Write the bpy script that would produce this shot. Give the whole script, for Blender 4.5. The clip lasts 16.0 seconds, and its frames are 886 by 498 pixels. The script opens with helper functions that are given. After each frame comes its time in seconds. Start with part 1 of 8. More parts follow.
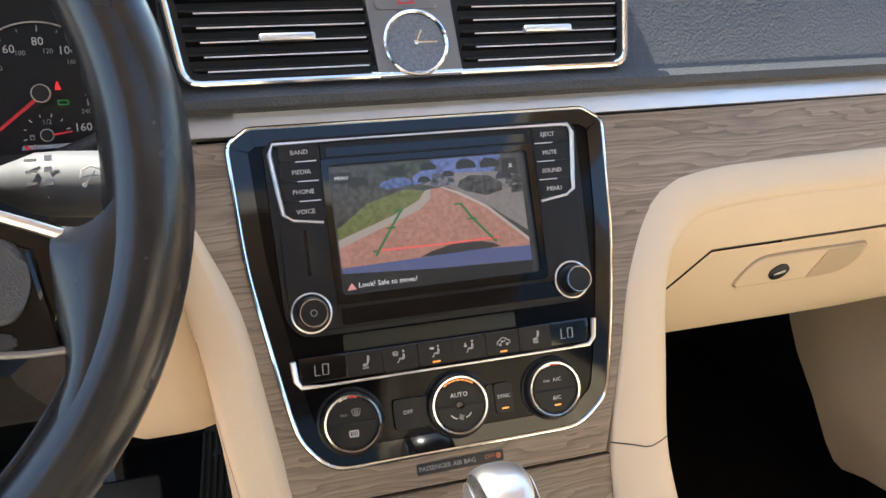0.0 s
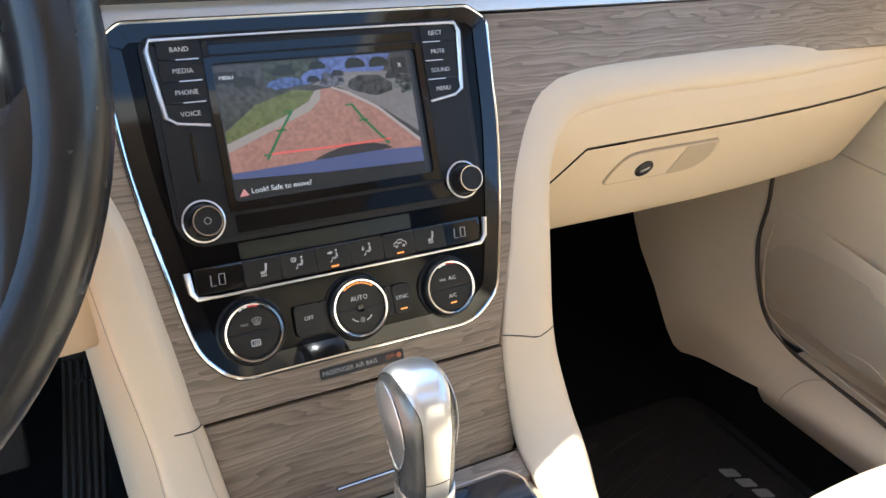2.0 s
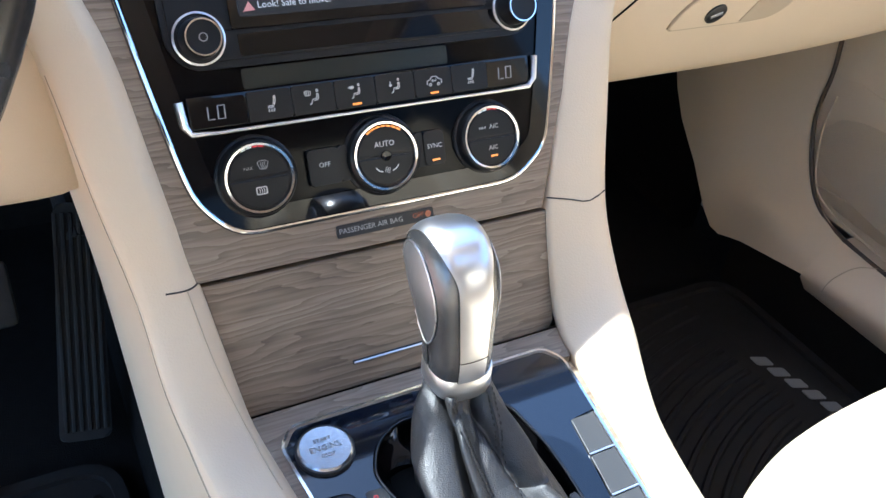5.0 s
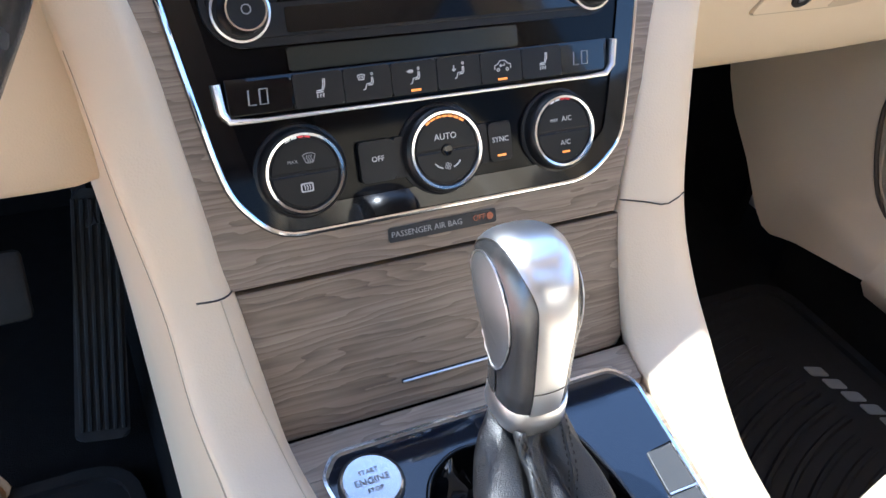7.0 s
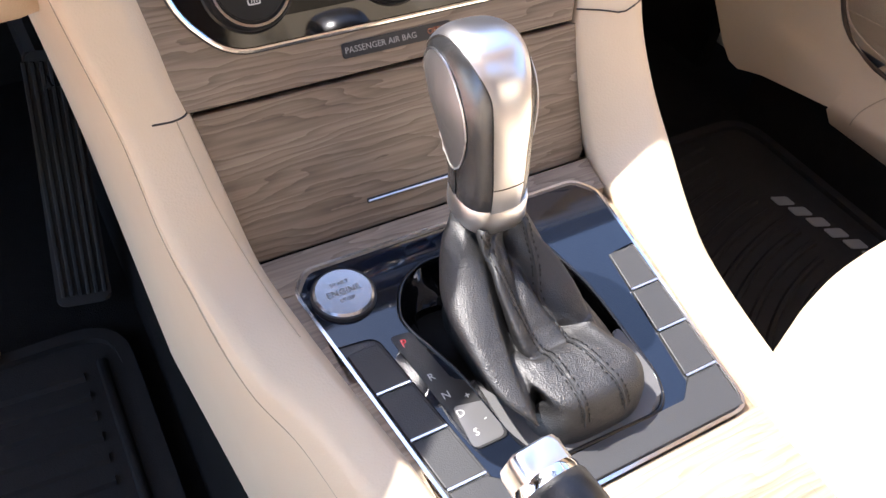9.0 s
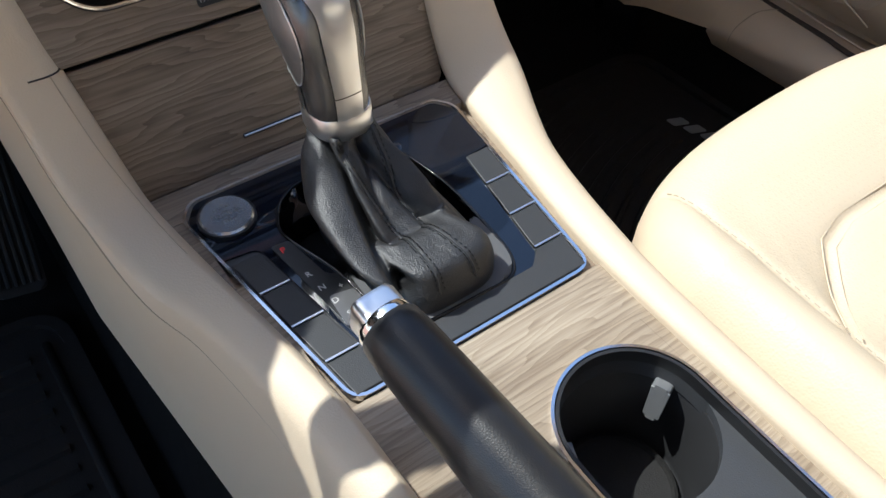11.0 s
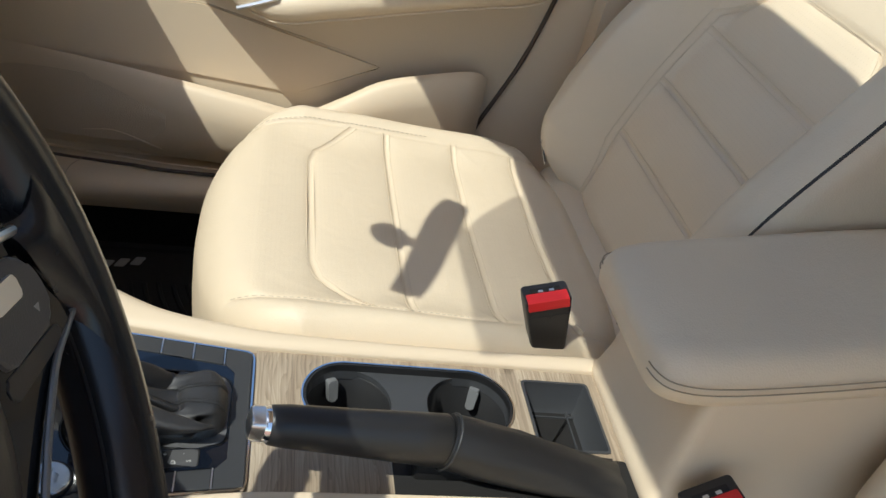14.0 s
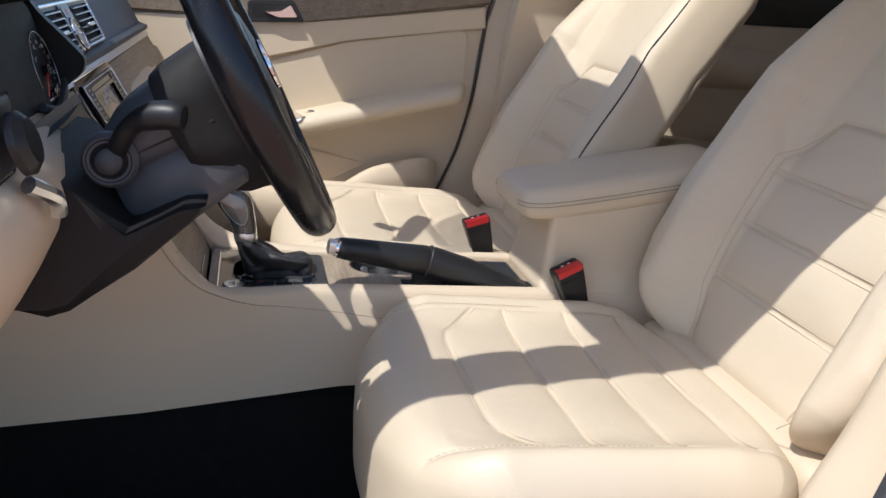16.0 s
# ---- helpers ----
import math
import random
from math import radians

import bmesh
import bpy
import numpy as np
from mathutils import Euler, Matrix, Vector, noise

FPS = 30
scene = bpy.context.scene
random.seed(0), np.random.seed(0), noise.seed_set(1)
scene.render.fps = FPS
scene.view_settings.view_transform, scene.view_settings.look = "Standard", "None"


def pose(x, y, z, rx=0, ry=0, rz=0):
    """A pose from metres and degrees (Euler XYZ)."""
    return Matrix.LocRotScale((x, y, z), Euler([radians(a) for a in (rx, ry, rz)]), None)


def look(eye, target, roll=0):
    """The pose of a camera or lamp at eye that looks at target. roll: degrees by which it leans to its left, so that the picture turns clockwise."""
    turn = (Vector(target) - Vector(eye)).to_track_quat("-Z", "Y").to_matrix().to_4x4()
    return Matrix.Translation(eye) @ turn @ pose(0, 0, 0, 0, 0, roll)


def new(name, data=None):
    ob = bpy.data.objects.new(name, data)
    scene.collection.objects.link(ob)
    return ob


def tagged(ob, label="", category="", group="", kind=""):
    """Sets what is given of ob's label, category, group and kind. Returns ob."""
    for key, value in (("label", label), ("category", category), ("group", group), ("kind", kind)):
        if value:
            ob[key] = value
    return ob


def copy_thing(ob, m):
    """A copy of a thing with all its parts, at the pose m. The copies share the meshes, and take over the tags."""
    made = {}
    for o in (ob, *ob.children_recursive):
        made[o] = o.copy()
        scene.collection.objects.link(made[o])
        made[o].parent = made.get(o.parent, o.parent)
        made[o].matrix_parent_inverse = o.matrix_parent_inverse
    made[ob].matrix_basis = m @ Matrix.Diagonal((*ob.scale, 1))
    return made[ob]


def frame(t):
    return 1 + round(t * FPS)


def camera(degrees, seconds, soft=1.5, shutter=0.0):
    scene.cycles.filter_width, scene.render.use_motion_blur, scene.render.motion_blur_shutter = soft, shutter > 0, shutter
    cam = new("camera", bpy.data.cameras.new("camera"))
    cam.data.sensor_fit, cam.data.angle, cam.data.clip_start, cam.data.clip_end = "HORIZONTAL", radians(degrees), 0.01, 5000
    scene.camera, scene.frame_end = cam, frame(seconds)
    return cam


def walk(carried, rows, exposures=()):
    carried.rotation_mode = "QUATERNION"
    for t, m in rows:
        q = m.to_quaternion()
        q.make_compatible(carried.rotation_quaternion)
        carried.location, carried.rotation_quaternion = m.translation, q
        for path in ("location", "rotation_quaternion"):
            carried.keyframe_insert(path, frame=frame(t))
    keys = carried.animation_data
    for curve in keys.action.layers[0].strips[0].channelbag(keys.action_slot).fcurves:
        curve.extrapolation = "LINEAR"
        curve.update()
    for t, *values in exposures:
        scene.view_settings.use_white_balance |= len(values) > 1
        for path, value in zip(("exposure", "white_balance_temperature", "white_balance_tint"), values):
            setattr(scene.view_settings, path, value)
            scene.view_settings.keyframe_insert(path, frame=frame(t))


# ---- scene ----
cam = camera(57.11, 16.0)
ROWS = [
    (0, look((-0.1542, -0.2327, 0.8113), (-0.0128, 0.2044, 0.6140), 0.84)),
    (0.5, look((-0.1706, -0.2360, 0.8032), (-0.0014, 0.1878, 0.5988), 0.75)),
    (1, look((-0.1857, -0.2323, 0.8039), (0.0089, 0.1746, 0.5879), 1.78)),
    (1.5, look((-0.1888, -0.2253, 0.8005), (0.0244, 0.1656, 0.5732), 3.18)),
    (2, look((-0.1928, -0.2181, 0.7988), (0.0347, 0.1578, 0.5602), 4.51)),
    (2.5, look((-0.1933, -0.2125, 0.7982), (0.0401, 0.1509, 0.5462), 4.93)),
    (3, look((-0.1917, -0.2068, 0.7928), (0.0453, 0.1427, 0.5251), 5.45)),
    (3.5, look((-0.1910, -0.2037, 0.7853), (0.0479, 0.1322, 0.5022), 6.41)),
    (4, look((-0.1846, -0.1932, 0.7710), (0.0480, 0.1370, 0.4763), 7.38)),
    (4.5, look((-0.1794, -0.1800, 0.7550), (0.0398, 0.1549, 0.4553), 7.58)),
    (5, look((-0.1744, -0.1589, 0.7389), (0.0339, 0.1822, 0.4385), 6.86)),
    (7.5, look((-0.1715, -0.1006, 0.7092), (0.0242, 0.2343, 0.3936), 7.82)),
    (8, look((-0.1711, -0.0997, 0.7035), (0.0213, 0.2220, 0.3727), 8.29)),
    (8.5, look((-0.1690, -0.1097, 0.6937), (0.0210, 0.1938, 0.3447), 7.62)),
    (9, look((-0.1733, -0.1318, 0.6907), (0.0174, 0.1567, 0.3295), 6.19)),
    (9.2, look((-0.1744, -0.1393, 0.6921), (0.0164, 0.1467, 0.3291), 5.64)),
    (11.3, look((-0.1638, -0.2199, 0.7027), (0.0502, 0.0454, 0.3368), -0.93)),
    (11.5, look((-0.1748, -0.2007, 0.7190), (0.0633, 0.0368, 0.3490), 0.77)),
    (12, look((-0.2126, -0.1342, 0.7412), (0.0877, 0.0179, 0.3714), 6.14)),
    (12.5, look((-0.2452, -0.0871, 0.7742), (0.0976, -0.0382, 0.4135), 13.01)),
    (13, look((-0.2967, -0.0502, 0.8263), (0.0741, -0.0891, 0.4932), 17.78)),
    (13.5, look((-0.3521, -0.0352, 0.8941), (0.0248, -0.1197, 0.5766), 15.81)),
    (14, look((-0.4669, -0.0273, 0.8987), (-0.0719, -0.1370, 0.6124), 13.27)),
    (14.5, look((-0.6031, -0.0176, 0.9140), (-0.1813, -0.1325, 0.6713), 11.29)),
    (15, look((-0.8223, -0.0044, 0.9009), (-0.3774, -0.1190, 0.7037), 9.05)),
    (15.5, look((-1.0615, 0.0260, 0.8636), (-0.6036, -0.0819, 0.6941), 6.27)),
    (16, look((-1.2049, 0.0778, 0.8255), (-0.7443, -0.0354, 0.6672), 3.82)),
]
# end of rows
EXPOSURES = [(0, 2.20, 6600, 6), (0.5, 2.22, 6350, 4), (1.5, 2.20, 6150, 4), (2.5, 2.15, 5750, 2), (3.5, 2.17, 5500, 3), (5, 2.20, 5350, 4), (7.5, 2.20, 5350, 7), (8.1, 2.27, 5500, 8), (8.6, 2.28, 6200, 12), (9.2, 2.1, 6300, 16), (11.5, 0.38, 5750, 3), (12.0, 0.05, 5800, 2), (12.5, 0.0, 5850, 2), (13.0, 0.24, 5950, 2), (13.5, 0.32, 6000, 1), (14.5, 0.48, 6200, 6), (15.0, 0.54, 6150, 7), (15.5, 0.44, 6150, 7), (16, 0.32, 5950, 11)]
walk(cam, ROWS, EXPOSURES)

# ---- daylight ----
SUN_WAY = Vector((0.40, -0.55, -1.0)).normalized()
world = bpy.data.worlds.new("sky")
scene.world = world
world.use_nodes = True
sky = world.node_tree.nodes.new("ShaderNodeTexSky")
sky.sky_type = "NISHITA"
sky.sun_disc = False
sky.sun_elevation = math.asin(-SUN_WAY.z)
sky.sun_rotation = math.atan2(-SUN_WAY.x, -SUN_WAY.y)
back = world.node_tree.nodes["Background"]
back.inputs["Strength"].default_value = 0.15
world.node_tree.links.new(sky.outputs["Color"], back.inputs["Color"])
sun = new("sun", bpy.data.lights.new("sun", "SUN"))
sun.data.energy = 3.4
sun.data.angle = radians(0.5)
sun.data.color = (1.0, 0.95, 0.86)
sun.matrix_world = look((0, 0, 0), SUN_WAY)


# ---- materials ----
def material(name, color, rough=0.5, metal=0.0, bump=0.0, scale=300.0, vary=0.0, vscale=12.0, coat=0.0, spec=0.5, crease=0.0):
    """A procedural surface: base colour with slow and fine variation, gloss that varies a little, and fine relief."""
    m = bpy.data.materials.new(name)
    m.use_nodes = True
    t = m.node_tree
    p = t.nodes["Principled BSDF"]
    p.inputs["Base Color"].default_value = (*color, 1)
    p.inputs["Roughness"].default_value = rough
    p.inputs["Metallic"].default_value = metal
    p.inputs["Coat Weight"].default_value = coat
    p.inputs["Coat Roughness"].default_value = 0.04
    p.inputs["Specular IOR Level"].default_value = spec
    co = t.nodes.new("ShaderNodeTexCoord")
    if vary > 0:
        n1 = t.nodes.new("ShaderNodeTexNoise")
        n1.inputs["Scale"].default_value = vscale
        n1.inputs["Detail"].default_value = 6
        t.links.new(co.outputs["Object"], n1.inputs["Vector"])
        mx = t.nodes.new("ShaderNodeMix")
        mx.data_type = "RGBA"
        mx.inputs[6].default_value = (*[c * (1 - vary) for c in color], 1)
        mx.inputs[7].default_value = (*[min(1, c * (1 + vary)) for c in color], 1)
        t.links.new(n1.outputs["Fac"], mx.inputs[0])
        t.links.new(mx.outputs[2], p.inputs["Base Color"])
        mr = t.nodes.new("ShaderNodeMapRange")
        mr.inputs["To Min"].default_value = max(0.02, rough - 0.07)
        mr.inputs["To Max"].default_value = min(1, rough + 0.07)
        n2 = t.nodes.new("ShaderNodeTexNoise")
        n2.inputs["Scale"].default_value = vscale * 7
        t.links.new(co.outputs["Object"], n2.inputs["Vector"])
        t.links.new(n2.outputs["Fac"], mr.inputs["Value"])
        t.links.new(mr.outputs["Result"], p.inputs["Roughness"])
    if bump > 0:
        vo = t.nodes.new("ShaderNodeTexVoronoi")
        vo.inputs["Scale"].default_value = scale
        t.links.new(co.outputs["Object"], vo.inputs["Vector"])
        b = t.nodes.new("ShaderNodeBump")
        b.inputs["Strength"].default_value = bump
        b.inputs["Distance"].default_value = 0.0006
        t.links.new(vo.outputs["Distance"], b.inputs["Height"])
        t.links.new(b.outputs["Normal"], p.inputs["Normal"])
        if crease > 0:
            n3 = t.nodes.new("ShaderNodeTexNoise")
            n3.inputs["Scale"].default_value = 38
            n3.inputs["Detail"].default_value = 5
            n3.inputs["Distortion"].default_value = 0.8
            t.links.new(co.outputs["Object"], n3.inputs["Vector"])
            b2 = t.nodes.new("ShaderNodeBump")
            b2.inputs["Strength"].default_value = crease
            b2.inputs["Distance"].default_value = 0.004
            t.links.new(n3.outputs["Fac"], b2.inputs["Height"])
            t.links.new(b2.outputs["Normal"], b.inputs["Normal"])
    return m


def wood_material(name, light, dark, rough=0.42, upright=True):
    """Matt grey-brown veneer: wavy growth lines along x, a slow cathedral figure, streaks and fine dark pores."""
    m = bpy.data.materials.new(name)
    m.use_nodes = True
    t = m.node_tree
    p = t.nodes["Principled BSDF"]
    p.inputs["Roughness"].default_value = rough
    co = t.nodes.new("ShaderNodeTexCoord")

    def stretched(sx, sy, kind, scale, detail):
        mp = t.nodes.new("ShaderNodeMapping")
        mp.inputs["Scale"].default_value = (sx, sy, sy)
        t.links.new(co.outputs["Object"], mp.inputs["Vector"])
        n = t.nodes.new(kind)
        n.inputs["Scale"].default_value = scale
        n.inputs["Detail"].default_value = detail
        t.links.new(mp.outputs["Vector"], n.inputs["Vector"])
        return mp, n

    mp, warp = stretched(0.9, 5.0, "ShaderNodeTexNoise", 8.0, 3)
    add = t.nodes.new("ShaderNodeVectorMath")
    add.operation = "MULTIPLY_ADD"
    add.inputs[1].default_value = (0.20, 0.20, 0.20)
    t.links.new(warp.outputs["Color"], add.inputs[0])
    t.links.new(mp.outputs["Vector"], add.inputs[2])
    rings = t.nodes.new("ShaderNodeTexWave")
    rings.wave_type = "BANDS"
    rings.wave_profile = "SAW"
    rings.bands_direction = "Z" if upright else "Y"
    rings.inputs["Scale"].default_value = 15.0
    rings.inputs["Distortion"].default_value = 3.5
    rings.inputs["Detail"].default_value = 4
    rings.inputs["Detail Scale"].default_value = 1.6
    rings.inputs["Detail Roughness"].default_value = 0.6
    t.links.new(add.outputs["Vector"], rings.inputs["Vector"])
    pores = stretched(16.0, 620.0, "ShaderNodeTexNoise", 1.0, 4)[1]
    streak = stretched(3.0, 95.0, "ShaderNodeTexNoise", 1.0, 5)[1]
    broad = stretched(2.2, 14.0, "ShaderNodeTexNoise", 2.0, 2)[1]
    ramp = t.nodes.new("ShaderNodeValToRGB")
    ramp.color_ramp.elements[0].position = 0.0
    ramp.color_ramp.elements[0].color = (*light, 1)
    ramp.color_ramp.elements[1].position = 1.0
    ramp.color_ramp.elements[1].color = (*dark, 1)
    mid = ramp.color_ramp.elements.new(0.62)
    mid.color = (*[0.55 * a + 0.45 * b for a, b in zip(light, dark)], 1)
    t.links.new(rings.outputs["Fac"], ramp.inputs["Fac"])
    last = ramp.outputs["Color"]
    for node, lo, hi, shade, amount in ((streak, 0.36, 0.62, (0.74, 0.71, 0.69), 0.7), (pores, 0.36, 0.58, (0.60, 0.56, 0.54), 0.6), (broad, 0.34, 0.66, (0.76, 0.73, 0.70), 0.8)):
        r = t.nodes.new("ShaderNodeValToRGB")
        r.color_ramp.elements[0].position = lo
        r.color_ramp.elements[0].color = (*shade, 1)
        r.color_ramp.elements[1].position = hi
        r.color_ramp.elements[1].color = (1, 1, 1, 1)
        t.links.new(node.outputs["Fac"], r.inputs["Fac"])
        mix = t.nodes.new("ShaderNodeMix")
        mix.data_type = "RGBA"
        mix.blend_type = "MULTIPLY"
        mix.inputs[0].default_value = amount
        t.links.new(last, mix.inputs[6])
        t.links.new(r.outputs["Color"], mix.inputs[7])
        last = mix.outputs[2]
    t.links.new(last, p.inputs["Base Color"])
    b = t.nodes.new("ShaderNodeBump")
    b.inputs["Strength"].default_value = 0.3
    b.inputs["Distance"].default_value = 0.0004
    t.links.new(pores.outputs["Fac"], b.inputs["Height"])
    t.links.new(b.outputs["Normal"], p.inputs["Normal"])
    return m


def glow(name, color, strength=1.0):
    m = bpy.data.materials.new(name)
    m.use_nodes = True
    p = m.node_tree.nodes["Principled BSDF"]
    p.inputs["Base Color"].default_value = (0.01, 0.01, 0.01, 1)
    p.inputs["Roughness"].default_value = 0.2
    p.inputs["Emission Color"].default_value = (*color, 1)
    p.inputs["Emission Strength"].default_value = strength
    return m


LEATHER = material("beige_leather", (0.66, 0.55, 0.40), 0.48, bump=0.28, scale=650, vary=0.06, vscale=9, crease=0.16)
def perforated(m, upright, pitch=0.0050):
    """A copy of a leather with rows of fine holes."""
    m = m.copy()
    m.name = "perforated_leather_back" if upright else "perforated_leather"
    t = m.node_tree
    p = t.nodes["Principled BSDF"]
    co = t.nodes.new("ShaderNodeTexCoord")
    vo = t.nodes.new("ShaderNodeTexVoronoi")
    vo.inputs["Scale"].default_value = 1 / pitch
    vo.inputs["Randomness"].default_value = 0.08
    vo.voronoi_dimensions = "2D"
    sp = t.nodes.new("ShaderNodeSeparateXYZ")
    cb = t.nodes.new("ShaderNodeCombineXYZ")
    t.links.new(co.outputs["Object"], sp.inputs[0])
    t.links.new(sp.outputs[0], cb.inputs[0])
    t.links.new(sp.outputs[2 if upright else 1], cb.inputs[1])
    t.links.new(cb.outputs[0], vo.inputs["Vector"])
    mr = t.nodes.new("ShaderNodeMapRange")
    mr.inputs["From Min"].default_value = 0.09
    mr.inputs["From Max"].default_value = 0.17
    t.links.new(vo.outputs["Distance"], mr.inputs["Value"])
    mx = t.nodes.new("ShaderNodeMix")
    mx.data_type = "RGBA"
    mx.inputs[6].default_value = (0.62, 0.513, 0.374, 1)
    src = p.inputs["Base Color"].links[0].from_socket
    t.links.new(src, mx.inputs[7])
    t.links.new(mr.outputs["Result"], mx.inputs[0])
    t.links.new(mx.outputs[2], p.inputs["Base Color"])
    return m


LEATHER_HOLES = perforated(LEATHER, False)
BACK_HOLES = perforated(LEATHER, True)
LEATHER_SIDE = material("beige_vinyl", (0.64, 0.53, 0.385), 0.52, bump=0.2, scale=500, vary=0.05, vscale=7)
BEIGE = material("beige_plastic", (0.66, 0.54, 0.39), 0.55, bump=0.18, scale=900, vary=0.04, vscale=6)
# beige darkened for the shade in joints, creases and recesses
SHADE_BEIGE = material("shaded_beige_plastic", (0.46, 0.37, 0.26), 0.6, bump=0.2, scale=900)
THREAD = material("beige_thread", (0.62, 0.52, 0.38), 0.8)
TAB_GREY = material("pale_grey_plastic", (0.17, 0.175, 0.18), 0.45)
STITCH = material("sand_thread", (0.42, 0.35, 0.255), 0.8)
PIPING_THREAD = material("tan_thread", (0.30, 0.25, 0.18), 0.8)
PIPING = material("dark_piping", (0.03, 0.026, 0.024), 0.6)
SEAL_BROWN = material("brown_rubber_seal", (0.075, 0.055, 0.040), 0.6)
DIM_AMBER = glow("dim_amber_print", (0.42, 0.07, 0.01), 0.13)
WOOD = wood_material("grey_walnut", (0.36, 0.295, 0.225), (0.215, 0.165, 0.12))
# the same walnut, lightened for the sun that falls on the deck
WOOD_SUNLIT = wood_material("sunlit_walnut", (0.50, 0.42, 0.315), (0.37, 0.30, 0.215), upright=False)
PIANO = material("piano_black", (0.004, 0.004, 0.0045), 0.06)
FASCIA = material("gloss_fascia", (0.004, 0.004, 0.0045), 0.06, spec=0.13)
# navy in the base colour stands in for the sky the plate mirrors
SKY_NAVY = material("sky_tinted_black_gloss", (0.006, 0.009, 0.017), 0.04, coat=0.4)
BLACK = material("black_plastic", (0.018, 0.018, 0.019), 0.42, bump=0.1, scale=1500, vary=0.1)
BLACK_SOFT = material("black_rubber", (0.0105, 0.0098, 0.0094), 0.75, bump=0.2, scale=900, vary=0.15)
PAD = material("charcoal_dash_pad", (0.045, 0.047, 0.05), 0.55, bump=0.8, scale=420, vary=0.12)
GREY = material("dark_grey_plastic", (0.05, 0.052, 0.056), 0.45, bump=0.2, scale=1200, vary=0.1)
SHROUD = material("charcoal_shroud", (0.095, 0.099, 0.107), 0.42, bump=0.2, scale=1200, vary=0.08)
COVER_BLACK = material("matt_cover_black", (0.0125, 0.0125, 0.0135), 0.6, bump=0.2, scale=1200, vary=0.08, spec=0.35)
STALK_GREY = material("mid_grey_plastic", (0.085, 0.087, 0.09), 0.62, bump=0.04, scale=1400, vary=0.08)
STEEL_GREY = material("grey_metal_paint", (0.20, 0.20, 0.205), 0.35, metal=0.6, vary=0.05)
CHROME = material("chrome", (0.86, 0.86, 0.87), 0.09, metal=1.0)
SATIN = material("satin_silver", (0.80, 0.80, 0.81), 0.30, metal=1.0)
KNOB_GREY = material("dark_knob_grey", (0.15, 0.15, 0.155), 0.25, metal=0.85, bump=0.10, scale=2200)
KNOB_INSERT = material("grained_knob_insert", (0.28, 0.283, 0.29), 0.31, metal=0.85, bump=0.22, scale=2000)
BRAKE_GRIP = material("smooth_black_leather", (0.016, 0.016, 0.017), 0.38, bump=0.12, scale=1600, vary=0.15)
STRIP = material("patterned_silver_strip", (0.62, 0.63, 0.66), 0.36, metal=0.9, bump=0.25, scale=1100)
HIDE = material("black_leather", (0.012, 0.012, 0.013), 0.52, bump=0.40, scale=1400, vary=0.12, vscale=25, spec=1.0, crease=0.4)
BRUSHED = material("brushed_button", (0.62, 0.64, 0.67), 0.20, metal=0.95, bump=0.05, scale=2500)
CONSOLE_GREY = material("console_key_grey", (0.038, 0.039, 0.041), 0.50, bump=0.12, scale=1500, vary=0.1)
LEDGE_GREY = material("matt_mid_grey", (0.10, 0.10, 0.103), 0.5, bump=0.1, scale=1500, vary=0.08)
RIM_HIDE = material("worn_black_leather", (0.014, 0.014, 0.015), 0.25, bump=0.05, scale=1800, vary=0.05)
CARPET = material("black_carpet", (0.0125, 0.0115, 0.0108), 1.0, bump=1.0, scale=900, vary=0.3, vscale=60, spec=0.1)
RUBBER_MAT = material("black_floor_mat", (0.0185, 0.0170, 0.0160), 0.75, bump=0.3, scale=900, vary=0.2, spec=0.2)
MAT_PRINT = material("grey_print", (0.20, 0.20, 0.20), 0.8, bump=0.5, scale=700)
RED = material("red_plastic", (0.62, 0.018, 0.02), 0.35)
WHITE = material("white_print", (0.58, 0.58, 0.57), 0.6)
GREY_PRINT = material("dim_print", (0.30, 0.30, 0.30), 0.6)
ORANGE = glow("amber_lamp", (1.0, 0.30, 0.05), 0.35)
RED_LAMP = glow("red_lamp", (1.0, 0.05, 0.06), 0.16)
GREEN_LAMP = glow("green_lamp", (0.02, 0.25, 0.06), 0.10)
# added faint glow keeps the needles red in the shade of the hood
NEEDLE_GLOW = glow("needle_red_glow", (1.0, 0.06, 0.08), 0.075)
HEADLINER = material("light_headliner", (0.60, 0.55, 0.47), 0.9, bump=0.3, scale=900, vary=0.04)
BODY = material("body_paint", (0.30, 0.31, 0.33), 0.3, coat=0.6, vary=0.03)
SEAL = material("grey_door_seal", (0.05, 0.053, 0.06), 0.6, vary=0.1)
PAVING = material("red_brick_paving", (0.42, 0.215, 0.148), 0.9, bump=0.6, scale=60, vary=0.25, vscale=3)
KEY_BLACK = material("fine_black_key", (0.0085, 0.0085, 0.0090), 0.34, bump=0.06, scale=1800, vary=0.1, spec=0.32)
# olive grey put in for the reflection on the strip above the keys
OLIVE_GLOSS = material("olive_gloss_panel", (0.022, 0.025, 0.021), 0.16, spec=0.6)
CLOCK_FACE = material("clock_face", (0.13, 0.155, 0.19), 0.25, coat=0.4, vary=0.7, vscale=700)


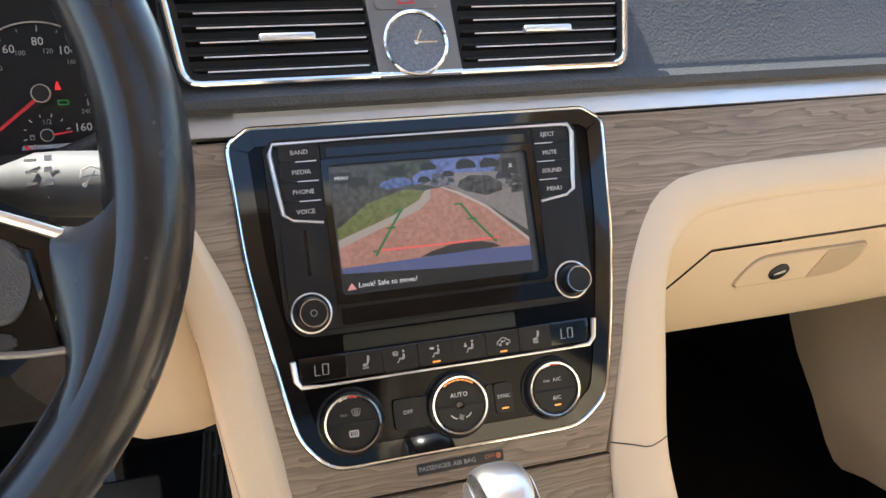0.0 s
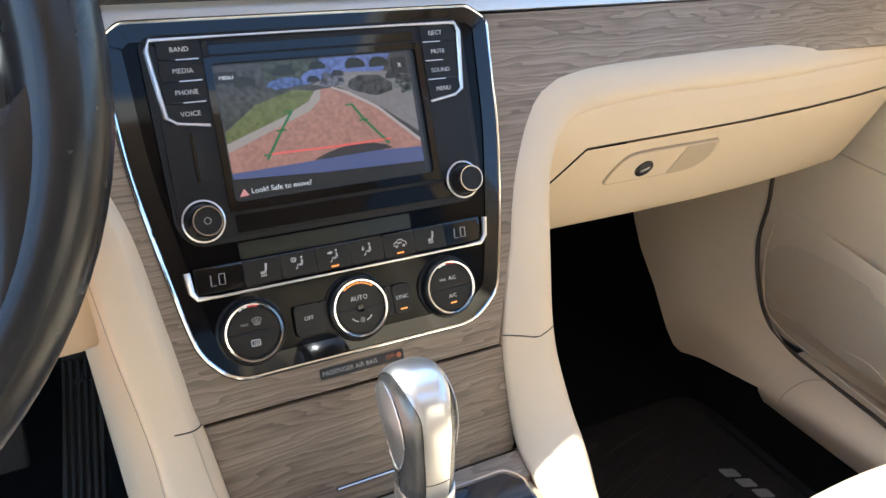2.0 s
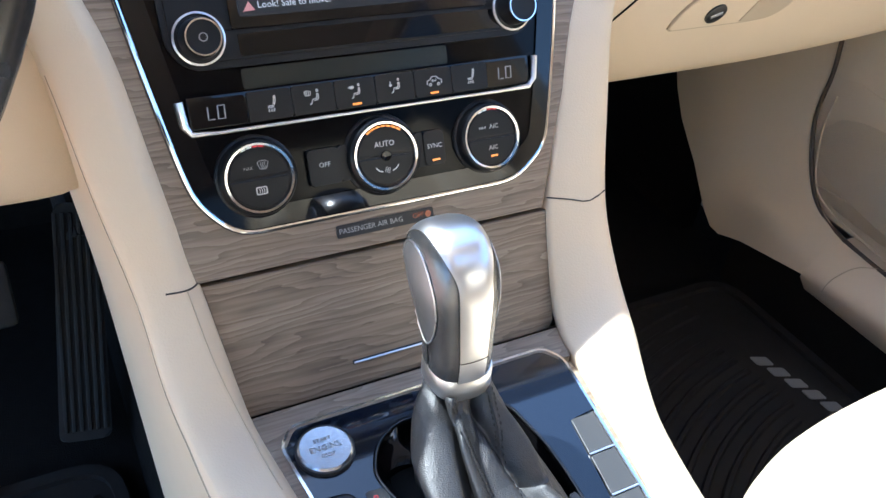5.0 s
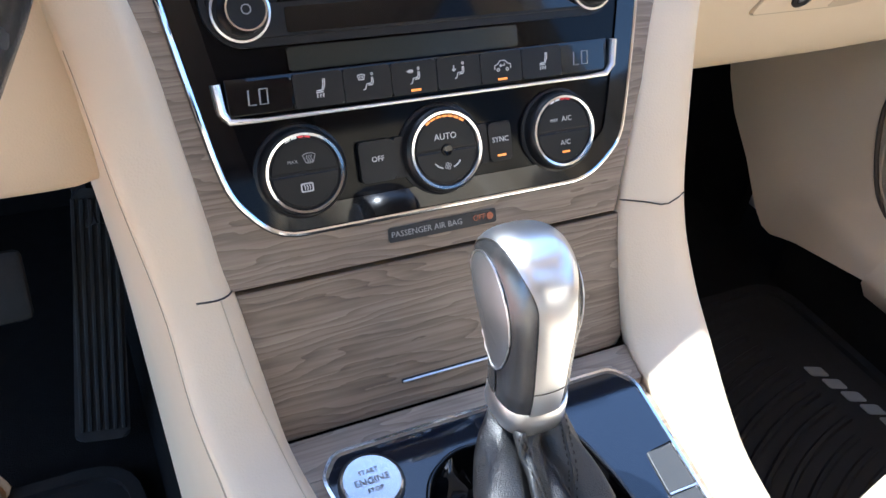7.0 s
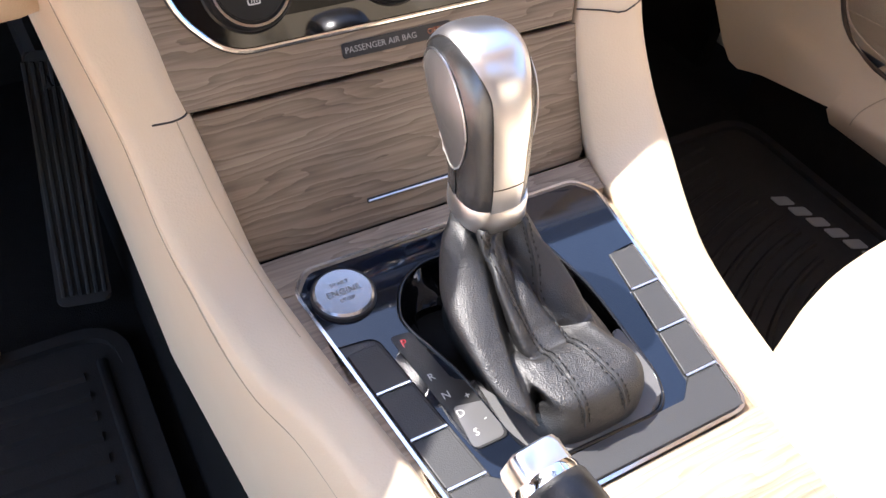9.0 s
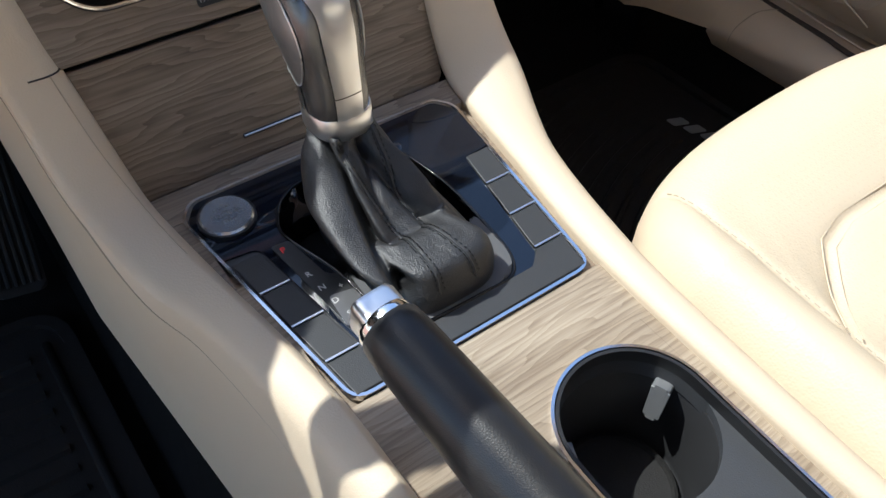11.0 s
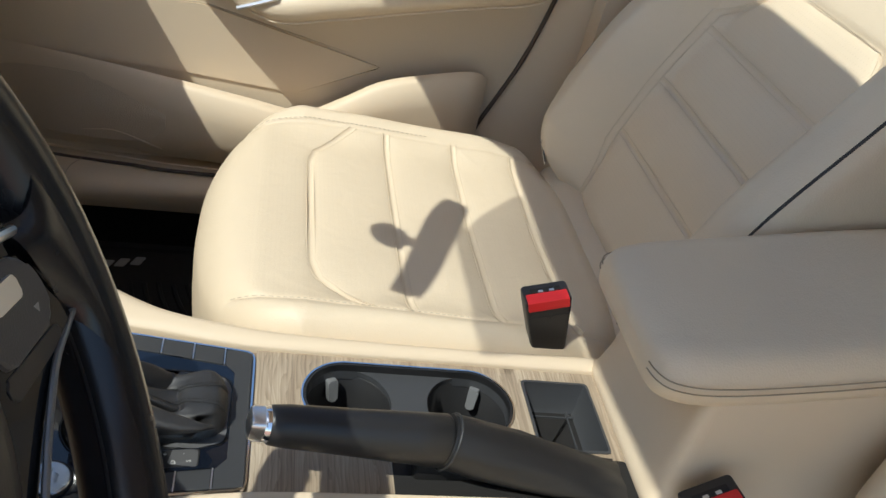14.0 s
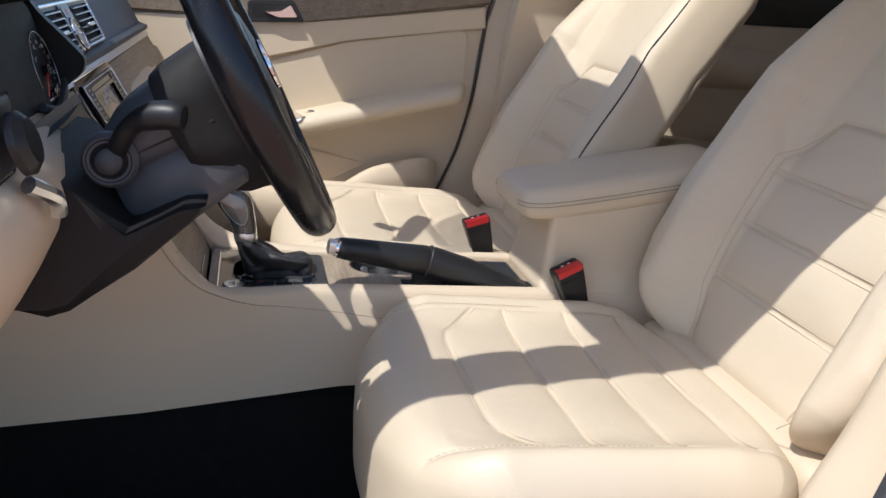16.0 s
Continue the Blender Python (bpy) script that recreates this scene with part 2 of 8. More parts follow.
# ---- mesh builders ----
def part(name, bm, mat, parent=None, label="", m=None, angle=32, flat=False):
    """Links a bmesh as one mesh object under a thing or part."""
    if m is not None:
        bmesh.ops.transform(bm, matrix=m, verts=bm.verts)
    bmesh.ops.recalc_face_normals(bm, faces=bm.faces)
    me = bpy.data.meshes.new(name)
    bm.to_mesh(me)
    bm.free()
    me.materials.append(mat)
    if not flat:
        me.shade_smooth()
        me.set_sharp_from_angle(angle=radians(angle))
        for f in me.polygons:
            if f.loop_total > 4:
                f.use_smooth = False
    ob = new(name, me)
    if parent is not None:
        ob.parent = parent
    if label:
        tagged(ob, label)
    return ob


def thing(name, label, category, group="", at=(0, 0, 0)):
    ob = new(name)
    ob.empty_display_size = 0.05
    ob.location = at
    if at != (0, 0, 0):
        ob.matrix_world = Matrix.Translation(at)
    return tagged(ob, label, category, group)


def box(sx, sy, sz, bevel=0.0, seg=2, at=(0, 0, 0)):
    bm = bmesh.new()
    bmesh.ops.create_cube(bm, size=1.0)
    bmesh.ops.scale(bm, vec=(sx, sy, sz), verts=bm.verts)
    if bevel:
        bmesh.ops.bevel(bm, geom=bm.edges[:], offset=bevel, segments=seg, profile=0.5, affect="EDGES")
    bmesh.ops.translate(bm, vec=at, verts=bm.verts)
    return bm


def rounded(pts, r, seg=5):
    """A polygon with its corners rounded by r (a number, or one for each corner)."""
    out, n = [], len(pts)
    for i in range(n):
        rr = r[i] if isinstance(r, (list, tuple)) else r
        p, a, b = Vector(pts[i]), Vector(pts[i - 1]), Vector(pts[(i + 1) % n])
        if rr <= 0:
            out.append(tuple(p))
            continue
        da, db = (a - p), (b - p)
        rr = min(rr, da.length * 0.49, db.length * 0.49)
        s, e = p + da.normalized() * rr, p + db.normalized() * rr
        for k in range(seg + 1):
            t = k / seg
            q = s * (1 - t) ** 2 + p * 2 * t * (1 - t) + e * t * t
            out.append(tuple(q))
    return out


def rect(u0, v0, u1, v1):
    return [(u0, v0), (u1, v0), (u1, v1), (u0, v1)]


def prism(outline, w0, w1, bevel=0.0, seg=2):
    """A plate of a 2D outline from depth w0 to w1, its upper edge eased."""
    bm = bmesh.new()
    lo = [bm.verts.new((x, y, w0)) for x, y in outline]
    hi = [bm.verts.new((x, y, w1)) for x, y in outline]
    n = len(outline)
    bm.faces.new(lo[::-1])
    top = bm.faces.new(hi)
    for i in range(n):
        bm.faces.new((lo[i], lo[(i + 1) % n], hi[(i + 1) % n], hi[i]))
    if bevel:
        bmesh.ops.bevel(bm, geom=list(top.edges), offset=bevel, segments=seg, profile=0.5, affect="EDGES")
    return bm


def hoop(outer, inner, w0, w1):
    """A flat rim between two outlines with as many points."""
    bm = bmesh.new()
    rings = [[bm.verts.new((x, y, w)) for x, y in line] for line, w in ((outer, w0), (outer, w1), (inner, w1), (inner, w0))]
    n = len(outer)
    for a in range(4):
        p, q = rings[a], rings[(a + 1) % 4]
        for i in range(n):
            bm.faces.new((p[i], p[(i + 1) % n], q[(i + 1) % n], q[i]))
    return bm


def plate_with_hole(outer, hole, w0, w1):
    """A flat plate with an opening cut through it."""
    bm = bmesh.new()
    rims = []
    for line in (outer, hole):
        hi = [bm.verts.new((x, y, w1)) for x, y in line]
        n = len(hi)
        rims += [bm.edges.new((hi[i], hi[(i + 1) % n])) for i in range(n)]
        lo = [bm.verts.new((x, y, w0)) for x, y in line]
        for i in range(n):
            bm.faces.new((lo[i], lo[(i + 1) % n], hi[(i + 1) % n], hi[i]))
    bmesh.ops.triangle_fill(bm, use_beauty=True, use_dissolve=False, edges=rims)
    return bm


def inset(outline, d):
    """The outline drawn in by d (convex or nearly so)."""
    n, out = len(outline), []
    area = sum(outline[i - 1][0] * outline[i][1] - outline[i][0] * outline[i - 1][1] for i in range(n))
    sgn = 1 if area > 0 else -1
    for i in range(n):
        a, p, b = Vector(outline[i - 1]), Vector(outline[i]), Vector(outline[(i + 1) % n])
        e1, e2 = (p - a), (b - p)
        n1 = Vector((-e1.y, e1.x)).normalized() * sgn if e1.length > 1e-9 else Vector((0, 0))
        n2 = Vector((-e2.y, e2.x)).normalized() * sgn if e2.length > 1e-9 else n1
        k = (n1 + n2)
        k = k.normalized() / max(0.5, math.sqrt(max(0.05, (1 + n1.dot(n2)) / 2))) if k.length > 1e-6 else n1
        out.append(tuple(p + k * d))
    return out


def loft(rows, closed=False, caps=False):
    """A surface through rows of as many points."""
    bm = bmesh.new()
    vs = [[bm.verts.new(p) for p in row] for row in rows]
    n = len(rows[0])
    for a, b in zip(vs, vs[1:]):
        for i in range(n if closed else n - 1):
            bm.faces.new((a[i], a[(i + 1) % n], b[(i + 1) % n], b[i]))
    if caps and closed:
        bm.faces.new(vs[0][::-1])
        bm.faces.new(vs[-1])
    return bm


def thick(bm, d):
    bmesh.ops.recalc_face_normals(bm, faces=bm.faces)
    bmesh.ops.solidify(bm, geom=bm.faces[:], thickness=d)
    return bm


def turned(profile, seg=40):
    """A turned body from (radius, height) pairs, about z."""
    rows = [[(r * math.cos(2 * math.pi * i / seg), r * math.sin(2 * math.pi * i / seg), z) for i in range(seg)] for r, z in profile]
    if profile[0][0] > 0 and profile[-1][0] > 0:
        rows.append(rows[0])
    bm = loft(rows, closed=True)
    bmesh.ops.remove_doubles(bm, verts=bm.verts, dist=1e-7)
    return bm


def smooth_line(pts, n, closed=False):
    """n points along a Catmull-Rom curve through pts."""
    p = [Vector(q) for q in pts]
    m = len(p)
    out = []
    spans = m if closed else m - 1
    for k in range(n):
        t = k / (n if closed else n - 1) * spans
        i = min(int(t), spans - 1)
        f = t - i
        g = (lambda j: p[j % m]) if closed else (lambda j: p[max(0, min(m - 1, j))])
        a, b, c, d = g(i - 1), g(i), g(i + 1), g(i + 2)
        out.append(0.5 * (2 * b + (c - a) * f + (2 * a - 5 * b + 4 * c - d) * f * f + (3 * b - a - 3 * c + d) * f ** 3))
    return out


def tube(pts, r, seg=8, closed=False, flat=1.0, up=(0, 0, 1)):
    """A tube along points; r a number or a list; flat squeezes it along up."""
    p = [Vector(q) for q in pts]
    n = len(p)
    rows = []
    for i in range(n):
        a = p[i - 1] if (i or closed) else p[i]
        b = p[(i + 1) % n] if (i < n - 1 or closed) else p[i]
        t = (b - a).normalized()
        s = t.cross(Vector(up))
        s = s.normalized() if s.length > 1e-6 else Vector((1, 0, 0))
        w = s.cross(t)
        rr = r[i] if isinstance(r, (list, tuple)) else r
        rows.append([p[i] + s * rr * math.cos(2 * math.pi * k / seg) + w * rr * flat * math.sin(2 * math.pi * k / seg) for k in range(seg)])
    if closed:
        rows.append(rows[0])
        bm = loft(rows, closed=True)
        bmesh.ops.remove_doubles(bm, verts=bm.verts, dist=1e-7)
        return bm
    return loft(rows, closed=True, caps=True)


def joined(bms):
    out = bmesh.new()
    for b in bms:
        me = bpy.data.meshes.new("t")
        b.to_mesh(me)
        b.free()
        out.from_mesh(me)
        bpy.data.meshes.remove(me)
    return out


def writing(text, size, m, mat, parent, name="lettering", align="CENTER"):
    """Raised print in the built-in font, as a mesh."""
    cu = bpy.data.curves.new(name, "FONT")
    cu.body, cu.size, cu.align_x, cu.align_y, cu.extrude = text, size, align, "CENTER", 0.00012
    cu.resolution_u = 2
    tmp = bpy.data.objects.new(name, cu)
    scene.collection.objects.link(tmp)
    me = bpy.data.meshes.new_from_object(tmp.evaluated_get(bpy.context.evaluated_depsgraph_get()))
    bpy.data.objects.remove(tmp)
    bpy.data.curves.remove(cu)
    me.name = name
    me.transform(m)
    me.materials.clear()
    me.materials.append(mat)
    ob = new(name, me)
    ob.parent = parent
    return ob


# the leaning plane of the centre stack: u across, v up along it, w out of it
STACK = Matrix(((1, 0, 0, 0), (0, 0.456, -0.89, 0.187), (0, 0.89, 0.456, 0.4655), (0, 0, 0, 1)))


def console_z(y):
    return 0.379 + 0.04 * (y - 0.036)


TOP = Matrix(((1, 0, 0, 0), (0, 1, 0, 0), (0, 0.04, 1, 0.379 - 0.04 * 0.036), (0, 0, 0, 1)))

# ---- the car's shell ----
floor = part("floor", box(1.5, 2.6, 0.02, at=(0, -0.25, 0.04)), CARPET)
tagged(floor, "black carpeted car floor", "floor", kind="structure")
ground = part("ground", box(60, 60, 0.1, at=(0, 0, -0.36)), PAVING)
tagged(ground, "red brick paving outside the car", "ground", kind="structure")


def wall(name, bm, mat, label, category, **kw):
    return tagged(part(name, bm, mat, **kw), label, category, kind="structure")


# front bulkhead and tunnel
wall("wall_front", box(1.56, 0.03, 0.75, at=(0, 0.88, 0.40)), CARPET, "black carpeted front bulkhead of the footwells", "bulkhead")
tunnel = loft([[(-0.15, y, 0.04), (-0.118, y, 0.22), (-0.06, y, 0.27), (0.06, y, 0.27), (0.118, y, 0.22), (0.15, y, 0.04)] for y in (0.87, 0.1, -0.9)])
wall("tunnel", thick(tunnel, 0.004), CARPET, "black carpeted tunnel under the console", "tunnel")

# roof with sunroof opening, front header, side rails and pillars
RZ = 1.20
outer, hole = rect(-0.56, -1.75, 0.56, 0.02), rect(-0.19, -0.58, 0.44, -0.275)
roof = hoop(rounded(outer, 0.03), rounded(hole, 0.03), RZ, RZ + 0.045)
wall("ceiling", roof, HEADLINER, "pale headliner with an open sunroof", "ceiling")
for s, nm in ((-1, "left"), (1, "right")):
    rail = smooth_line([(s * 0.76, 0.90, 0.84), (s * 0.69, 0.48, 0.99), (s * 0.60, 0.04, 1.155), (s * 0.565, -0.7, 1.21), (s * 0.565, -1.4, 1.18), (s * 0.60, -1.9, 0.95)], 30)
    wall("roof_rail_" + nm, tube(rail, 0.045, 10), HEADLINER, "pale trimmed roof rail and front pillar", "pillar")
    if s > 0:
        bp = [[(s * 0.70, -0.50, 0.2), (s * 0.665, -0.48, 0.5), (s * 0.66, -0.50, 0.75), (s * 0.58, -0.56, 1.19)], [(s * 0.70, -0.64, 0.2), (s * 0.665, -0.66, 0.5), (s * 0.66, -0.66, 0.75), (s * 0.58, -0.66, 1.19)]]
        bp = [[tuple(v) for v in smooth_line(r, 12)] for r in bp]
        wall("pillar_right", thick(loft(bp), 0.04), BEIGE, "beige plastic trim of the centre pillar", "pillar")
    else:
        rows = [[(-0.745, -0.405, 0.17), (-0.665, -0.47, 0.18), (-0.60, -0.440, 0.20), (-0.575, -0.60, 0.20), (-0.60, -0.80, 0.2)], [(-0.745, -0.408, 0.30), (-0.665, -0.478, 0.32), (-0.602, -0.458, 0.34), (-0.575, -0.60, 0.34), (-0.60, -0.80, 0.34)], [(-0.740, -0.430, 0.46), (-0.665, -0.525, 0.47), (-0.602, -0.510, 0.47), (-0.575, -0.62, 0.47), (-0.60, -0.80, 0.47)], [(-0.72, -0.60, 0.75), (-0.655, -0.585, 0.75), (-0.605, -0.580, 0.75), (-0.58, -0.66, 0.75), (-0.60, -0.80, 0.75)], [(-0.64, -0.60, 1.19), (-0.60, -0.60, 1.19), (-0.565, -0.60, 1.19), (-0.55, -0.66, 1.19), (-0.56, -0.80, 1.19)]]
        rows = [list(c) for c in zip(*[smooth_line([r[i] for r in rows], 24) for i in range(5)])]
        rows = [[tuple(v) for v in smooth_line(r, 17)] for r in rows]
        wall("pillar_left", loft(rows), BEIGE, "beige trim of the driver's centre pillar", "pillar", angle=60)
# rear quarter: rear door panels, seat bench, parcel shelf and rear wall
wall("wall_right", box(0.03, 1.5, 0.72, 0.01, at=(0.715, -1.40, 0.51)), BEIGE, "beige rear door panel", "door panel")
REST = [(0.705, 0.705), (0.672, 0.698), (0.644, 0.680), (0.636, 0.656), (0.648, 0.625), (0.676, 0.606), (0.705, 0.600)]
part("armrest", loft([[(x + e, y, z - 0.10 * (y + 1.0) * -0.3) for x, z in REST] for y, e in ((-0.93, 0.05), (-0.96, 0.012), (-1.0, 0.0), (-1.25, 0.0), (-1.55, 0.01))]), BEIGE, bpy.data.objects["wall_right"], "beige padded armrest", angle=60)
part("map_pocket", thick(loft([[(0.700, y, 0.30), (0.660, y, 0.31), (0.650, y, 0.42 + 0.10 * (y + 1.5)), (0.664, y, 0.425 + 0.10 * (y + 1.5))] for y in (-0.90, -1.2, -1.5)]), 0.006), BEIGE, bpy.data.objects["wall_right"], "beige door pocket", angle=50)
part("trim_line", tube([(0.699, y, 0.76) for y in (-0.70, -1.3, -1.9)], 0.0012, 5), PIPING, bpy.data.objects["wall_right"])
wall("wall_left", box(0.03, 1.0, 0.62, 0.01, at=(-0.715, -1.38, 0.46)), BEIGE, "beige rear door panel", "door panel")
wall("wall_rear", box(1.4, 0.05, 0.75, at=(0, -1.95, 0.42)), HEADLINER, "wall behind the rear bench", "wall")
wall("rear_shelf", box(1.3, 0.45, 0.03, at=(0, -1.80, 0.86)), PAD, "dark rear parcel shelf", "shelf")
wall("header", thick(loft([[(x, 0.055 - 0.10 * x * x, 1.118), (x, 0.060 - 0.10 * x * x, 1.135), (x, 0.02, 1.20), (x, -0.03, 1.21)] for x in (-0.60, -0.4, -0.2, 0, 0.2, 0.4, 0.60)]), 0.02), HEADLINER, "pale trimmed windscreen header", "header")
for s, nm in ((-1, "left"), (1, "right")):
    wall("footwell_side_" + nm, box(0.02, 0.40, 0.70, at=(s * 0.685, 0.74, 0.38)), CARPET, "black carpeted side of the footwell", "footwell")

# unseen dotted band along the windscreen's top, added for half shade on the seat
dots = []
for j in range(22):
    for i in range(74 - j):
        x, y = -0.20 + i * 0.0045 + (0.00225 if j % 2 else 0), 0.060 + j * 0.0042
        dots.append((x, y, 1.122 - (y - 0.055) * 0.36, 0.0019))
bm = bmesh.new()
for x, y, z, r in dots:
    ring = [(x + r * math.cos(math.pi * k / 3), y + r * math.sin(math.pi * k / 3), z - 0.36 * r * math.sin(math.pi * k / 3)) for k in range(6)]
    top = [bm.verts.new((a, b, c + 0.0006)) for a, b, c in ring]
    low = [bm.verts.new(p) for p in ring]
    bm.faces.new(top)
    bm.faces.new(low[::-1])
    for k in range(6):
        bm.faces.new((low[k], low[(k + 1) % 6], top[(k + 1) % 6], top[k]))
tagged(part("windscreen_dots", bm, BLACK, flat=True), "unseen black dot band at the windscreen, added for half shade", "windscreen", kind="stuff")
# tinted rear windows, added to keep daylight off the rear bench
TINT = bpy.data.materials.new("tinted_glass")
TINT.use_nodes = True
tn = TINT.node_tree
tn.nodes.remove(tn.nodes["Principled BSDF"])
tr_, gs_, mx_ = tn.nodes.new("ShaderNodeBsdfTransparent"), tn.nodes.new("ShaderNodeBsdfGlossy"), tn.nodes.new("ShaderNodeMixShader")
tr_.inputs["Color"].default_value = (0.42, 0.43, 0.43, 1)
gs_.inputs["Roughness"].default_value = 0.02
mx_.inputs[0].default_value = 0.06
tn.links.new(tr_.outputs[0], mx_.inputs[1])
tn.links.new(gs_.outputs[0], mx_.inputs[2])
tn.links.new(mx_.outputs[0], tn.nodes["Material Output"].inputs["Surface"])
for s, nm in ((-1, "1"), (1, "2")):
    wall("window_" + nm, thick(loft([[(s * 0.70, y, 0.76), (s * 0.585, y, 1.18)] for y in (-0.66, -1.3, -1.85)]), 0.004), TINT, "tinted rear side window, added to dim the rear", "window")
wall("window_3", thick(loft([[(x, -1.98, 0.80), (x, -1.62, 1.20)] for x in (-0.6, 0.6)]), 0.004), TINT, "tinted rear window, added to dim the rear", "window")

# ---- dashboard ----
dash = thing("dashboard", "two-tone dashboard with charcoal pad, grey wood trim and beige lower half", "dashboard")

WOOD_OUT = [(-0.1147, -0.0125), (0.1035, -0.0125), (0.1215, 0.0445), (0.1380, 0.090), (0.1462, 0.1096), (0.154, 0.136), (0.1640, 0.1580), (0.175, 0.1685), (0.190, 0.1735), (0.2426, 0.175), (0.40, 0.176), (0.66, 0.175),
            (0.66, 0.2285), (0.40, 0.2280), (-0.25, 0.2255), (-0.25, 0.19), (-0.186, 0.190), (-0.174, 0.186), (-0.1652, 0.1774), (-0.1495, 0.148), (-0.1403, 0.110), (-0.1335, 0.065)]
part("wood_trim", prism(WOOD_OUT, -0.010, 0.0, 0.0008), WOOD, dash, "matt grey-brown walnut veneer", m=STACK)
part("decor_strip", prism(rect(-0.25, 0.2290, 0.66, 0.2465), -0.008, 0.0022, 0.001), STRIP, dash, "silver strip with fine woven pattern", m=STACK)

# padded upper half, and the hood over the instruments
PAD_SEC = [(0.315, 0.676), (0.2985, 0.6835), (0.2875, 0.6855), (0.2835, 0.6900), (0.2850, 0.6955), (0.2950, 0.6985), (0.3005, 0.7010), (0.3320, 0.7660), (0.3400, 0.7760), (0.3560, 0.7830), (0.45, 0.79), (0.62, 0.80), (0.86, 0.82), (0.86, 0.66)]
xs = [-0.165, -0.1, 0, 0.1, 0.2, 0.35, 0.5, 0.6, 0.66, 0.70]
rows = [[(x, y + (0.0 if x < 0.6 else (x - 0.6) * 0.5), z) for y, z in PAD_SEC] for x in xs]
part("dash_pad", loft(rows, closed=True, caps=True), PAD, dash, "grained charcoal soft dash pad", angle=50)
HOOD = [(0.40, 0.655), (0.300, 0.640), (0.270, 0.655), (0.262, 0.662), (0.335, 0.660), (0.352, 0.76), (0.285, 0.800), (0.212, 0.812), (0.215, 0.822), (0.29, 0.828), (0.45, 0.815), (0.86, 0.82), (0.86, 0.66)]
xs = [-0.165, -0.172, -0.185, -0.21, -0.235, -0.265, -0.30, -0.34, -0.45, -0.50, -0.52]
ease = [0.70, 0.55, 0.48, 0.43, 0.36, 0.20, 0.06, 0.0, 0.0, 0.10, 0.5]
rows = []
for x, e in zip(xs, ease):
    rows.append([(x, y + (0.32 - y) * e * (1 if z > 0.74 else 0.3), z - max(0, z - 0.77) * e) for y, z in HOOD])
part("instrument_hood", loft(rows, closed=True, caps=True), PAD, dash, "charcoal hood over the instruments", angle=45)
part("hood_side", prism(rounded([(0.330, 0.655), (0.312, 0.740), (0.300, 0.800), (0.306, 0.822), (0.34, 0.824), (0.50, 0.815), (0.50, 0.655)], [0.01, 0.04, 0.01, 0.006, 0.02, 0.01, 0.01]), -0.522, -0.492, 0.006), PAD, dash, "charcoal side of the instrument hood", m=Matrix(((0, 0, 1, 0), (1, 0, 0, 0), (0, 1, 0, 0), (0, 0, 0, 1))))
part("hood_cheek", prism(rounded([(0.304, 0.664), (0.268, 0.694), (0.2625, 0.710), (0.288, 0.738), (0.312, 0.762), (0.330, 0.795), (0.45, 0.79), (0.45, 0.662)], [0.01, 0.006, 0.008, 0.03, 0.03, 0.02, 0.01, 0.01]), -0.186, -0.170, 0.004), BLACK, dash, "charcoal inner cheek of the instrument hood", m=Matrix(((0, 0, 1, 0), (1, 0, 0, 0), (0, 1, 0, 0), (0, 0, 0, 1))))
part("dash_end_pad", prism(rounded([(0.30, 0.67), (0.86, 0.67), (0.86, 0.81), (0.40, 0.79), (0.31, 0.77)], 0.01), -0.70, -0.50, 0.01), PAD, dash, m=Matrix(((0, 0, 1, 0), (1, 0, 0, 0), (0, 1, 0, 0), (0, 0, 0, 1))))

# instruments
cl = part("instrument_panel", prism(rounded(rect(-0.155, -0.036, 0.142, 0.082), 0.03), 0, 0.004), COVER_BLACK, dash, "black instrument panel with white figures", m=Matrix.Translation((-0.338, 0.300, 0.692)) @ Matrix.Rotation(radians(75), 4, "X"))
CL = Matrix.Translation((-0.2345, 0.2964, 0.7022)) @ Matrix.Rotation(radians(75), 4, "X")
part("gauge_hub", turned([(0.0, -0.001), (0.0054, -0.001), (0.0054, 0.004), (0.0046, 0.0045), (0.0, 0.0045)], 28), BLACK, cl, m=CL)
part("gauge_ring", turned([(0.0048, 0.0044), (0.0054, 0.0044), (0.0054, 0.0050), (0.0048, 0.0050)], 28), SATIN, cl, m=CL)
part("needle", prism([(-0.0034, -0.0022), (-0.0320, -0.0243), (-0.0310, -0.0256), (-0.0022, -0.0038)], 0.002, 0.003), NEEDLE_GLOW, cl, "red needle", m=CL)
for k, (tx, sm) in enumerate((("40", "80"), ("60", "100"), ("80", "120"), ("100", "160"), ("120", "200"), ("140", "220"), ("160", "240"))):
    a = radians(153 - 33 * k)
    writing(tx, 0.0068, CL @ Matrix.Translation((0.0288 * math.cos(a), 0.0300 * math.sin(a), 0.0012)), WHITE, cl)
    b = a - radians((11, 11, 11, 9, 9, -9, -17)[k])
    writing(sm, 0.0040, CL @ Matrix.Translation((0.0265 * math.cos(b), 0.0250 * math.sin(b), 0.0012)), GREY_PRINT, cl)
for k in range(15):
    a = radians(186 - k * 16.5)
    q = 0.0034 if k % 2 == 0 else 0.0016
    part("tick", box(q, 0.0005, 0.0004, at=(0, 0, 0)), WHITE if k % 2 == 0 else GREY_PRINT, cl, m=CL @ Matrix.Translation((0.0375 * math.cos(a), 0.0375 * math.sin(a), 0.0012)) @ Matrix.Rotation(a, 4, "Z"))
part("dial_ring", tube([(0.0412 * math.cos(t), 0.0412 * math.sin(t), 0.0015) for t in [radians(-44 + 5 * k) for k in range(50)]], 0.0005, 6), SATIN, cl, "slim silver ring round the dial", m=CL)
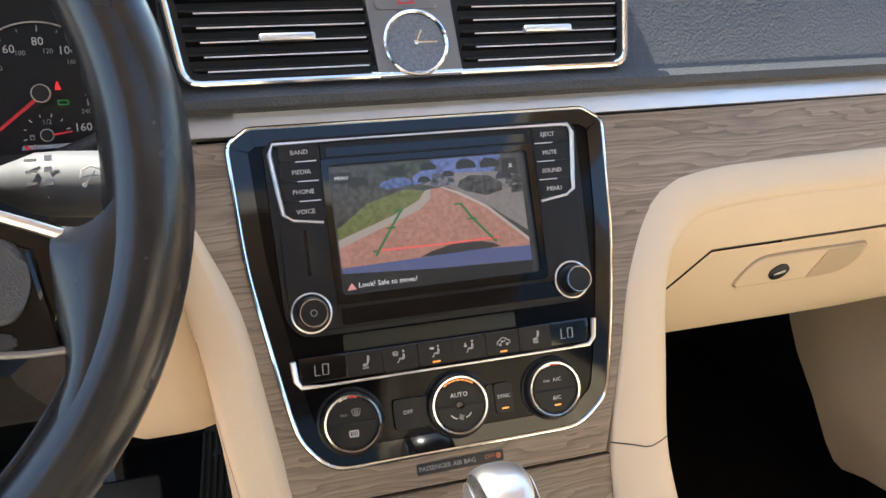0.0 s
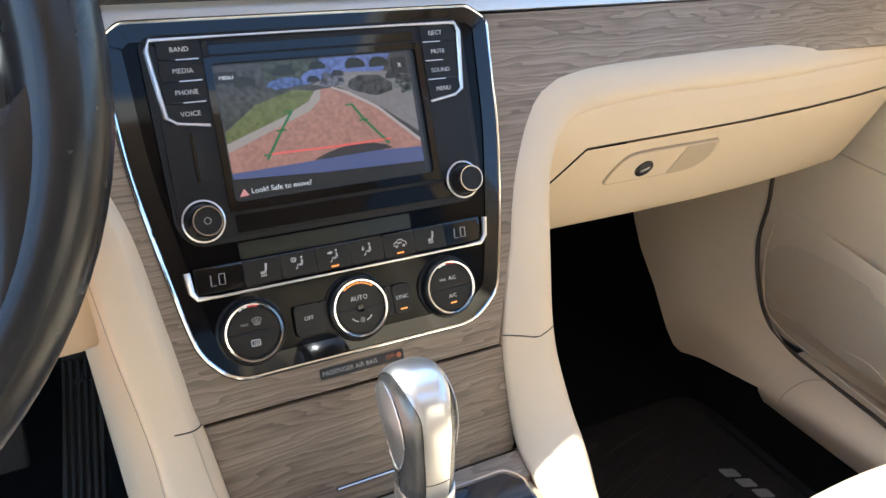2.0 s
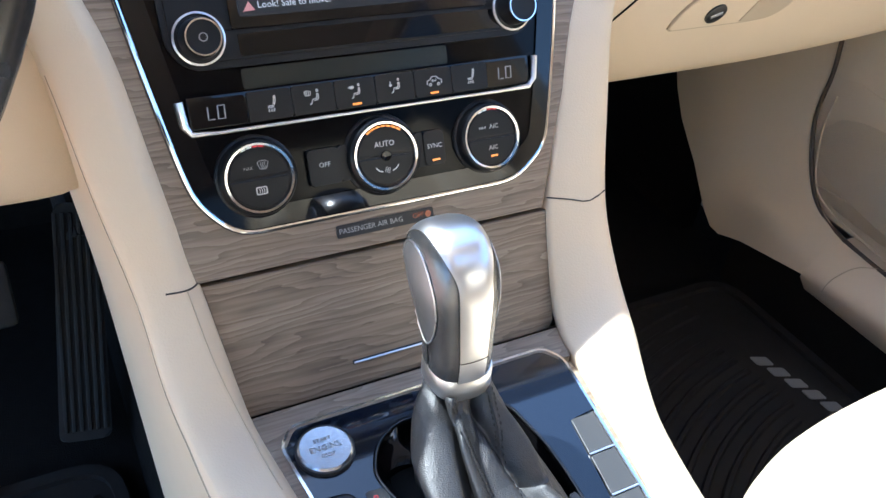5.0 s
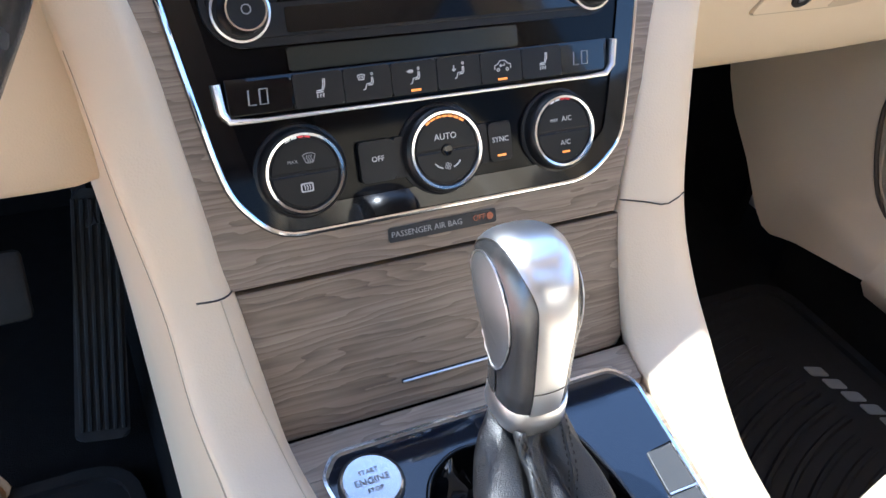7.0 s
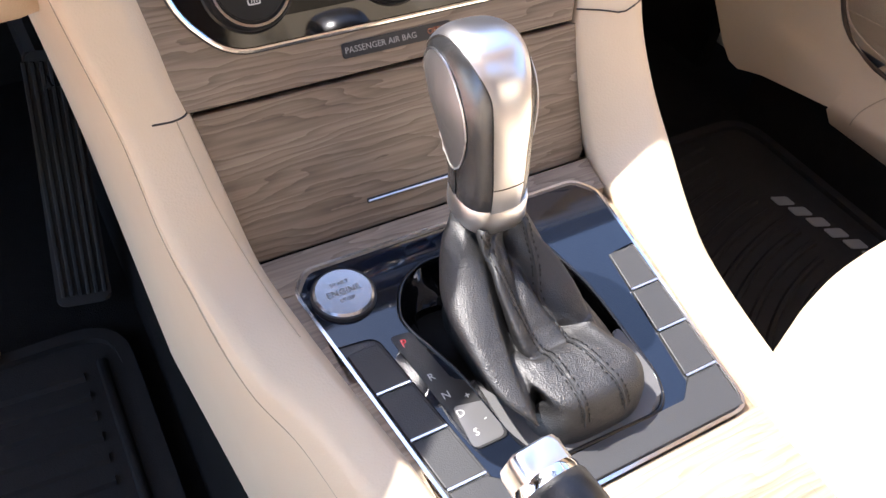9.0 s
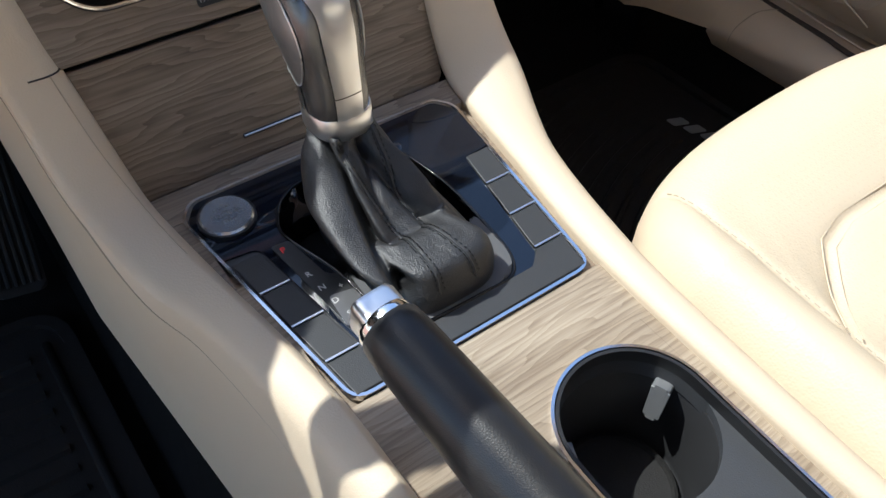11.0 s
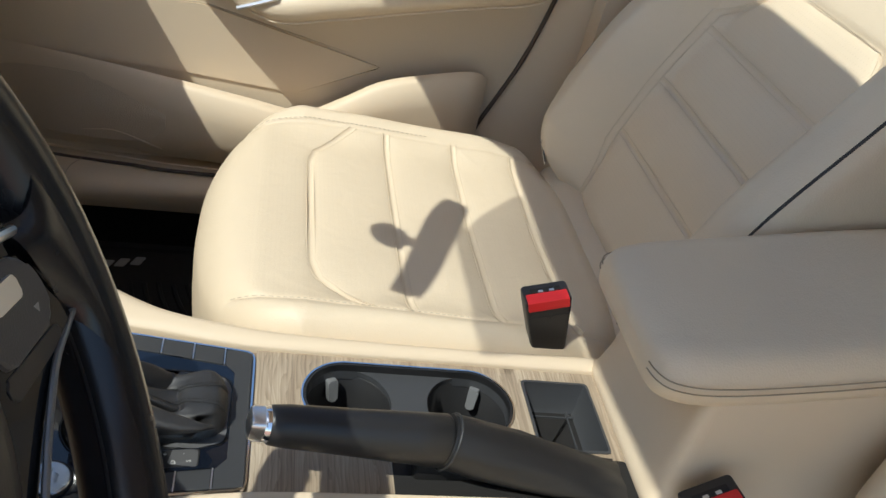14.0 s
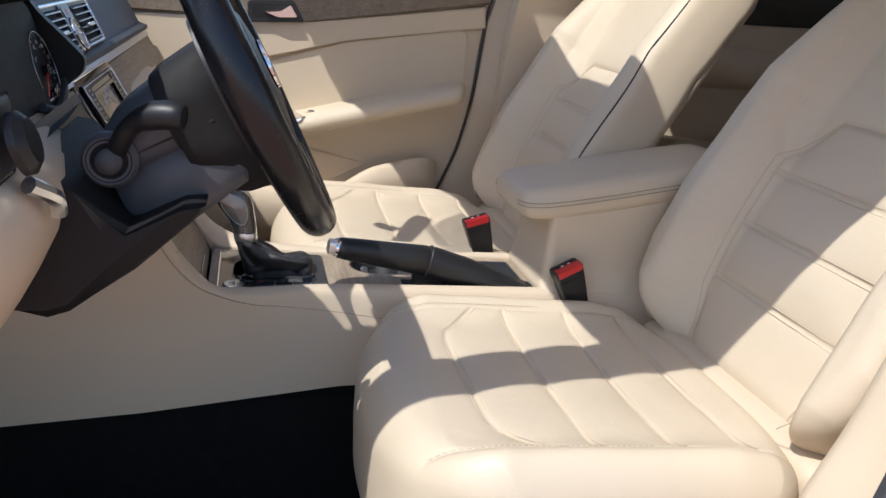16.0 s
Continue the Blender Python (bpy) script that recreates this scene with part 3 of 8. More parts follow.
part("dial_rest", tube(smooth_line([(-0.075, -0.030, 0.004), (-0.050, -0.037, 0.004), (-0.020, -0.0415, 0.004), (0.000, -0.0395, 0.004), (0.018, -0.0340, 0.004), (0.034, -0.0270, 0.004), (0.046, -0.0180, 0.004)], 24), 0.0055, 8, flat=0.8), PAD, cl, "charcoal edge below the dial", m=CL)
FUEL = CL @ Matrix.Translation((0.0002, -0.0245, 0))
writing("1/2", 0.0042, CL @ Matrix.Translation((0.0008, -0.0168, 0.0012)), GREY_PRINT, cl)
writing("0", 0.0042, CL @ Matrix.Translation((-0.0074, -0.0310, 0.0012)), GREY_PRINT, cl)
part("fuel_hub", turned([(0.0, -0.001), (0.0038, -0.001), (0.0038, 0.003), (0.0, 0.003)], 24), BLACK, cl, m=FUEL)
part("fuel_ring", turned([(0.0033, 0.003), (0.0038, 0.003), (0.0038, 0.0036), (0.0033, 0.0036)], 24), SATIN, cl, m=FUEL)
part("fuel_needle", prism([(0.003, 0.0007), (0.0140, 0.0018), (0.0140, 0.0010), (0.003, -0.0007)], 0.002, 0.003), NEEDLE_GLOW, cl, m=FUEL)
for k in range(7):
    a = radians(190 - 29 * k)
    part("fuel_tick", box(0.0022 if k % 2 == 0 else 0.0014, 0.0005, 0.0004, at=(0, 0, 0)), WHITE, cl, m=FUEL @ Matrix.Translation((0.0124 * math.cos(a), 0.0118 * math.sin(a), 0.0012)) @ Matrix.Rotation(a, 4, "Z"))
part("reserve_mark", prism([(-0.0135, -0.0055), (-0.0122, -0.0050), (-0.0104, -0.0078), (-0.0122, -0.0082)], 0.0008, 0.0013), NEEDLE_GLOW, cl, m=FUEL)
part("pump_mark", hoop(rect(-0.0098, -0.0024, -0.0072, 0.0008), rect(-0.0093, -0.0019, -0.0077, -0.0004), 0.0008, 0.0013), GREY_PRINT, cl, m=FUEL)
part("belt_lamp", prism(rounded([(-0.0018, -0.0024), (0.0018, -0.0024), (0.0010, 0.0006), (0.0004, 0.0026), (-0.0004, 0.0026), (-0.0012, 0.0006)], 0.0004), 0.0008, 0.0014), RED_LAMP, cl, "lit red warning lamp", m=CL @ Matrix.Translation((0.0092, 0.0040, 0)))
part("eco_lamp", hoop(rounded(rect(-0.0032, -0.0016, 0.0032, 0.0016), 0.0012), rounded(rect(-0.0024, -0.0008, 0.0024, 0.0008), 0.0006), 0.0008, 0.0014), GREEN_LAMP, cl, "lit green lamp", m=CL @ Matrix.Translation((0.0112, -0.0058, 0)))

# centre vents with the clock between them
VENT = Matrix(((1, 0, 0, 0), (0, 0.437, -0.899, 0.300), (0, 0.899, 0.437, 0.700), (0, 0, 0, 1)))
V_OUT = rounded([(-0.1545, 0.0), (0.1545, 0.0), (0.1635, 0.066), (-0.1635, 0.066)], 0.012)
vent = part("center_vent", prism(inset(V_OUT, 0.003), 0.0005, 0.0015), BLACK_SOFT, dash, "twin centre air vents in a chrome surround", m=VENT)
part("vent_frame", tube([(x, y, 0.0050) for x, y in inset(V_OUT, 0.0014)], 0.0026, 10, closed=True), CHROME, vent, "bright chrome surround", m=VENT)
part("vent_liner", hoop(inset(V_OUT, 0.0026), inset(V_OUT, 0.0075), 0.0, 0.0055), KEY_BLACK, vent, m=VENT)
for s in (-1, 1):
    for k in range(6):
        v = 0.0085 + k * 0.0093
        u0, u1 = (-0.1475 - 0.0013 * k, -0.033) if s < 0 else (0.031, 0.1475 + 0.0013 * k)
        bm = box(u1 - u0, 0.0012, 0.008, 0.0005, 1, at=((u0 + u1) / 2, v, 0.0042))
        bmesh.ops.rotate(bm, cent=(0, v, 0.004), matrix=Matrix.Rotation(radians(-14), 3, "X"), verts=bm.verts)
        part("slat", bm, KEY_BLACK, vent, "", m=VENT)
        part("slat_edge", box(u1 - u0 - 0.012, 0.0009, 0.0008, at=((u0 + u1) / 2 + 0.003, v - 0.0009, 0.0084)), SATIN, vent, "thin bright edge", m=VENT)
    part("slider", box(0.036, 0.0052, 0.006, 0.0018, 3, at=(s * 0.0905 + 0.003, 0.0275, 0.0100)), SATIN, vent, "satin silver vent slider", m=VENT)
PL = rounded([(-0.0295, -0.001), (0.0285, -0.001), (0.0245, 0.064), (-0.0345, 0.064)], 0.002)
clock = part("clock_panel", prism(PL, 0.001, 0.0072, 0.001), STEEL_GREY, dash, "grey metallic panel between the vents", m=VENT)
CK = VENT @ Matrix.Translation((-0.0025, 0.0215, 0.0072))
part("clock_ring", turned([(0.0200, 0), (0.0226, 0), (0.0223, 0.0024), (0.0213, 0.0030), (0.0203, 0.0020)], 48), CHROME, clock, "polished round clock rim", m=CK)
part("clock_face", turned([(0.0, 0.0004), (0.0195, 0.0004), (0.0195, 0.0012), (0.0, 0.0012)], 48), CLOCK_FACE, clock, "dusty dark blue clock face", m=CK)
part("minute_pointer", box(0.0150, 0.0009, 0.0005, at=(0.0072, 0.0, 0.0018)), CHROME, clock, m=CK @ Matrix.Rotation(radians(0), 4, "Z"))
part("hour_pointer", box(0.0095, 0.0011, 0.0005, at=(0.0044, 0.0, 0.0023)), CHROME, clock, m=CK @ Matrix.Rotation(radians(62), 4, "Z"))
part("clock_pin", turned([(0, 0.0012), (0.0018, 0.0012), (0.0016, 0.0030), (0, 0.0032)], 16), CHROME, clock, m=CK)
part("hazard_button", prism(rounded(rect(-0.0275, 0.0445, 0.0150, 0.0600), 0.003), 0.0070, 0.0088, 0.0008), STEEL_GREY, clock, "hazard switch with red triangle", m=VENT)
part("hazard_mark", hoop([(-0.0125, 0.0478), (-0.0005, 0.0478), (-0.0065, 0.0572)], [(-0.0108, 0.0487), (-0.0022, 0.0487), (-0.0065, 0.0555)], 0.0088, 0.0091), RED, clock, m=VENT)

# lower right: glove box in its beige panel
G_SEC = [(0.2700, 0.6180), (0.2620, 0.6130), (0.2572, 0.6070), (0.2556, 0.5990), (0.2558, 0.5900)]
D_SEC = [(0.2665, 0.5490), (0.2720, 0.5350), (0.2830, 0.5100), (0.2940, 0.4850), (0.3060, 0.4640), (0.3250, 0.4530), (0.3700, 0.4500)]


def gl_row(sec, x):
    bow = 0.03 * max(0, (x - 0.35)) ** 2 * 8
    return [(x, y + bow, z) for y, z in sec]


part("lower_panel", loft([[(x, y + dy, z) for _, y, z in gl_row(G_SEC, x)] for x, dy in ((0.188, 0.010), (0.196, 0.003), (0.205, 0.0), (0.22, 0.0), (0.30, 0.0), (0.40, 0.0), (0.50, 0.0), (0.60, 0.0), (0.67, 0.0))]), BEIGE, dash, "smooth beige lower dash panel", angle=60)


def lid_top(x):
    """Height of the gap above the lid, dropping in a slant at its inner end."""
    return 0.5600 + 0.010 * (x - 0.227) / 0.43 if x > 0.227 else 0.5600 - 0.039 * (0.227 - x) / 0.028


def lid_y(z):
    """Depth of the lower dash face at a height."""
    prof = [(0.450, 0.330), (0.464, 0.306), (0.485, 0.2940), (0.510, 0.2830), (0.535, 0.2720), (0.549, 0.2665), (0.565, 0.2600), (0.590, 0.2560)]
    for (z0, y0), (z1, y1) in zip(prof, prof[1:]):
        if z <= z1:
            return y0 + (y1 - y0) * (z - z0) / (z1 - z0)
    return 0.2560


door_rows = []
for x in [0.160, 0.180, 0.199, 0.205, 0.213, 0.220, 0.227, 0.26, 0.30, 0.36, 0.42, 0.50, 0.58, 0.66]:
    zt = lid_top(max(x, 0.199))
    bow = 0.24 * max(0, x - 0.35) ** 2
    row = []
    for k in range(12):
        z = zt - (zt - 0.456) * k / 11
        row.append((x, lid_y(z) + bow - (0.0012 if x > 0.198 else 0.0), z))
    row.append((x, 0.345 + bow, 0.4500))
    row.append((x, 0.40 + bow, 0.4480))
    door_rows.append(row)
glove = part("glove_box_door", loft(door_rows), BEIGE, dash, "closed beige glove box lid", angle=50)
up = []
for x in [0.160, 0.180, 0.199, 0.205, 0.213, 0.220, 0.227, 0.26, 0.30, 0.36, 0.42, 0.50, 0.58, 0.66]:
    zt = lid_top(max(x, 0.199)) + 0.0022
    bow = 0.24 * max(0, x - 0.35) ** 2
    up.append([(x, lid_y(zt + (0.5920 - zt) * k / 5) + bow, zt + (0.5920 - zt) * k / 5) for k in range(6)])
part("lid_frame", loft(up), BEIGE, dash, angle=60)
part("lid_gap", tube([(x, lid_y(lid_top(x)) + 0.24 * max(0, x - 0.35) ** 2 + 0.0012, lid_top(x) + 0.0011) for x in (0.199, 0.206, 0.213, 0.220, 0.2265, 0.24, 0.30, 0.38, 0.46, 0.56, 0.66)], 0.0010, 6), SEAL_BROWN, glove, "brown gap above the lid")
GH = Matrix(((1, 0, 0, 0.325), (0, -0.40, -0.917, 0.2728), (0, 0.917, -0.40, 0.5310), (0, 0, 0, 1)))
HP = rounded([(-0.0600, -0.0155), (0.0250, -0.0155), (0.0500, -0.0125), (0.0615, 0.0020), (0.0585, 0.0210), (-0.0250, 0.0205), (-0.0480, 0.0185), (-0.0580, 0.0)], [0.004, 0.010, 0.012, 0.014, 0.003, 0.010, 0.012, 0.012])
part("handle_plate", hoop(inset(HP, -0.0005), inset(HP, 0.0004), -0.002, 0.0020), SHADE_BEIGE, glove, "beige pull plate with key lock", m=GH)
part("plate_face", prism(inset(HP, 0.0008), -0.004, 0.0023, 0.0008), BEIGE, glove, m=GH)
# flat piece in the darker beige, painted as the recess's shade
part("finger_recess", prism(rounded([(0.0125, -0.0140), (0.0260, -0.0140), (0.0480, -0.0110), (0.0590, 0.0020), (0.0565, 0.0195), (0.0200, 0.0190)], [0.002, 0.008, 0.010, 0.012, 0.002, 0.002]), 0.0018, 0.0028), SHADE_BEIGE, glove, "finger recess, its shade put into the colour", m=GH)
part("lock_ring", turned([(0.0, 0.002), (0.0092, 0.002), (0.0092, 0.0038), (0.0075, 0.0046), (0.0, 0.0040)], 28), BLACK, glove, "black key lock", m=GH @ Matrix.Translation((-0.021, -0.001, 0)))
part("key_slot", box(0.0105, 0.0030, 0.0008, 0.0003, 1, at=(-0.021, -0.001, 0.0046)), SATIN, glove, m=GH @ Matrix.Translation((-0.021, -0.001, 0)) @ Matrix.Rotation(radians(22), 4, "Z") @ Matrix.Translation((0.021, 0.001, 0)))

# lower left: beige knee panel, its right end rolling into the console
K_SEC = [(0.30, 0.668), (0.2740, 0.6400), (0.2640, 0.6200), (0.2560, 0.58), (0.2520, 0.53), (0.2540, 0.495), (0.2620, 0.474), (0.2750, 0.463), (0.31, 0.455)]
K_END = [(0.36, 0.700), (0.2620, 0.6700), (0.2420, 0.6500), (0.2360, 0.625), (0.2440, 0.595), (0.2620, 0.560), (0.2800, 0.530), (0.2950, 0.515), (0.33, 0.505)]
rows = []
for x, k, dy in ((-0.150, 0.0, 0.012), (-0.158, 0.0, 0.005), (-0.168, 0.0, 0.001), (-0.18, 0.0, 0.0), (-0.205, 0.0, 0.0), (-0.25, 0.3, 0.0), (-0.34, 0.8, 0.01), (-0.45, 1.0, 0.0), (-0.52, 1.0, 0.0), (-0.60, 1.0, 0.002), (-0.66, 1.0, 0.03), (-0.70, 1.0, 0.08)):
    rows.append([(x, a * (1 - k) + c * k + dy, b * (1 - k) + d * k) for (a, b), (c, d) in zip(K_SEC, K_END)])
part("knee_panel", thick(loft(rows), 0.006), BEIGE, dash, "beige knee panel below the column", angle=60)
part("headlight_switch", turned([(0, 0), (0.024, 0), (0.024, 0.006), (0.017, 0.012), (0.0, 0.012)], 28), BLACK, dash, "round black headlight switch", m=Matrix.Translation((-0.565, 0.245, 0.690)) @ Matrix.Rotation(radians(75), 4, "X"))
part("switch_plate", box(0.062, 0.010, 0.062, 0.008, 3, at=(-0.565, 0.258, 0.694)), GREY, dash)
part("fuse_handle", tube(smooth_line([(-0.575, 0.238, 0.662), (-0.555, 0.226, 0.648), (-0.545, 0.226, 0.632)], 10), 0.007, 8), SATIN, dash, "silver release handle")
part("column_cover", loft([[(x0, 0.120 + e, 0.612), (x0, 0.128 + e, 0.600 + 0.4 * e), (x0, 0.185 + e, 0.550 + 0.5 * e), (x0, 0.242, 0.512 + 0.6 * e), (x0, 0.262, 0.506 + 0.6 * e), (x0, 0.300, 0.520), (x0, 0.36, 0.56), (x0, 0.36, 0.67), (x0, 0.25, 0.650), (x0, 0.210, 0.606), (x0, 0.190, 0.588), (x0, 0.140, 0.612)] for x0, e in ((-0.470, 0.02), (-0.462, 0.004), (-0.45, 0.0), (-0.255, 0.0), (-0.242, 0.004), (-0.235, 0.02))], closed=True, caps=True), COVER_BLACK, dash, "matt black cover under the column", angle=40)
part("lower_dash_left", loft([[(x0, 0.275, 0.672), (x0, 0.262, 0.64), (x0, 0.262, 0.58), (x0, 0.32, 0.52)] for x0 in (-0.19, -0.45, -0.56)]), BLACK, dash, "black panel below the instruments")

# ---- centre stack: glossy bezel, radio and climate panel ----
B_OUT = rounded([(-0.0900, 0.0085), (0.0860, 0.0085), (0.1085, 0.0270), (0.1130, 0.0450), (0.1210, 0.0830), (0.1305, 0.1450), (0.1345, 0.2240), (0.1190, 0.2345), (-0.1190, 0.2345), (-0.1330, 0.2240), (-0.1290, 0.1450), (-0.1205, 0.0930), (-0.1125, 0.0480), (-0.1080, 0.0300)],
                [0.02, 0.02, 0.012, 0.01, 0.02, 0.02, 0.006, 0.004, 0.004, 0.006, 0.02, 0.02, 0.01, 0.012])
B_IN = inset(B_OUT, 0.0022)
bez = part("center_bezel", prism(B_IN, -0.004, 0.0014), FASCIA, dash, "piano black centre bezel with chrome rim", m=STACK)
part("rim", tube([(x, y, 0.0014) for x, y in inset(B_OUT, 0.0007)], 0.0013, 8, closed=True), CHROME, bez, "bright chrome rim", m=STACK)
part("rim_line", hoop(inset(B_OUT, -0.0010), B_OUT, -0.001, 0.0012), PIPING, bez, m=STACK)
part("fascia_slope", hoop(B_IN, inset(B_IN, 0.011), 0.0, 0.0026), PIANO, bez, m=STACK)
part("airbag_plate", prism(rounded(rect(-0.0345, -0.0045, 0.0265, 0.0030), 0.0015), -0.001, 0.0008), BLACK, bez, "dark indicator plate", m=STACK)
writing("PASSENGER AIR BAG", 0.0043, STACK @ Matrix.Translation((-0.0332, -0.0008, 0.0009)), GREY_PRINT, bez, align="LEFT")
writing("OFF", 0.0043, STACK @ Matrix.Translation((0.0165, -0.0006, 0.0009)), DIM_AMBER, bez, align="CENTER")
part("airbag_mark", turned([(0, 0.0008), (0.0020, 0.0008), (0.0020, 0.0011), (0, 0.0011)], 12), DIM_AMBER, bez, m=STACK @ Matrix.Translation((0.0228, -0.0006, 0)))

radio = thing("infotainment_unit", "black touchscreen radio showing the reversing camera view", "car radio")
R_OUT = rounded([(-0.098, 0.0955), (0.098, 0.0955), (0.108, 0.107), (0.1105, 0.2195), (0.104, 0.2245), (-0.104, 0.2245), (-0.1105, 0.2195), (-0.108, 0.107)], [0.012, 0.012, 0.012, 0.004, 0.004, 0.004, 0.004, 0.012])
part("faceplate", hoop(R_OUT, inset(R_OUT, 0.006), 0.001, 0.0045), KEY_BLACK, radio, m=STACK)
for r in (rect(-0.1055, 0.1140, -0.0740, 0.2180), rect(0.0740, 0.1140, 0.1055, 0.2180), rect(-0.0740, 0.2085, 0.0740, 0.2195), rect(-0.0985, 0.0990, 0.0985, 0.1140)):
    part("front_panel", prism(rounded(r, 0.001, 2), 0.001, 0.0055, 0.0004, 1), KEY_BLACK, radio, m=STACK)
part("screen_surround", hoop(rounded(rect(-0.0745, 0.1140, 0.0745, 0.2090), 0.003), rounded(rect(-0.0700, 0.1195, 0.0700, 0.2050), 0.003), 0.002, 0.0068), PIANO, radio, "glossy bevelled screen surround", m=STACK)
part("lower_gloss_bar", prism(rounded(rect(-0.0720, 0.1005, 0.0860, 0.1115), 0.001), 0.004, 0.0062, 0.0004), PIANO, radio, m=STACK)
part("disc_slot", prism(rounded(rect(-0.0700, 0.2108, 0.0700, 0.2165), 0.001), 0.0050, 0.0058), PIANO, radio, "black disc slot", m=STACK)
part("card_slot", prism(rounded(rect(-0.0885, 0.1355, -0.0840, 0.1640), 0.0006), 0.0050, 0.0060), BLACK_SOFT, radio, "memory card slot", m=STACK)
part("card_slot_lip", prism(rect(-0.0905, 0.1350, -0.0888, 0.1645), 0.005, 0.0064), PIANO, radio, m=STACK)
for s in (-1, 1):
    line = [(s * 0.0768, 0.1682, 0.0062), (s * 0.0965, 0.1712, 0.0062), (s * 0.1020, 0.1750, 0.0062), (s * 0.1066, 0.2150, 0.0062), (s * 0.1040, 0.2212, 0.0062), (s * 0.060, 0.2216, 0.0062), (0, 0.2216, 0.0062)]
    part("silver_line", tube([Vector(p) for p in line], [0.0010, 0.0011, 0.0016, 0.0018, 0.0014, 0.0008, 0.0008], 6, flat=0.8), SATIN, radio, "silver frame line round the keys", m=STACK)
for k, (a, b) in enumerate((("BAND", "EJECT"), ("MEDIA", "MUTE"), ("PHONE", "SOUND"), ("VOICE", "MENU"))):
    v = 0.2150 - k * 0.0124 - 0.0005 * k
    for s, tx in ((-1, a), (1, b)):
        uc = s * 0.0885
        key = part("key", prism(rounded(rect(uc - 0.0125, v - 0.0058, uc + 0.0125, v + 0.0052), 0.0012), 0.005, 0.0066, 0.0005), KEY_BLACK, radio, m=STACK)
        writing(tx, 0.0042, STACK @ Matrix.Translation((uc - s * 0.001, v - 0.0002, 0.0067)), WHITE, key)
        if k < 3:
            part("key_line", box(0.0135, 0.0006, 0.0006, at=(uc - s * 0.0048, v - 0.0062, 0.0066)), SATIN, radio, m=STACK)
for s in (-1, 1):
    KM = STACK @ Matrix.Translation((s * 0.0915, 0.1110, 0.005))
    knob = part("rotary_knob", turned([(0.0128, 0), (0.0128, 0.0010), (0.0118, 0.0022), (0.0104, 0.0026), (0.0096, 0.0120), (0.0090, 0.0136), (0.0, 0.0130)], 40), KEY_BLACK, radio, "black rotary knob with silver rings", m=KM)
    part("base_ring", turned([(0.0120, 0.001), (0.0132, 0.001), (0.0132, 0.0022), (0.0122, 0.0026)], 40), SATIN, knob, m=KM)
    part("top_ring", turned([(0.0080, 0.0132), (0.0092, 0.0132), (0.0090, 0.0142), (0.0082, 0.0142)], 40), CHROME, knob, m=KM)
    if s < 0:
        part("power_mark", hoop([(0.0022 * math.cos(a), 0.0022 * math.sin(a)) for a in [i * math.pi / 8 for i in range(16)]], [(0.0017 * math.cos(a), 0.0017 * math.sin(a)) for a in [i * math.pi / 8 for i in range(16)]], 0.0132, 0.0136), GREY_PRINT, knob, m=KM)

# the screen and what it shows
screen = part("screen", prism(rect(-0.0705, 0.1190, 0.0705, 0.2055), 0.0015, 0.0026), glow("screen_dark", (0.006, 0.007, 0.009), 1.0), radio, "lit screen with a rear camera picture", m=STACK)


def lit_picture(name, color, speck):
    """A lit patch of the camera picture, mottled at the size of its detail."""
    m = glow(name, color)
    t = m.node_tree
    co = t.nodes.new("ShaderNodeTexCoord")
    nz = t.nodes.new("ShaderNodeTexNoise")
    nz.inputs["Scale"].default_value = 300
    nz.inputs["Detail"].default_value = 4
    t.links.new(co.outputs["Object"], nz.inputs["Vector"])
    mx = t.nodes.new("ShaderNodeMix")
    mx.data_type = "RGBA"
    mr = t.nodes.new("ShaderNodeMapRange")
    mr.inputs["From Min"].default_value = 0.36
    mr.inputs["From Max"].default_value = 0.64
    mx.inputs[6].default_value = (*[c * (1 - speck) for c in color], 1)
    mx.inputs[7].default_value = (*[c * (1 + speck) + 0.01 * speck for c in color], 1)
    t.links.new(nz.outputs["Fac"], mr.inputs["Value"])
    t.links.new(mr.outputs["Result"], mx.inputs[0])
    t.links.new(mx.outputs[2], t.nodes["Principled BSDF"].inputs["Emission Color"])
    return m


SPECK = {"picture_shade": 0.20, "picture_tree_line": 0.5, "picture_hedge": 0.4, "picture_lot": 0.10, "picture_sky": 0.3, "picture_grass": 0.2, "picture_parked_row": 0.8, "picture_path": 0.14, "picture_blue_car": 0.5, "picture_dark_car": 0.8, "picture_far_car": 0.8}


def pic(name, pts, color, w, strength=1.0):
    """A flat piece of the picture; pts in shares of the screen's width and height from its top left."""
    out = [(-0.0683 + p * 0.1335, 0.2040 - q * 0.0830) for p, q in pts]
    tone = [0.25 * (0.75 * c + 0.25 * (color[0] + color[1] + color[2]) / 3) for c in color]
    part(name, prism(out, 0.0024, 0.00262 + w * 0.00006), lit_picture("lit_" + name, tone, SPECK[name]) if name in SPECK else glow("lit_" + name, tone, strength), screen, m=STACK)


pic("picture_shade", [(0.0, 0.0), (1.0, 0.0), (1.0, 0.86), (0.0, 0.86)], (0.042, 0.040, 0.042), 0)
pic("picture_sky", [(0.40, 0.0), (0.90, 0.0), (0.84, 0.16), (0.62, 0.12), (0.42, 0.20)], (0.055, 0.095, 0.32), 1)
pic("picture_tree_line", [(0.22, 0.0), (0.52, 0.0), (0.50, 0.07), (0.44, 0.10), (0.36, 0.17), (0.24, 0.14)], (0.025, 0.035, 0.02), 2)
pic("picture_hedge", [(0.0, 0.05), (0.22, 0.06), (0.30, 0.20), (0.36, 0.26), (0.18, 0.40), (0.0, 0.58)], (0.030, 0.032, 0.030), 2)
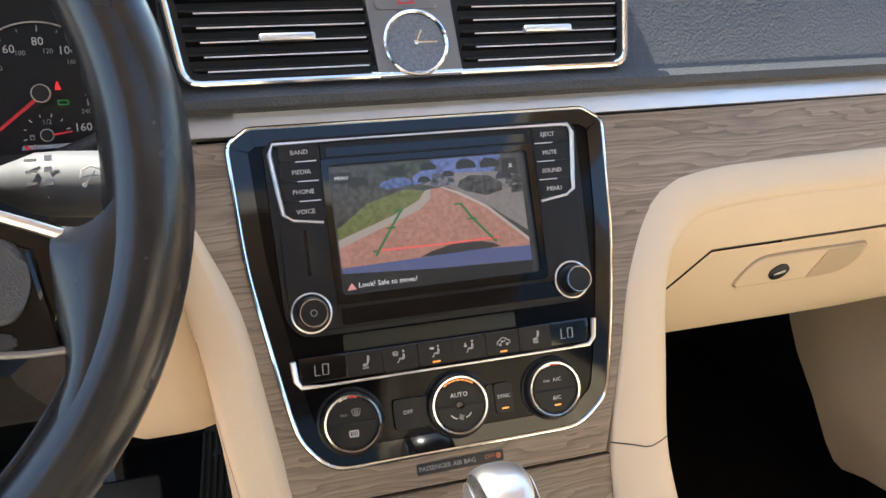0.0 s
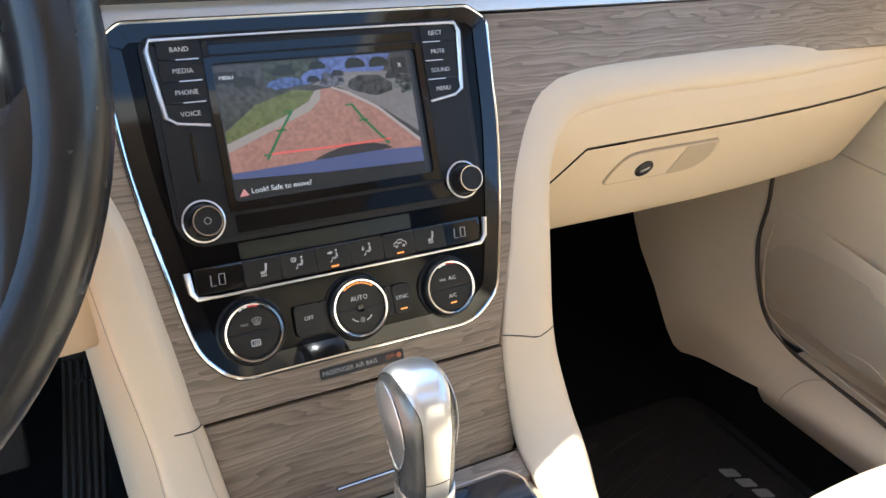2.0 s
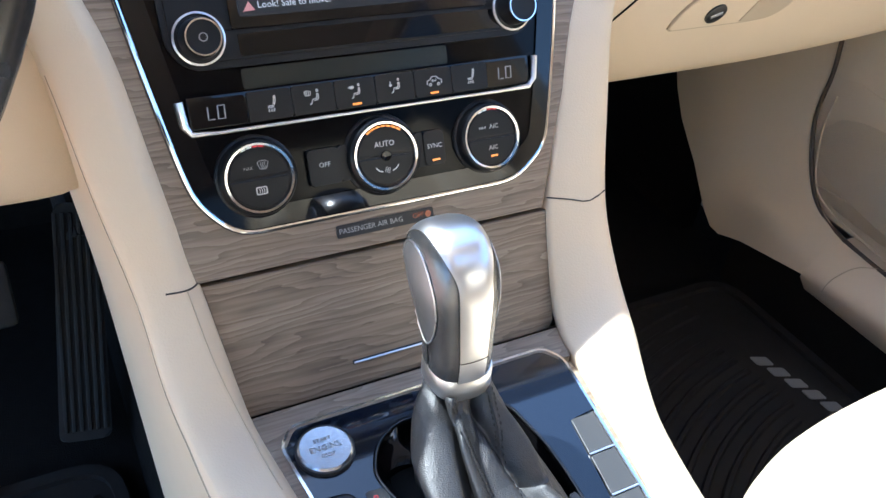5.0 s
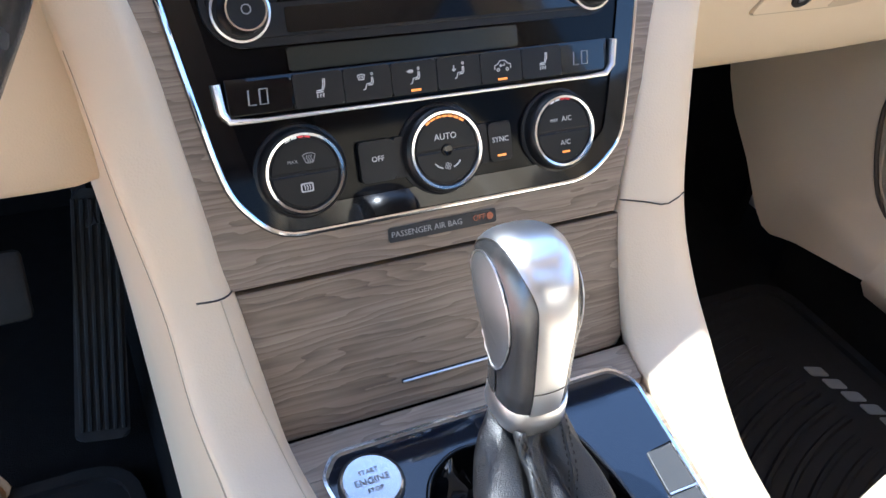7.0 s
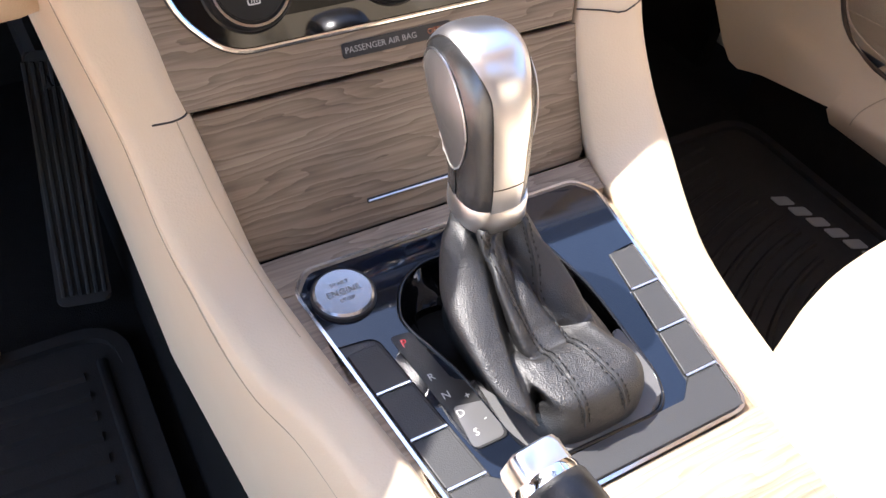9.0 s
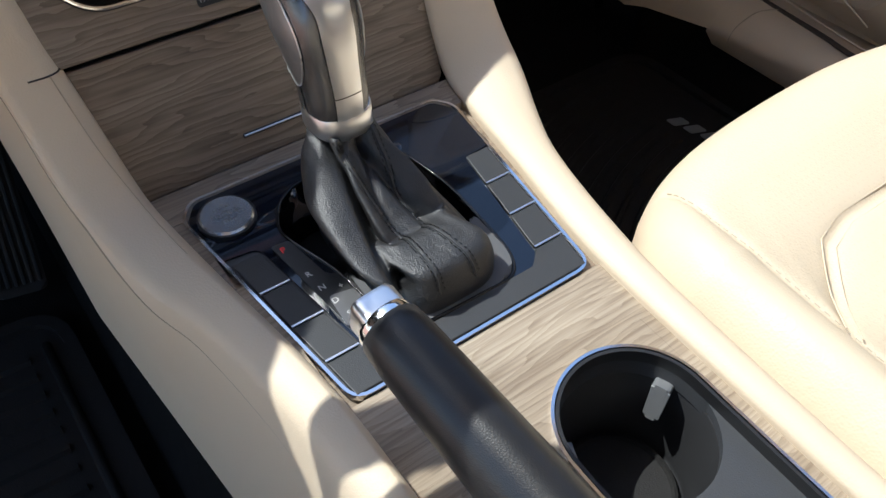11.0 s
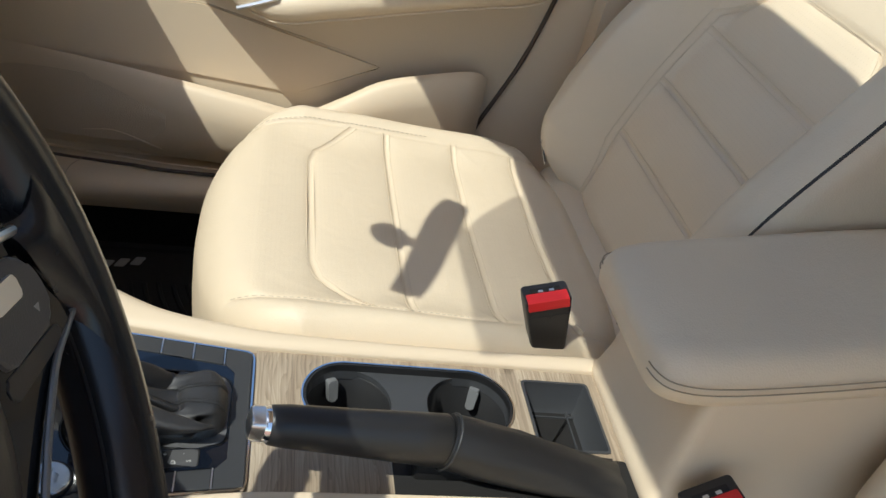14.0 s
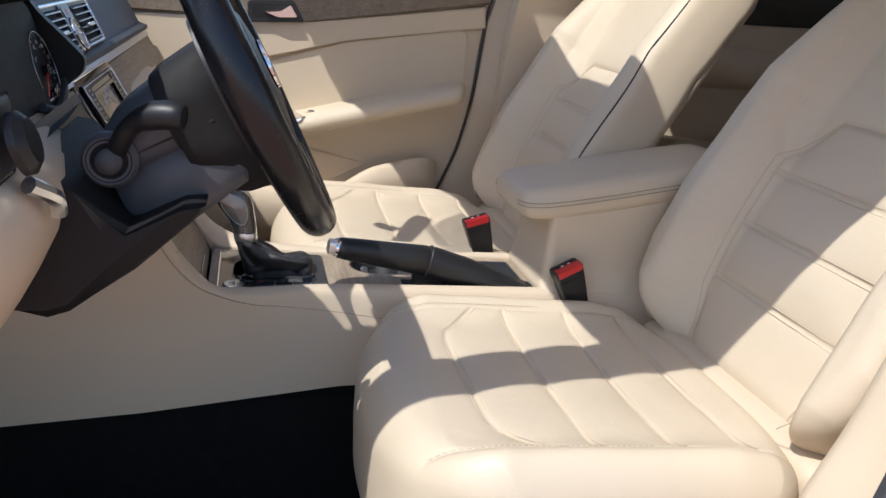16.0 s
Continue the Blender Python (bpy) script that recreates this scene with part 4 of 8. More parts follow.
pic("picture_lot", [(0.46, 0.20), (0.60, 0.12), (0.86, 0.14), (1.0, 0.20), (1.0, 0.66), (0.80, 0.42), (0.60, 0.24)], (0.17, 0.145, 0.15), 2)
pic("picture_grass", [(0.0, 0.584), (0.0, 0.50), (0.165, 0.312), (0.363, 0.225), (0.467, 0.249), (0.432, 0.322), (0.30, 0.42), (0.19, 0.481)], (0.105, 0.12, 0.02), 3)
pic("picture_kerb", [(0.0, 0.584), (0.19, 0.481), (0.30, 0.42), (0.432, 0.322), (0.467, 0.249), (0.50, 0.24), (0.49, 0.32), (0.43, 0.40), (0.266, 0.495), (0.02, 0.64), (0.0, 0.65)], (0.30, 0.24, 0.22), 4)
pic("picture_path", [(0.0, 0.65), (0.02, 0.64), (0.266, 0.495), (0.43, 0.40), (0.49, 0.32), (0.50, 0.24), (0.55, 0.235), (0.633, 0.295), (0.783, 0.435), (1.0, 0.754), (1.0, 0.82), (0.0, 0.83)], (0.34, 0.135, 0.10), 5)
pic("picture_path_edge", [(0.55, 0.235), (0.633, 0.295), (0.783, 0.435), (1.0, 0.754), (1.0, 0.72), (0.79, 0.415), (0.645, 0.28), (0.56, 0.228)], (0.36, 0.28, 0.27), 6)
pic("picture_blue_car", [(0.235, 0.185), (0.25, 0.155), (0.30, 0.13), (0.36, 0.125), (0.41, 0.155), (0.44, 0.18), (0.38, 0.20), (0.28, 0.215)], (0.02, 0.06, 0.22), 6)
pic("picture_dark_car", [(0.645, 0.24), (0.66, 0.19), (0.72, 0.155), (0.82, 0.17), (0.89, 0.24), (0.885, 0.30), (0.80, 0.335), (0.68, 0.28)], (0.014, 0.014, 0.018), 6)
pic("picture_far_car", [(0.50, 0.20), (0.52, 0.15), (0.58, 0.13), (0.63, 0.16), (0.63, 0.22), (0.52, 0.23)], (0.06, 0.06, 0.09), 6)
pic("picture_parked_row", [(0.88, 0.22), (0.92, 0.16), (1.0, 0.19), (1.0, 0.36), (0.90, 0.28)], (0.07, 0.075, 0.07), 6)
for k, (p, q, r, c) in enumerate(((0.47, 0.155, 0.030, (0.01, 0.012, 0.02)), (0.545, 0.135, 0.028, (0.05, 0.06, 0.10)), (0.60, 0.125, 0.030, (0.012, 0.012, 0.016)), (0.90, 0.175, 0.040, (0.012, 0.014, 0.03)), (0.955, 0.215, 0.045, (0.03, 0.03, 0.035)), (0.975, 0.30, 0.040, (0.015, 0.015, 0.02)), (0.13, 0.13, 0.05, (0.008, 0.012, 0.008)), (0.33, 0.07, 0.05, (0.01, 0.014, 0.01)), (0.50, 0.05, 0.04, (0.01, 0.013, 0.01)), (0.70, 0.055, 0.05, (0.008, 0.011, 0.008)), (0.83, 0.06, 0.05, (0.010, 0.013, 0.010)))):
    pic("picture_parked_car" if k < 6 else "picture_far_tree", [(p - r, q + r * 0.8), (p - r, q), (p - r * 0.5, q - r * 0.8), (p + r * 0.5, q - r * 0.7), (p + r * 1.1, q), (p + r * 1.1, q + r * 0.8)], c, 6)
pic("picture_car_shadow", [(0.405, 0.785), (0.47, 0.745), (0.56, 0.712), (0.64, 0.70), (0.74, 0.71), (0.80, 0.735), (0.84, 0.77), (0.60, 0.79)], (0.035, 0.03, 0.035), 7)
pic("picture_bumper", [(0.0, 0.806), (0.47, 0.786), (0.75, 0.775), (1.0, 0.79), (1.0, 0.913), (0.46, 0.89), (0.0, 0.849)], (0.055, 0.075, 0.22), 8)
pic("picture_caption_bar", [(0.0, 0.849), (0.46, 0.89), (1.0, 0.913), (1.0, 1.01), (0.0, 1.01)], (0.014, 0.015, 0.018), 9)
rng = random.Random(4)
for k in range(46):
    q = rng.uniform(0.42, 0.74)
    mid, half = 0.50 + (q - 0.3) * 0.06, 0.06 + (q - 0.30) * 0.80
    p = mid + rng.uniform(-0.75, 0.75) * half
    if 0.02 < p < 0.96 and q < 0.83:
        d = 0.006 + 0.018 * (q - 0.25)
        pic("picture_brick", [(p - d, q), (p, q - d * 0.6), (p + d * 1.2, q - d * 0.2), (p + d * 0.2, q + d * 0.6)], (0.27 + rng.uniform(-0.05, 0.08), 0.115 + rng.uniform(-0.02, 0.03), 0.09), 6)


def stroke(name, pts, width, color, w):
    for (p, q), (r, s) in zip(pts, pts[1:]):
        d = Vector((r - p, (s - q) * 0.6))
        n = Vector((-d.y, d.x)).normalized() * width
        pic(name, [(p + n.x, q + n.y / 0.6), (r + n.x, s + n.y / 0.6), (r - n.x, s - n.y / 0.6), (p - n.x, q - n.y / 0.6)], color, w)


stroke("guide_left", [(0.334, 0.389), (0.271, 0.524), (0.179, 0.734)], 0.006, (0.012, 0.14, 0.04), 10)
stroke("guide_right", [(0.649, 0.384), (0.705, 0.517), (0.819, 0.731)], 0.006, (0.012, 0.14, 0.04), 10)
for p, q, l in ((0.30, 0.39, 0.04), (0.245, 0.525, 0.05), (0.615, 0.385, 0.04), (0.675, 0.517, 0.05), (0.165, 0.70, 0.02), (0.795, 0.70, 0.03)):
    stroke("guide_tick", [(p, q), (p + l, q)], 0.0045, (0.012, 0.14, 0.04), 10)
stroke("guide_red", [(0.201, 0.695), (0.52, 0.700), (0.833, 0.694)], 0.005, (0.75, 0.05, 0.04), 10)
pic("menu_tile", [(0.0, 0.05), (0.10, 0.05), (0.10, 0.135), (0.0, 0.135)], (0.012, 0.012, 0.014), 10)
pic("close_tile", [(0.905, 0.04), (0.985, 0.04), (0.985, 0.17), (0.905, 0.17)], (0.012, 0.012, 0.014), 10)
LIT = glow("lit_print", (0.16, 0.16, 0.17), 1.0)
writing("MENU", 0.0033, STACK @ Matrix.Translation((-0.0683 + 0.050 * 0.1335, 0.2040 - 0.094 * 0.083, 0.0034)), LIT, screen)
writing("X", 0.0042, STACK @ Matrix.Translation((-0.0683 + 0.945 * 0.1335, 0.2040 - 0.105 * 0.083, 0.0034)), LIT, screen)
writing("Look! Safe to move?", 0.0049, STACK @ Matrix.Translation((-0.0683 + 0.072 * 0.1335, 0.2040 - 0.952 * 0.083, 0.0034)), LIT, screen, align="LEFT")
pic("warning_triangle", [(0.015, 0.985), (0.062, 0.98), (0.04, 0.925)], (0.62, 0.20, 0.20), 12)

climate = thing("climate_panel", "black climate control panel with three silver-ringed dials", "climate panel")
part("display_strip", prism(rect(-0.1030, 0.0665, 0.1005, 0.0830), 0.001, 0.0042, 0.0004), PIANO, climate, m=STACK)
u_line = [(-0.1068, 0.0815, 0.005), (-0.1058, 0.0690, 0.005), (-0.1030, 0.0648, 0.005), (-0.09, 0.0640, 0.005), (0, 0.0640, 0.005), (0.085, 0.0640, 0.005), (0.0985, 0.0645, 0.005), (0.1025, 0.0690, 0.005), (0.1045, 0.0820, 0.005)]
part("silver_bar", tube(u_line, [0.0020, 0.0020, 0.0016, 0.0010, 0.0008, 0.0010, 0.0016, 0.0020, 0.0020], 8), SATIN, climate, "silver line under the keys", m=STACK)
for uc in (-0.0895, 0.0825):
    lcd = part("lcd", prism(rounded(rect(uc - 0.0130, 0.0672, uc + 0.0155, 0.0815), 0.0015), 0.004, 0.0050), PIANO, climate, m=STACK)
    for digit in ([(-0.0038, 0.0034), (-0.0042, -0.0032), (-0.0010, -0.0032)], [(0.0012, 0.0034), (0.0009, -0.0032), (0.0044, -0.0032), (0.0047, 0.0034), (0.0012, 0.0034)]):
        part("lcd_segment", tube([(uc + a, 0.0742 + b, 0.0051) for a, b in digit], 0.00042, 5), GREY_PRINT, lcd, m=STACK)


def strokes(name, lines, u, v, w, parent, mat, m=STACK, r=0.00028):
    """A printed mark of thin raised strokes, centred at u, v."""
    part(name, joined([tube([(u + a, v + b, w) for a, b in line], r, 5) for line in lines]), mat, parent, m=m)


def round_dot(a, b, r=0.0007):
    return [(a + r * math.cos(t), b + r * math.sin(t)) for t in [k * math.pi / 4 for k in range(9)]]


SITTER = [round_dot(0.0016, 0.0036, 0.0005), [(0.0013, 0.0022), (0.0012, 0.0004), (0.0007, -0.0006), (-0.0014, -0.0008), (-0.0022, -0.0030), (-0.0032, -0.0034)], [(0.0019, 0.0022), (0.0020, 0.0), (0.0014, -0.0013), (-0.0006, -0.0015)]]
CHAIR = [[(0.0016, 0.0040), (0.0014, 0.0016), (0.0008, -0.0004)], [(0.0024, 0.0040), (0.0022, 0.0012), (0.0012, -0.0010)], [(0.0010, -0.0010), (-0.0020, -0.0012)], [(0.0012, -0.0018), (-0.0022, -0.0020)]]
HEAT = [[(a, -0.0026), (a + 0.0004, -0.0031), (a - 0.0002, -0.0036), (a + 0.0002, -0.0042)] for a in (-0.0018, -0.0004, 0.0010)]
SCREEN = [[(-0.0056, 0.0034), (-0.0038, 0.0040), (-0.0020, 0.0034), (-0.0026, 0.0014), (-0.0050, 0.0014), (-0.0056, 0.0034)], [(-0.0044, 0.0020), (-0.0044, 0.0032)], [(-0.0033, 0.0020), (-0.0033, 0.0032)]]
MARKS = [CHAIR + HEAT, SITTER + SCREEN, SITTER + [round_dot(-0.0030, 0.0026, 0.0006), [(-0.0046, 0.0026), (-0.0014, 0.0026)], [(-0.0022, 0.0034), (-0.0012, 0.0026), (-0.0022, 0.0018)]], SITTER + [[(-0.0034, 0.0030), (-0.0034, 0.0004)], [(-0.0044, 0.0012), (-0.0034, 0.0002), (-0.0024, 0.0012)]], [[(-0.0046, -0.0016), (-0.0044, 0.0004), (-0.0026, 0.0010), (-0.0014, 0.0026), (0.0014, 0.0026), (0.0030, 0.0010), (0.0046, 0.0006), (0.0046, -0.0016)], round_dot(-0.0026, -0.0018), round_dot(0.0026, -0.0018), [(-0.0016, 0.0002), (0.0012, 0.0002), (0.0012, 0.0014)], [(-0.0008, 0.0009), (-0.0016, 0.0002), (-0.0008, -0.0005)]], CHAIR + HEAT]


for k in range(6):
    u0 = -0.0732 + k * 0.0239
    key = part("key", prism(rounded(rect(u0 + 0.0002, 0.0668, u0 + 0.0237, 0.0822), 0.0014), 0.004, 0.0062, 0.0006), KEY_BLACK, climate, m=STACK)
    uc, vc = u0 + 0.0120, 0.0750
    strokes("key_mark", MARKS[k], uc + 0.0006, vc, 0.0063, key, WHITE)
    if k in (2, 4):
        part("key_lamp", box(0.0052, 0.0011, 0.0004, at=(uc, 0.0686, 0.0064)), ORANGE, climate, "lit amber lamp", m=STACK)
for n, uc in enumerate((-0.0740, -0.0018, 0.0670)):
    DM = STACK @ Matrix.Translation((uc, 0.0381, 0.0)) @ Matrix.Diagonal((1, 1, 0.62, 1))
    big = 1.04 if n == 1 else 1.0
    dial = part("dial", turned([(0.0226 * big, 0.001), (0.0222 * big, 0.0040), (0.0208 * big, 0.0052), (0.0202 * big, 0.0130), (0.0192 * big, 0.0150), (0.0176 * big, 0.0152), (0.0168 * big, 0.0132), (0, 0.0132)], 56), KEY_BLACK, climate, "black rotary dial with silver ring", m=DM)
    part("dial_ring", turned([(0.0168 * big, 0.0146), (0.0186 * big, 0.0150), (0.0184 * big, 0.0162), (0.0172 * big, 0.0160)], 56), CHROME, dial, m=DM)
    part("dial_split", box(0.0300, 0.0006, 0.0005, at=(0, 0, 0.0134)), BLACK_SOFT, dial, m=DM @ Matrix.Rotation(radians(3), 4, "Z"))
    for s in (-1, 1):
        half = [(0.0158 * big * math.cos(a), s * 0.0006 + s * 0.0153 * big * math.sin(a)) for a in [math.pi * i / 16 for i in range(17)]]
        part("dial_key", prism(half if s > 0 else half[::-1], 0.0128, 0.0142, 0.0005), KEY_BLACK, dial, m=DM)
    if n == 1:
        writing("AUTO", 0.0044, DM @ Matrix.Translation((0, 0.0066, 0.0143)), WHITE, dial)
        part("sensor", turned([(0, 0.013), (0.0030, 0.013), (0.0028, 0.0156), (0, 0.0150)], 20), PIANO, dial, m=DM)
        strokes("fan_mark", [round_dot(0.0011 * math.cos(a), 0.0011 * math.sin(a), 0.0007) for a in (0.4, 1.97, 3.54, 5.11)], 0, -0.0080, 0.0143, dial, GREY_PRINT, DM, 0.00024)
        for s in (-1, 1):
            part("fan_arc", tube([(s * 0.0030, -0.0088, 0.0143), (s * 0.0052, -0.0078, 0.0143), (s * 0.0070, -0.0060, 0.0143)], 0.0004, 5), WHITE, dial, m=DM)
        for k in range(7):
            a = radians(122 - k * 11)
            part("scale_lamp", box(0.0026, 0.0010, 0.0003, at=(0, 0, 0)), ORANGE, dial, m=DM @ Matrix.Translation((0.0166 * math.cos(a), 0.0166 * math.sin(a), 0.0150)) @ Matrix.Rotation(a + math.pi / 2, 4, "Z"))
    elif n == 2:
        writing("A/C", 0.0038, DM @ Matrix.Translation((0.0022, 0.0062, 0.0143)), WHITE, dial)
        writing("MAX", 0.0022, DM @ Matrix.Translation((-0.0056, 0.0060, 0.0143)), WHITE, dial)
        writing("A/C", 0.0038, DM @ Matrix.Translation((0.0006, -0.0062, 0.0143)), WHITE, dial)
        part("lamp", box(0.0046, 0.0011, 0.0004, at=(0.0006, -0.0110, 0.0143)), ORANGE, dial, m=DM)
    else:
        strokes("screen_mark", [[(-0.0030, 0.0018), (-0.0014, 0.0026), (0.0014, 0.0026), (0.0030, 0.0018), (0.0018, -0.0016), (-0.0018, -0.0016), (-0.0030, 0.0018)]] + [[(a, -0.0022), (a + 0.0004, -0.0008), (a - 0.0003, 0.0004), (a + 0.0002, 0.0018)] for a in (-0.0010, 0.0, 0.0010)], 0.0028, 0.0062, 0.0143, dial, GREY_PRINT, DM, 0.00024)
        writing("MAX", 0.0023, DM @ Matrix.Translation((-0.0052, 0.0056, 0.0143)), GREY_PRINT, dial)
        part("rear_mark", hoop(rounded(rect(-0.0030, -0.0088, 0.0030, -0.0046), 0.0008, 2), rounded(rect(-0.0024, -0.0082, 0.0024, -0.0052), 0.0006, 2), 0.0142, 0.0146), WHITE, dial, m=DM)
        strokes("rear_mark", [[(a, -0.0012), (a + 0.0003, 0.0), (a - 0.0001, 0.0012)] for a in (-0.0012, 0.0, 0.0012)], 0.0, -0.0067, 0.0144, dial, WHITE, DM, 0.00025)
    if n != 1:
        for k in range(4):
            a = radians(112 - k * 11)
            part("scale_mark", box(0.0026, 0.0009, 0.0003, at=(0, 0, 0)), RED_LAMP if (k > 1) else SATIN, dial, m=DM @ Matrix.Translation((0.0166 * math.cos(a), 0.0166 * math.sin(a), 0.0150)) @ Matrix.Rotation(a + math.pi / 2, 4, "Z"))
for u0, u1, tx in ((-0.0459, -0.0274, "OFF"), (0.0242, 0.0373, "SYNC")):
    key = part("side_key", prism(rounded(rect(u0, 0.0275, u1, 0.0475), 0.0022), 0.001, 0.0050, 0.0006), KEY_BLACK, climate, m=STACK)
    writing(tx, 0.0038, STACK @ Matrix.Translation(((u0 + u1) / 2, 0.0385, 0.0051)), WHITE, key)
    part("side_key_inner", prism(rounded(rect(u1 if u0 < 0 else u0 - 0.0050, 0.0275, u1 + 0.0050 if u0 < 0 else u0, 0.0475), 0.001), 0.001, 0.0040, 0.0004), KEY_BLACK, climate, m=STACK)
part("smoked_strip", prism(rounded(rect(-0.0730, 0.0838, 0.0465, 0.0942), 0.001), 0.001, 0.0036, 0.0006), OLIVE_GLOSS, climate, "gloss strip above the keys, olive for what it mirrors", m=STACK)
part("sync_lamp", box(0.0050, 0.0011, 0.0004, at=(0.0308, 0.0305, 0.0052)), ORANGE, climate, "lit amber lamp", m=STACK)

# ---- centre console ----
console = thing("center_console", "beige centre console with walnut top, gear plate and cup holders", "console")

# beige flanks: inner edge, outer edge along the length
FLANK = [((0.6600, 0.2945, 0.6340), (0.6600, 0.2760, 0.6060)), ((0.4500, 0.2745, 0.6320), (0.4500, 0.2565, 0.6050)), ((0.3000, 0.2715, 0.6300), (0.3000, 0.2545, 0.6035)), ((0.2120, 0.2705, 0.6265), (0.2240, 0.2530, 0.5995)), ((0.1690, 0.2645, 0.6125), (0.1920, 0.2480, 0.5890)), ((0.1402, 0.2379, 0.5648), (0.168, 0.229, 0.562)), ((0.1218, 0.2075, 0.5052), (0.158, 0.2000, 0.4990)), ((0.1085, 0.1850, 0.4590), (0.1500, 0.1740, 0.4530)),
         ((0.1040, 0.1600, 0.4180), (0.1480, 0.1480, 0.4200)), ((0.1010, 0.1360, 0.3890), (0.1410, 0.1160, 0.4000)), ((0.0960, 0.1000, 0.3850), (0.1250, 0.0760, 0.3905)), ((0.0905, 0.0600, 0.3835), (0.1120, 0.0400, 0.3875)),
         ((0.0800, -0.0100, 0.3810), (0.1010, -0.0200, 0.3845)), ((0.0770, -0.0700, 0.3785), (0.0960, -0.0800, 0.3815)), ((0.0770, -0.2200, 0.3725), (0.0940, -0.2200, 0.3755)), ((0.0770, -0.3600, 0.3670), (0.0960, -0.3600, 0.3700)), ((0.0770, -0.48, 0.362), (0.0990, -0.48, 0.365))]
# the driver's side follows its own edge of the stack
FLANK_L = [((0.1580, 0.2640, 0.6230), (0.178, 0.258, 0.614)), ((0.1340, 0.2400, 0.5680), (0.1635, 0.234, 0.562)), ((0.1235, 0.2110, 0.5120), (0.1540, 0.2040, 0.5050)), ((0.1135, 0.1870, 0.4590), (0.1440, 0.1790, 0.4520)),
           ((0.1065, 0.1600, 0.4180), (0.1400, 0.1500, 0.4170)), ((0.1010, 0.1360, 0.3890), (0.1330, 0.1190, 0.3990))] + FLANK[10:]
for s, flank in ((1, FLANK), (-1, FLANK_L)):
    inner = smooth_line([a for a, b in flank], 90)
    outer_l = smooth_line([b for a, b in flank], 90)
    rows, low, seam = [], [], []
    for i, (a, b) in enumerate(zip(inner, outer_l)):
        a, b = a.copy(), b.copy()
        t = (outer_l[min(i + 1, 89)] - outer_l[max(i - 1, 0)]).normalized()
        across = (b - a)
        nrm = across.cross(t).normalized()
        if nrm.z - nrm.y < 0:
            nrm = -nrm
        up = nrm
        # the joint below the driver's rim runs close under it beside the stack and sinks towards the seats
        drop = 1.0 if s > 0 else max(0.10, min(1.0, (0.014 + (0.058 - b.y) * 0.14) / 0.044))
        r = [a - up * 0.016, a - up * 0.001, a + across * 0.08 + up * 0.0012, a + across * 0.35 + up * 0.0030, a + across * 0.65 + up * 0.0034, a + across * 0.88 + up * 0.0012, b - up * 0.0025, b - up * 0.0025 - up * 0.0075 * drop + Vector((0.0022 * drop, 0, 0)), b - up * 0.0025 - up * 0.0215 * drop + Vector((0.003 * drop, 0, -0.002 * drop)), b - up * 0.0025 - up * 0.0415 * drop + Vector((0.0035 * drop, 0, -0.004 * drop))]
        if s < 0:
            r[1:6] = [a - up * 0.0006, a + across * 0.05 + up * 0.0020, a + across * 0.28 + up * 0.0066, a + across * 0.34 + up * 0.0066, a + across * 0.86 + up * 0.0020]
        rows.append([(s * p.x, p.y, p.z) for p in r])
        e = b - up * (0.0025 + 0.0420 * drop) + Vector((0.0025 * drop, 0, -0.004 * drop))
        if s > 0 and i < 28:
            continue
        seam.append((s * (e.x - 0.001), e.y, e.z))
        fy = e.y + max(0, e.z - 0.36) * 1.1
        zb = 0.240 - 0.055 * max(0, fy + 0.04)
        xb = 0.122 + 0.023 * max(0, min(1, (fy + 0.05) / 0.28))
        if s > 0:
            xb = max(xb, e.x + 0.004)
        low.append([(s * (e.x + (xb - e.x) * k), e.y + (fy - e.y) * k, e.z + (zb - e.z) * k) for k in (0, 0.3, 0.65, 1.0)] + [(s * (xb - 0.012), fy, zb - 0.004)])
    # forward end of the side, up into the dash
    e = low[0]
    low.insert(0, [(p[0], 0.52, min(p[2], 0.50) if n == 0 else p[2]) for n, p in enumerate(e)])
    cut = 40 if s > 0 else 23
    part("upper_rim", loft(rows[:cut]), BEIGE, console, "beige padded trim beside the centre stack", angle=60)
    part("side_rim", loft(rows[cut - 1:]), BEIGE, console, "beige rim of the console", angle=60)
    if s > 0:
        jt = [rows[cut - 1][1], rows[cut - 1][2], rows[cut - 1][3], rows[cut - 1][4], rows[cut - 2][6], rows[cut - 2][8]]
    else:
        jt = [rows[cut - 1][1], rows[cut][2], rows[cut][3], tuple((p + q) / 2 for p, q in zip(rows[cut][4], rows[cut - 1][5]))]
        part("ridge_line", tube([(p[0], p[1] - 0.0001, p[2] + 0.0001) for p in [r[3] for r in rows[cut:cut + 24]]], 0.0003, 4), SHADE_BEIGE, console)
    part("rim_joint", tube(smooth_line(jt, 14), 0.0005, 5), PIPING, console)
    part("side_panel", loft(low), BEIGE, console, "plain beige side of the console", angle=60)
    part("side_joint", tube([(x - s * 0.0012, y, z) for x, y, z in seam[12:]] if s > 0 else [(x - 0.0006, y, z) for x, y, z in seam[8:]], 0.0006 if s > 0 else 0.0009, 5), PIPING_THREAD, console)

# storage door below the stack, with its slot
T_PTS = [(-0.1125, -0.0150), (-0.1050, -0.0890), (-0.1010, -0.0945), (0.1010, -0.0945), (0.1050, -0.0890), (0.1085, -0.0150)]
part("tray_recess", prism([(-0.122, -0.008), (-0.112, -0.097), (0.112, -0.097), (0.120, -0.008)], -0.030, -0.012), BLACK_SOFT, console, "dark joint round the storage lid", m=STACK)
part("storage_lid", prism(T_PTS, -0.012, -0.0028, 0.0012), WOOD, console, "closed walnut storage lid", m=STACK)
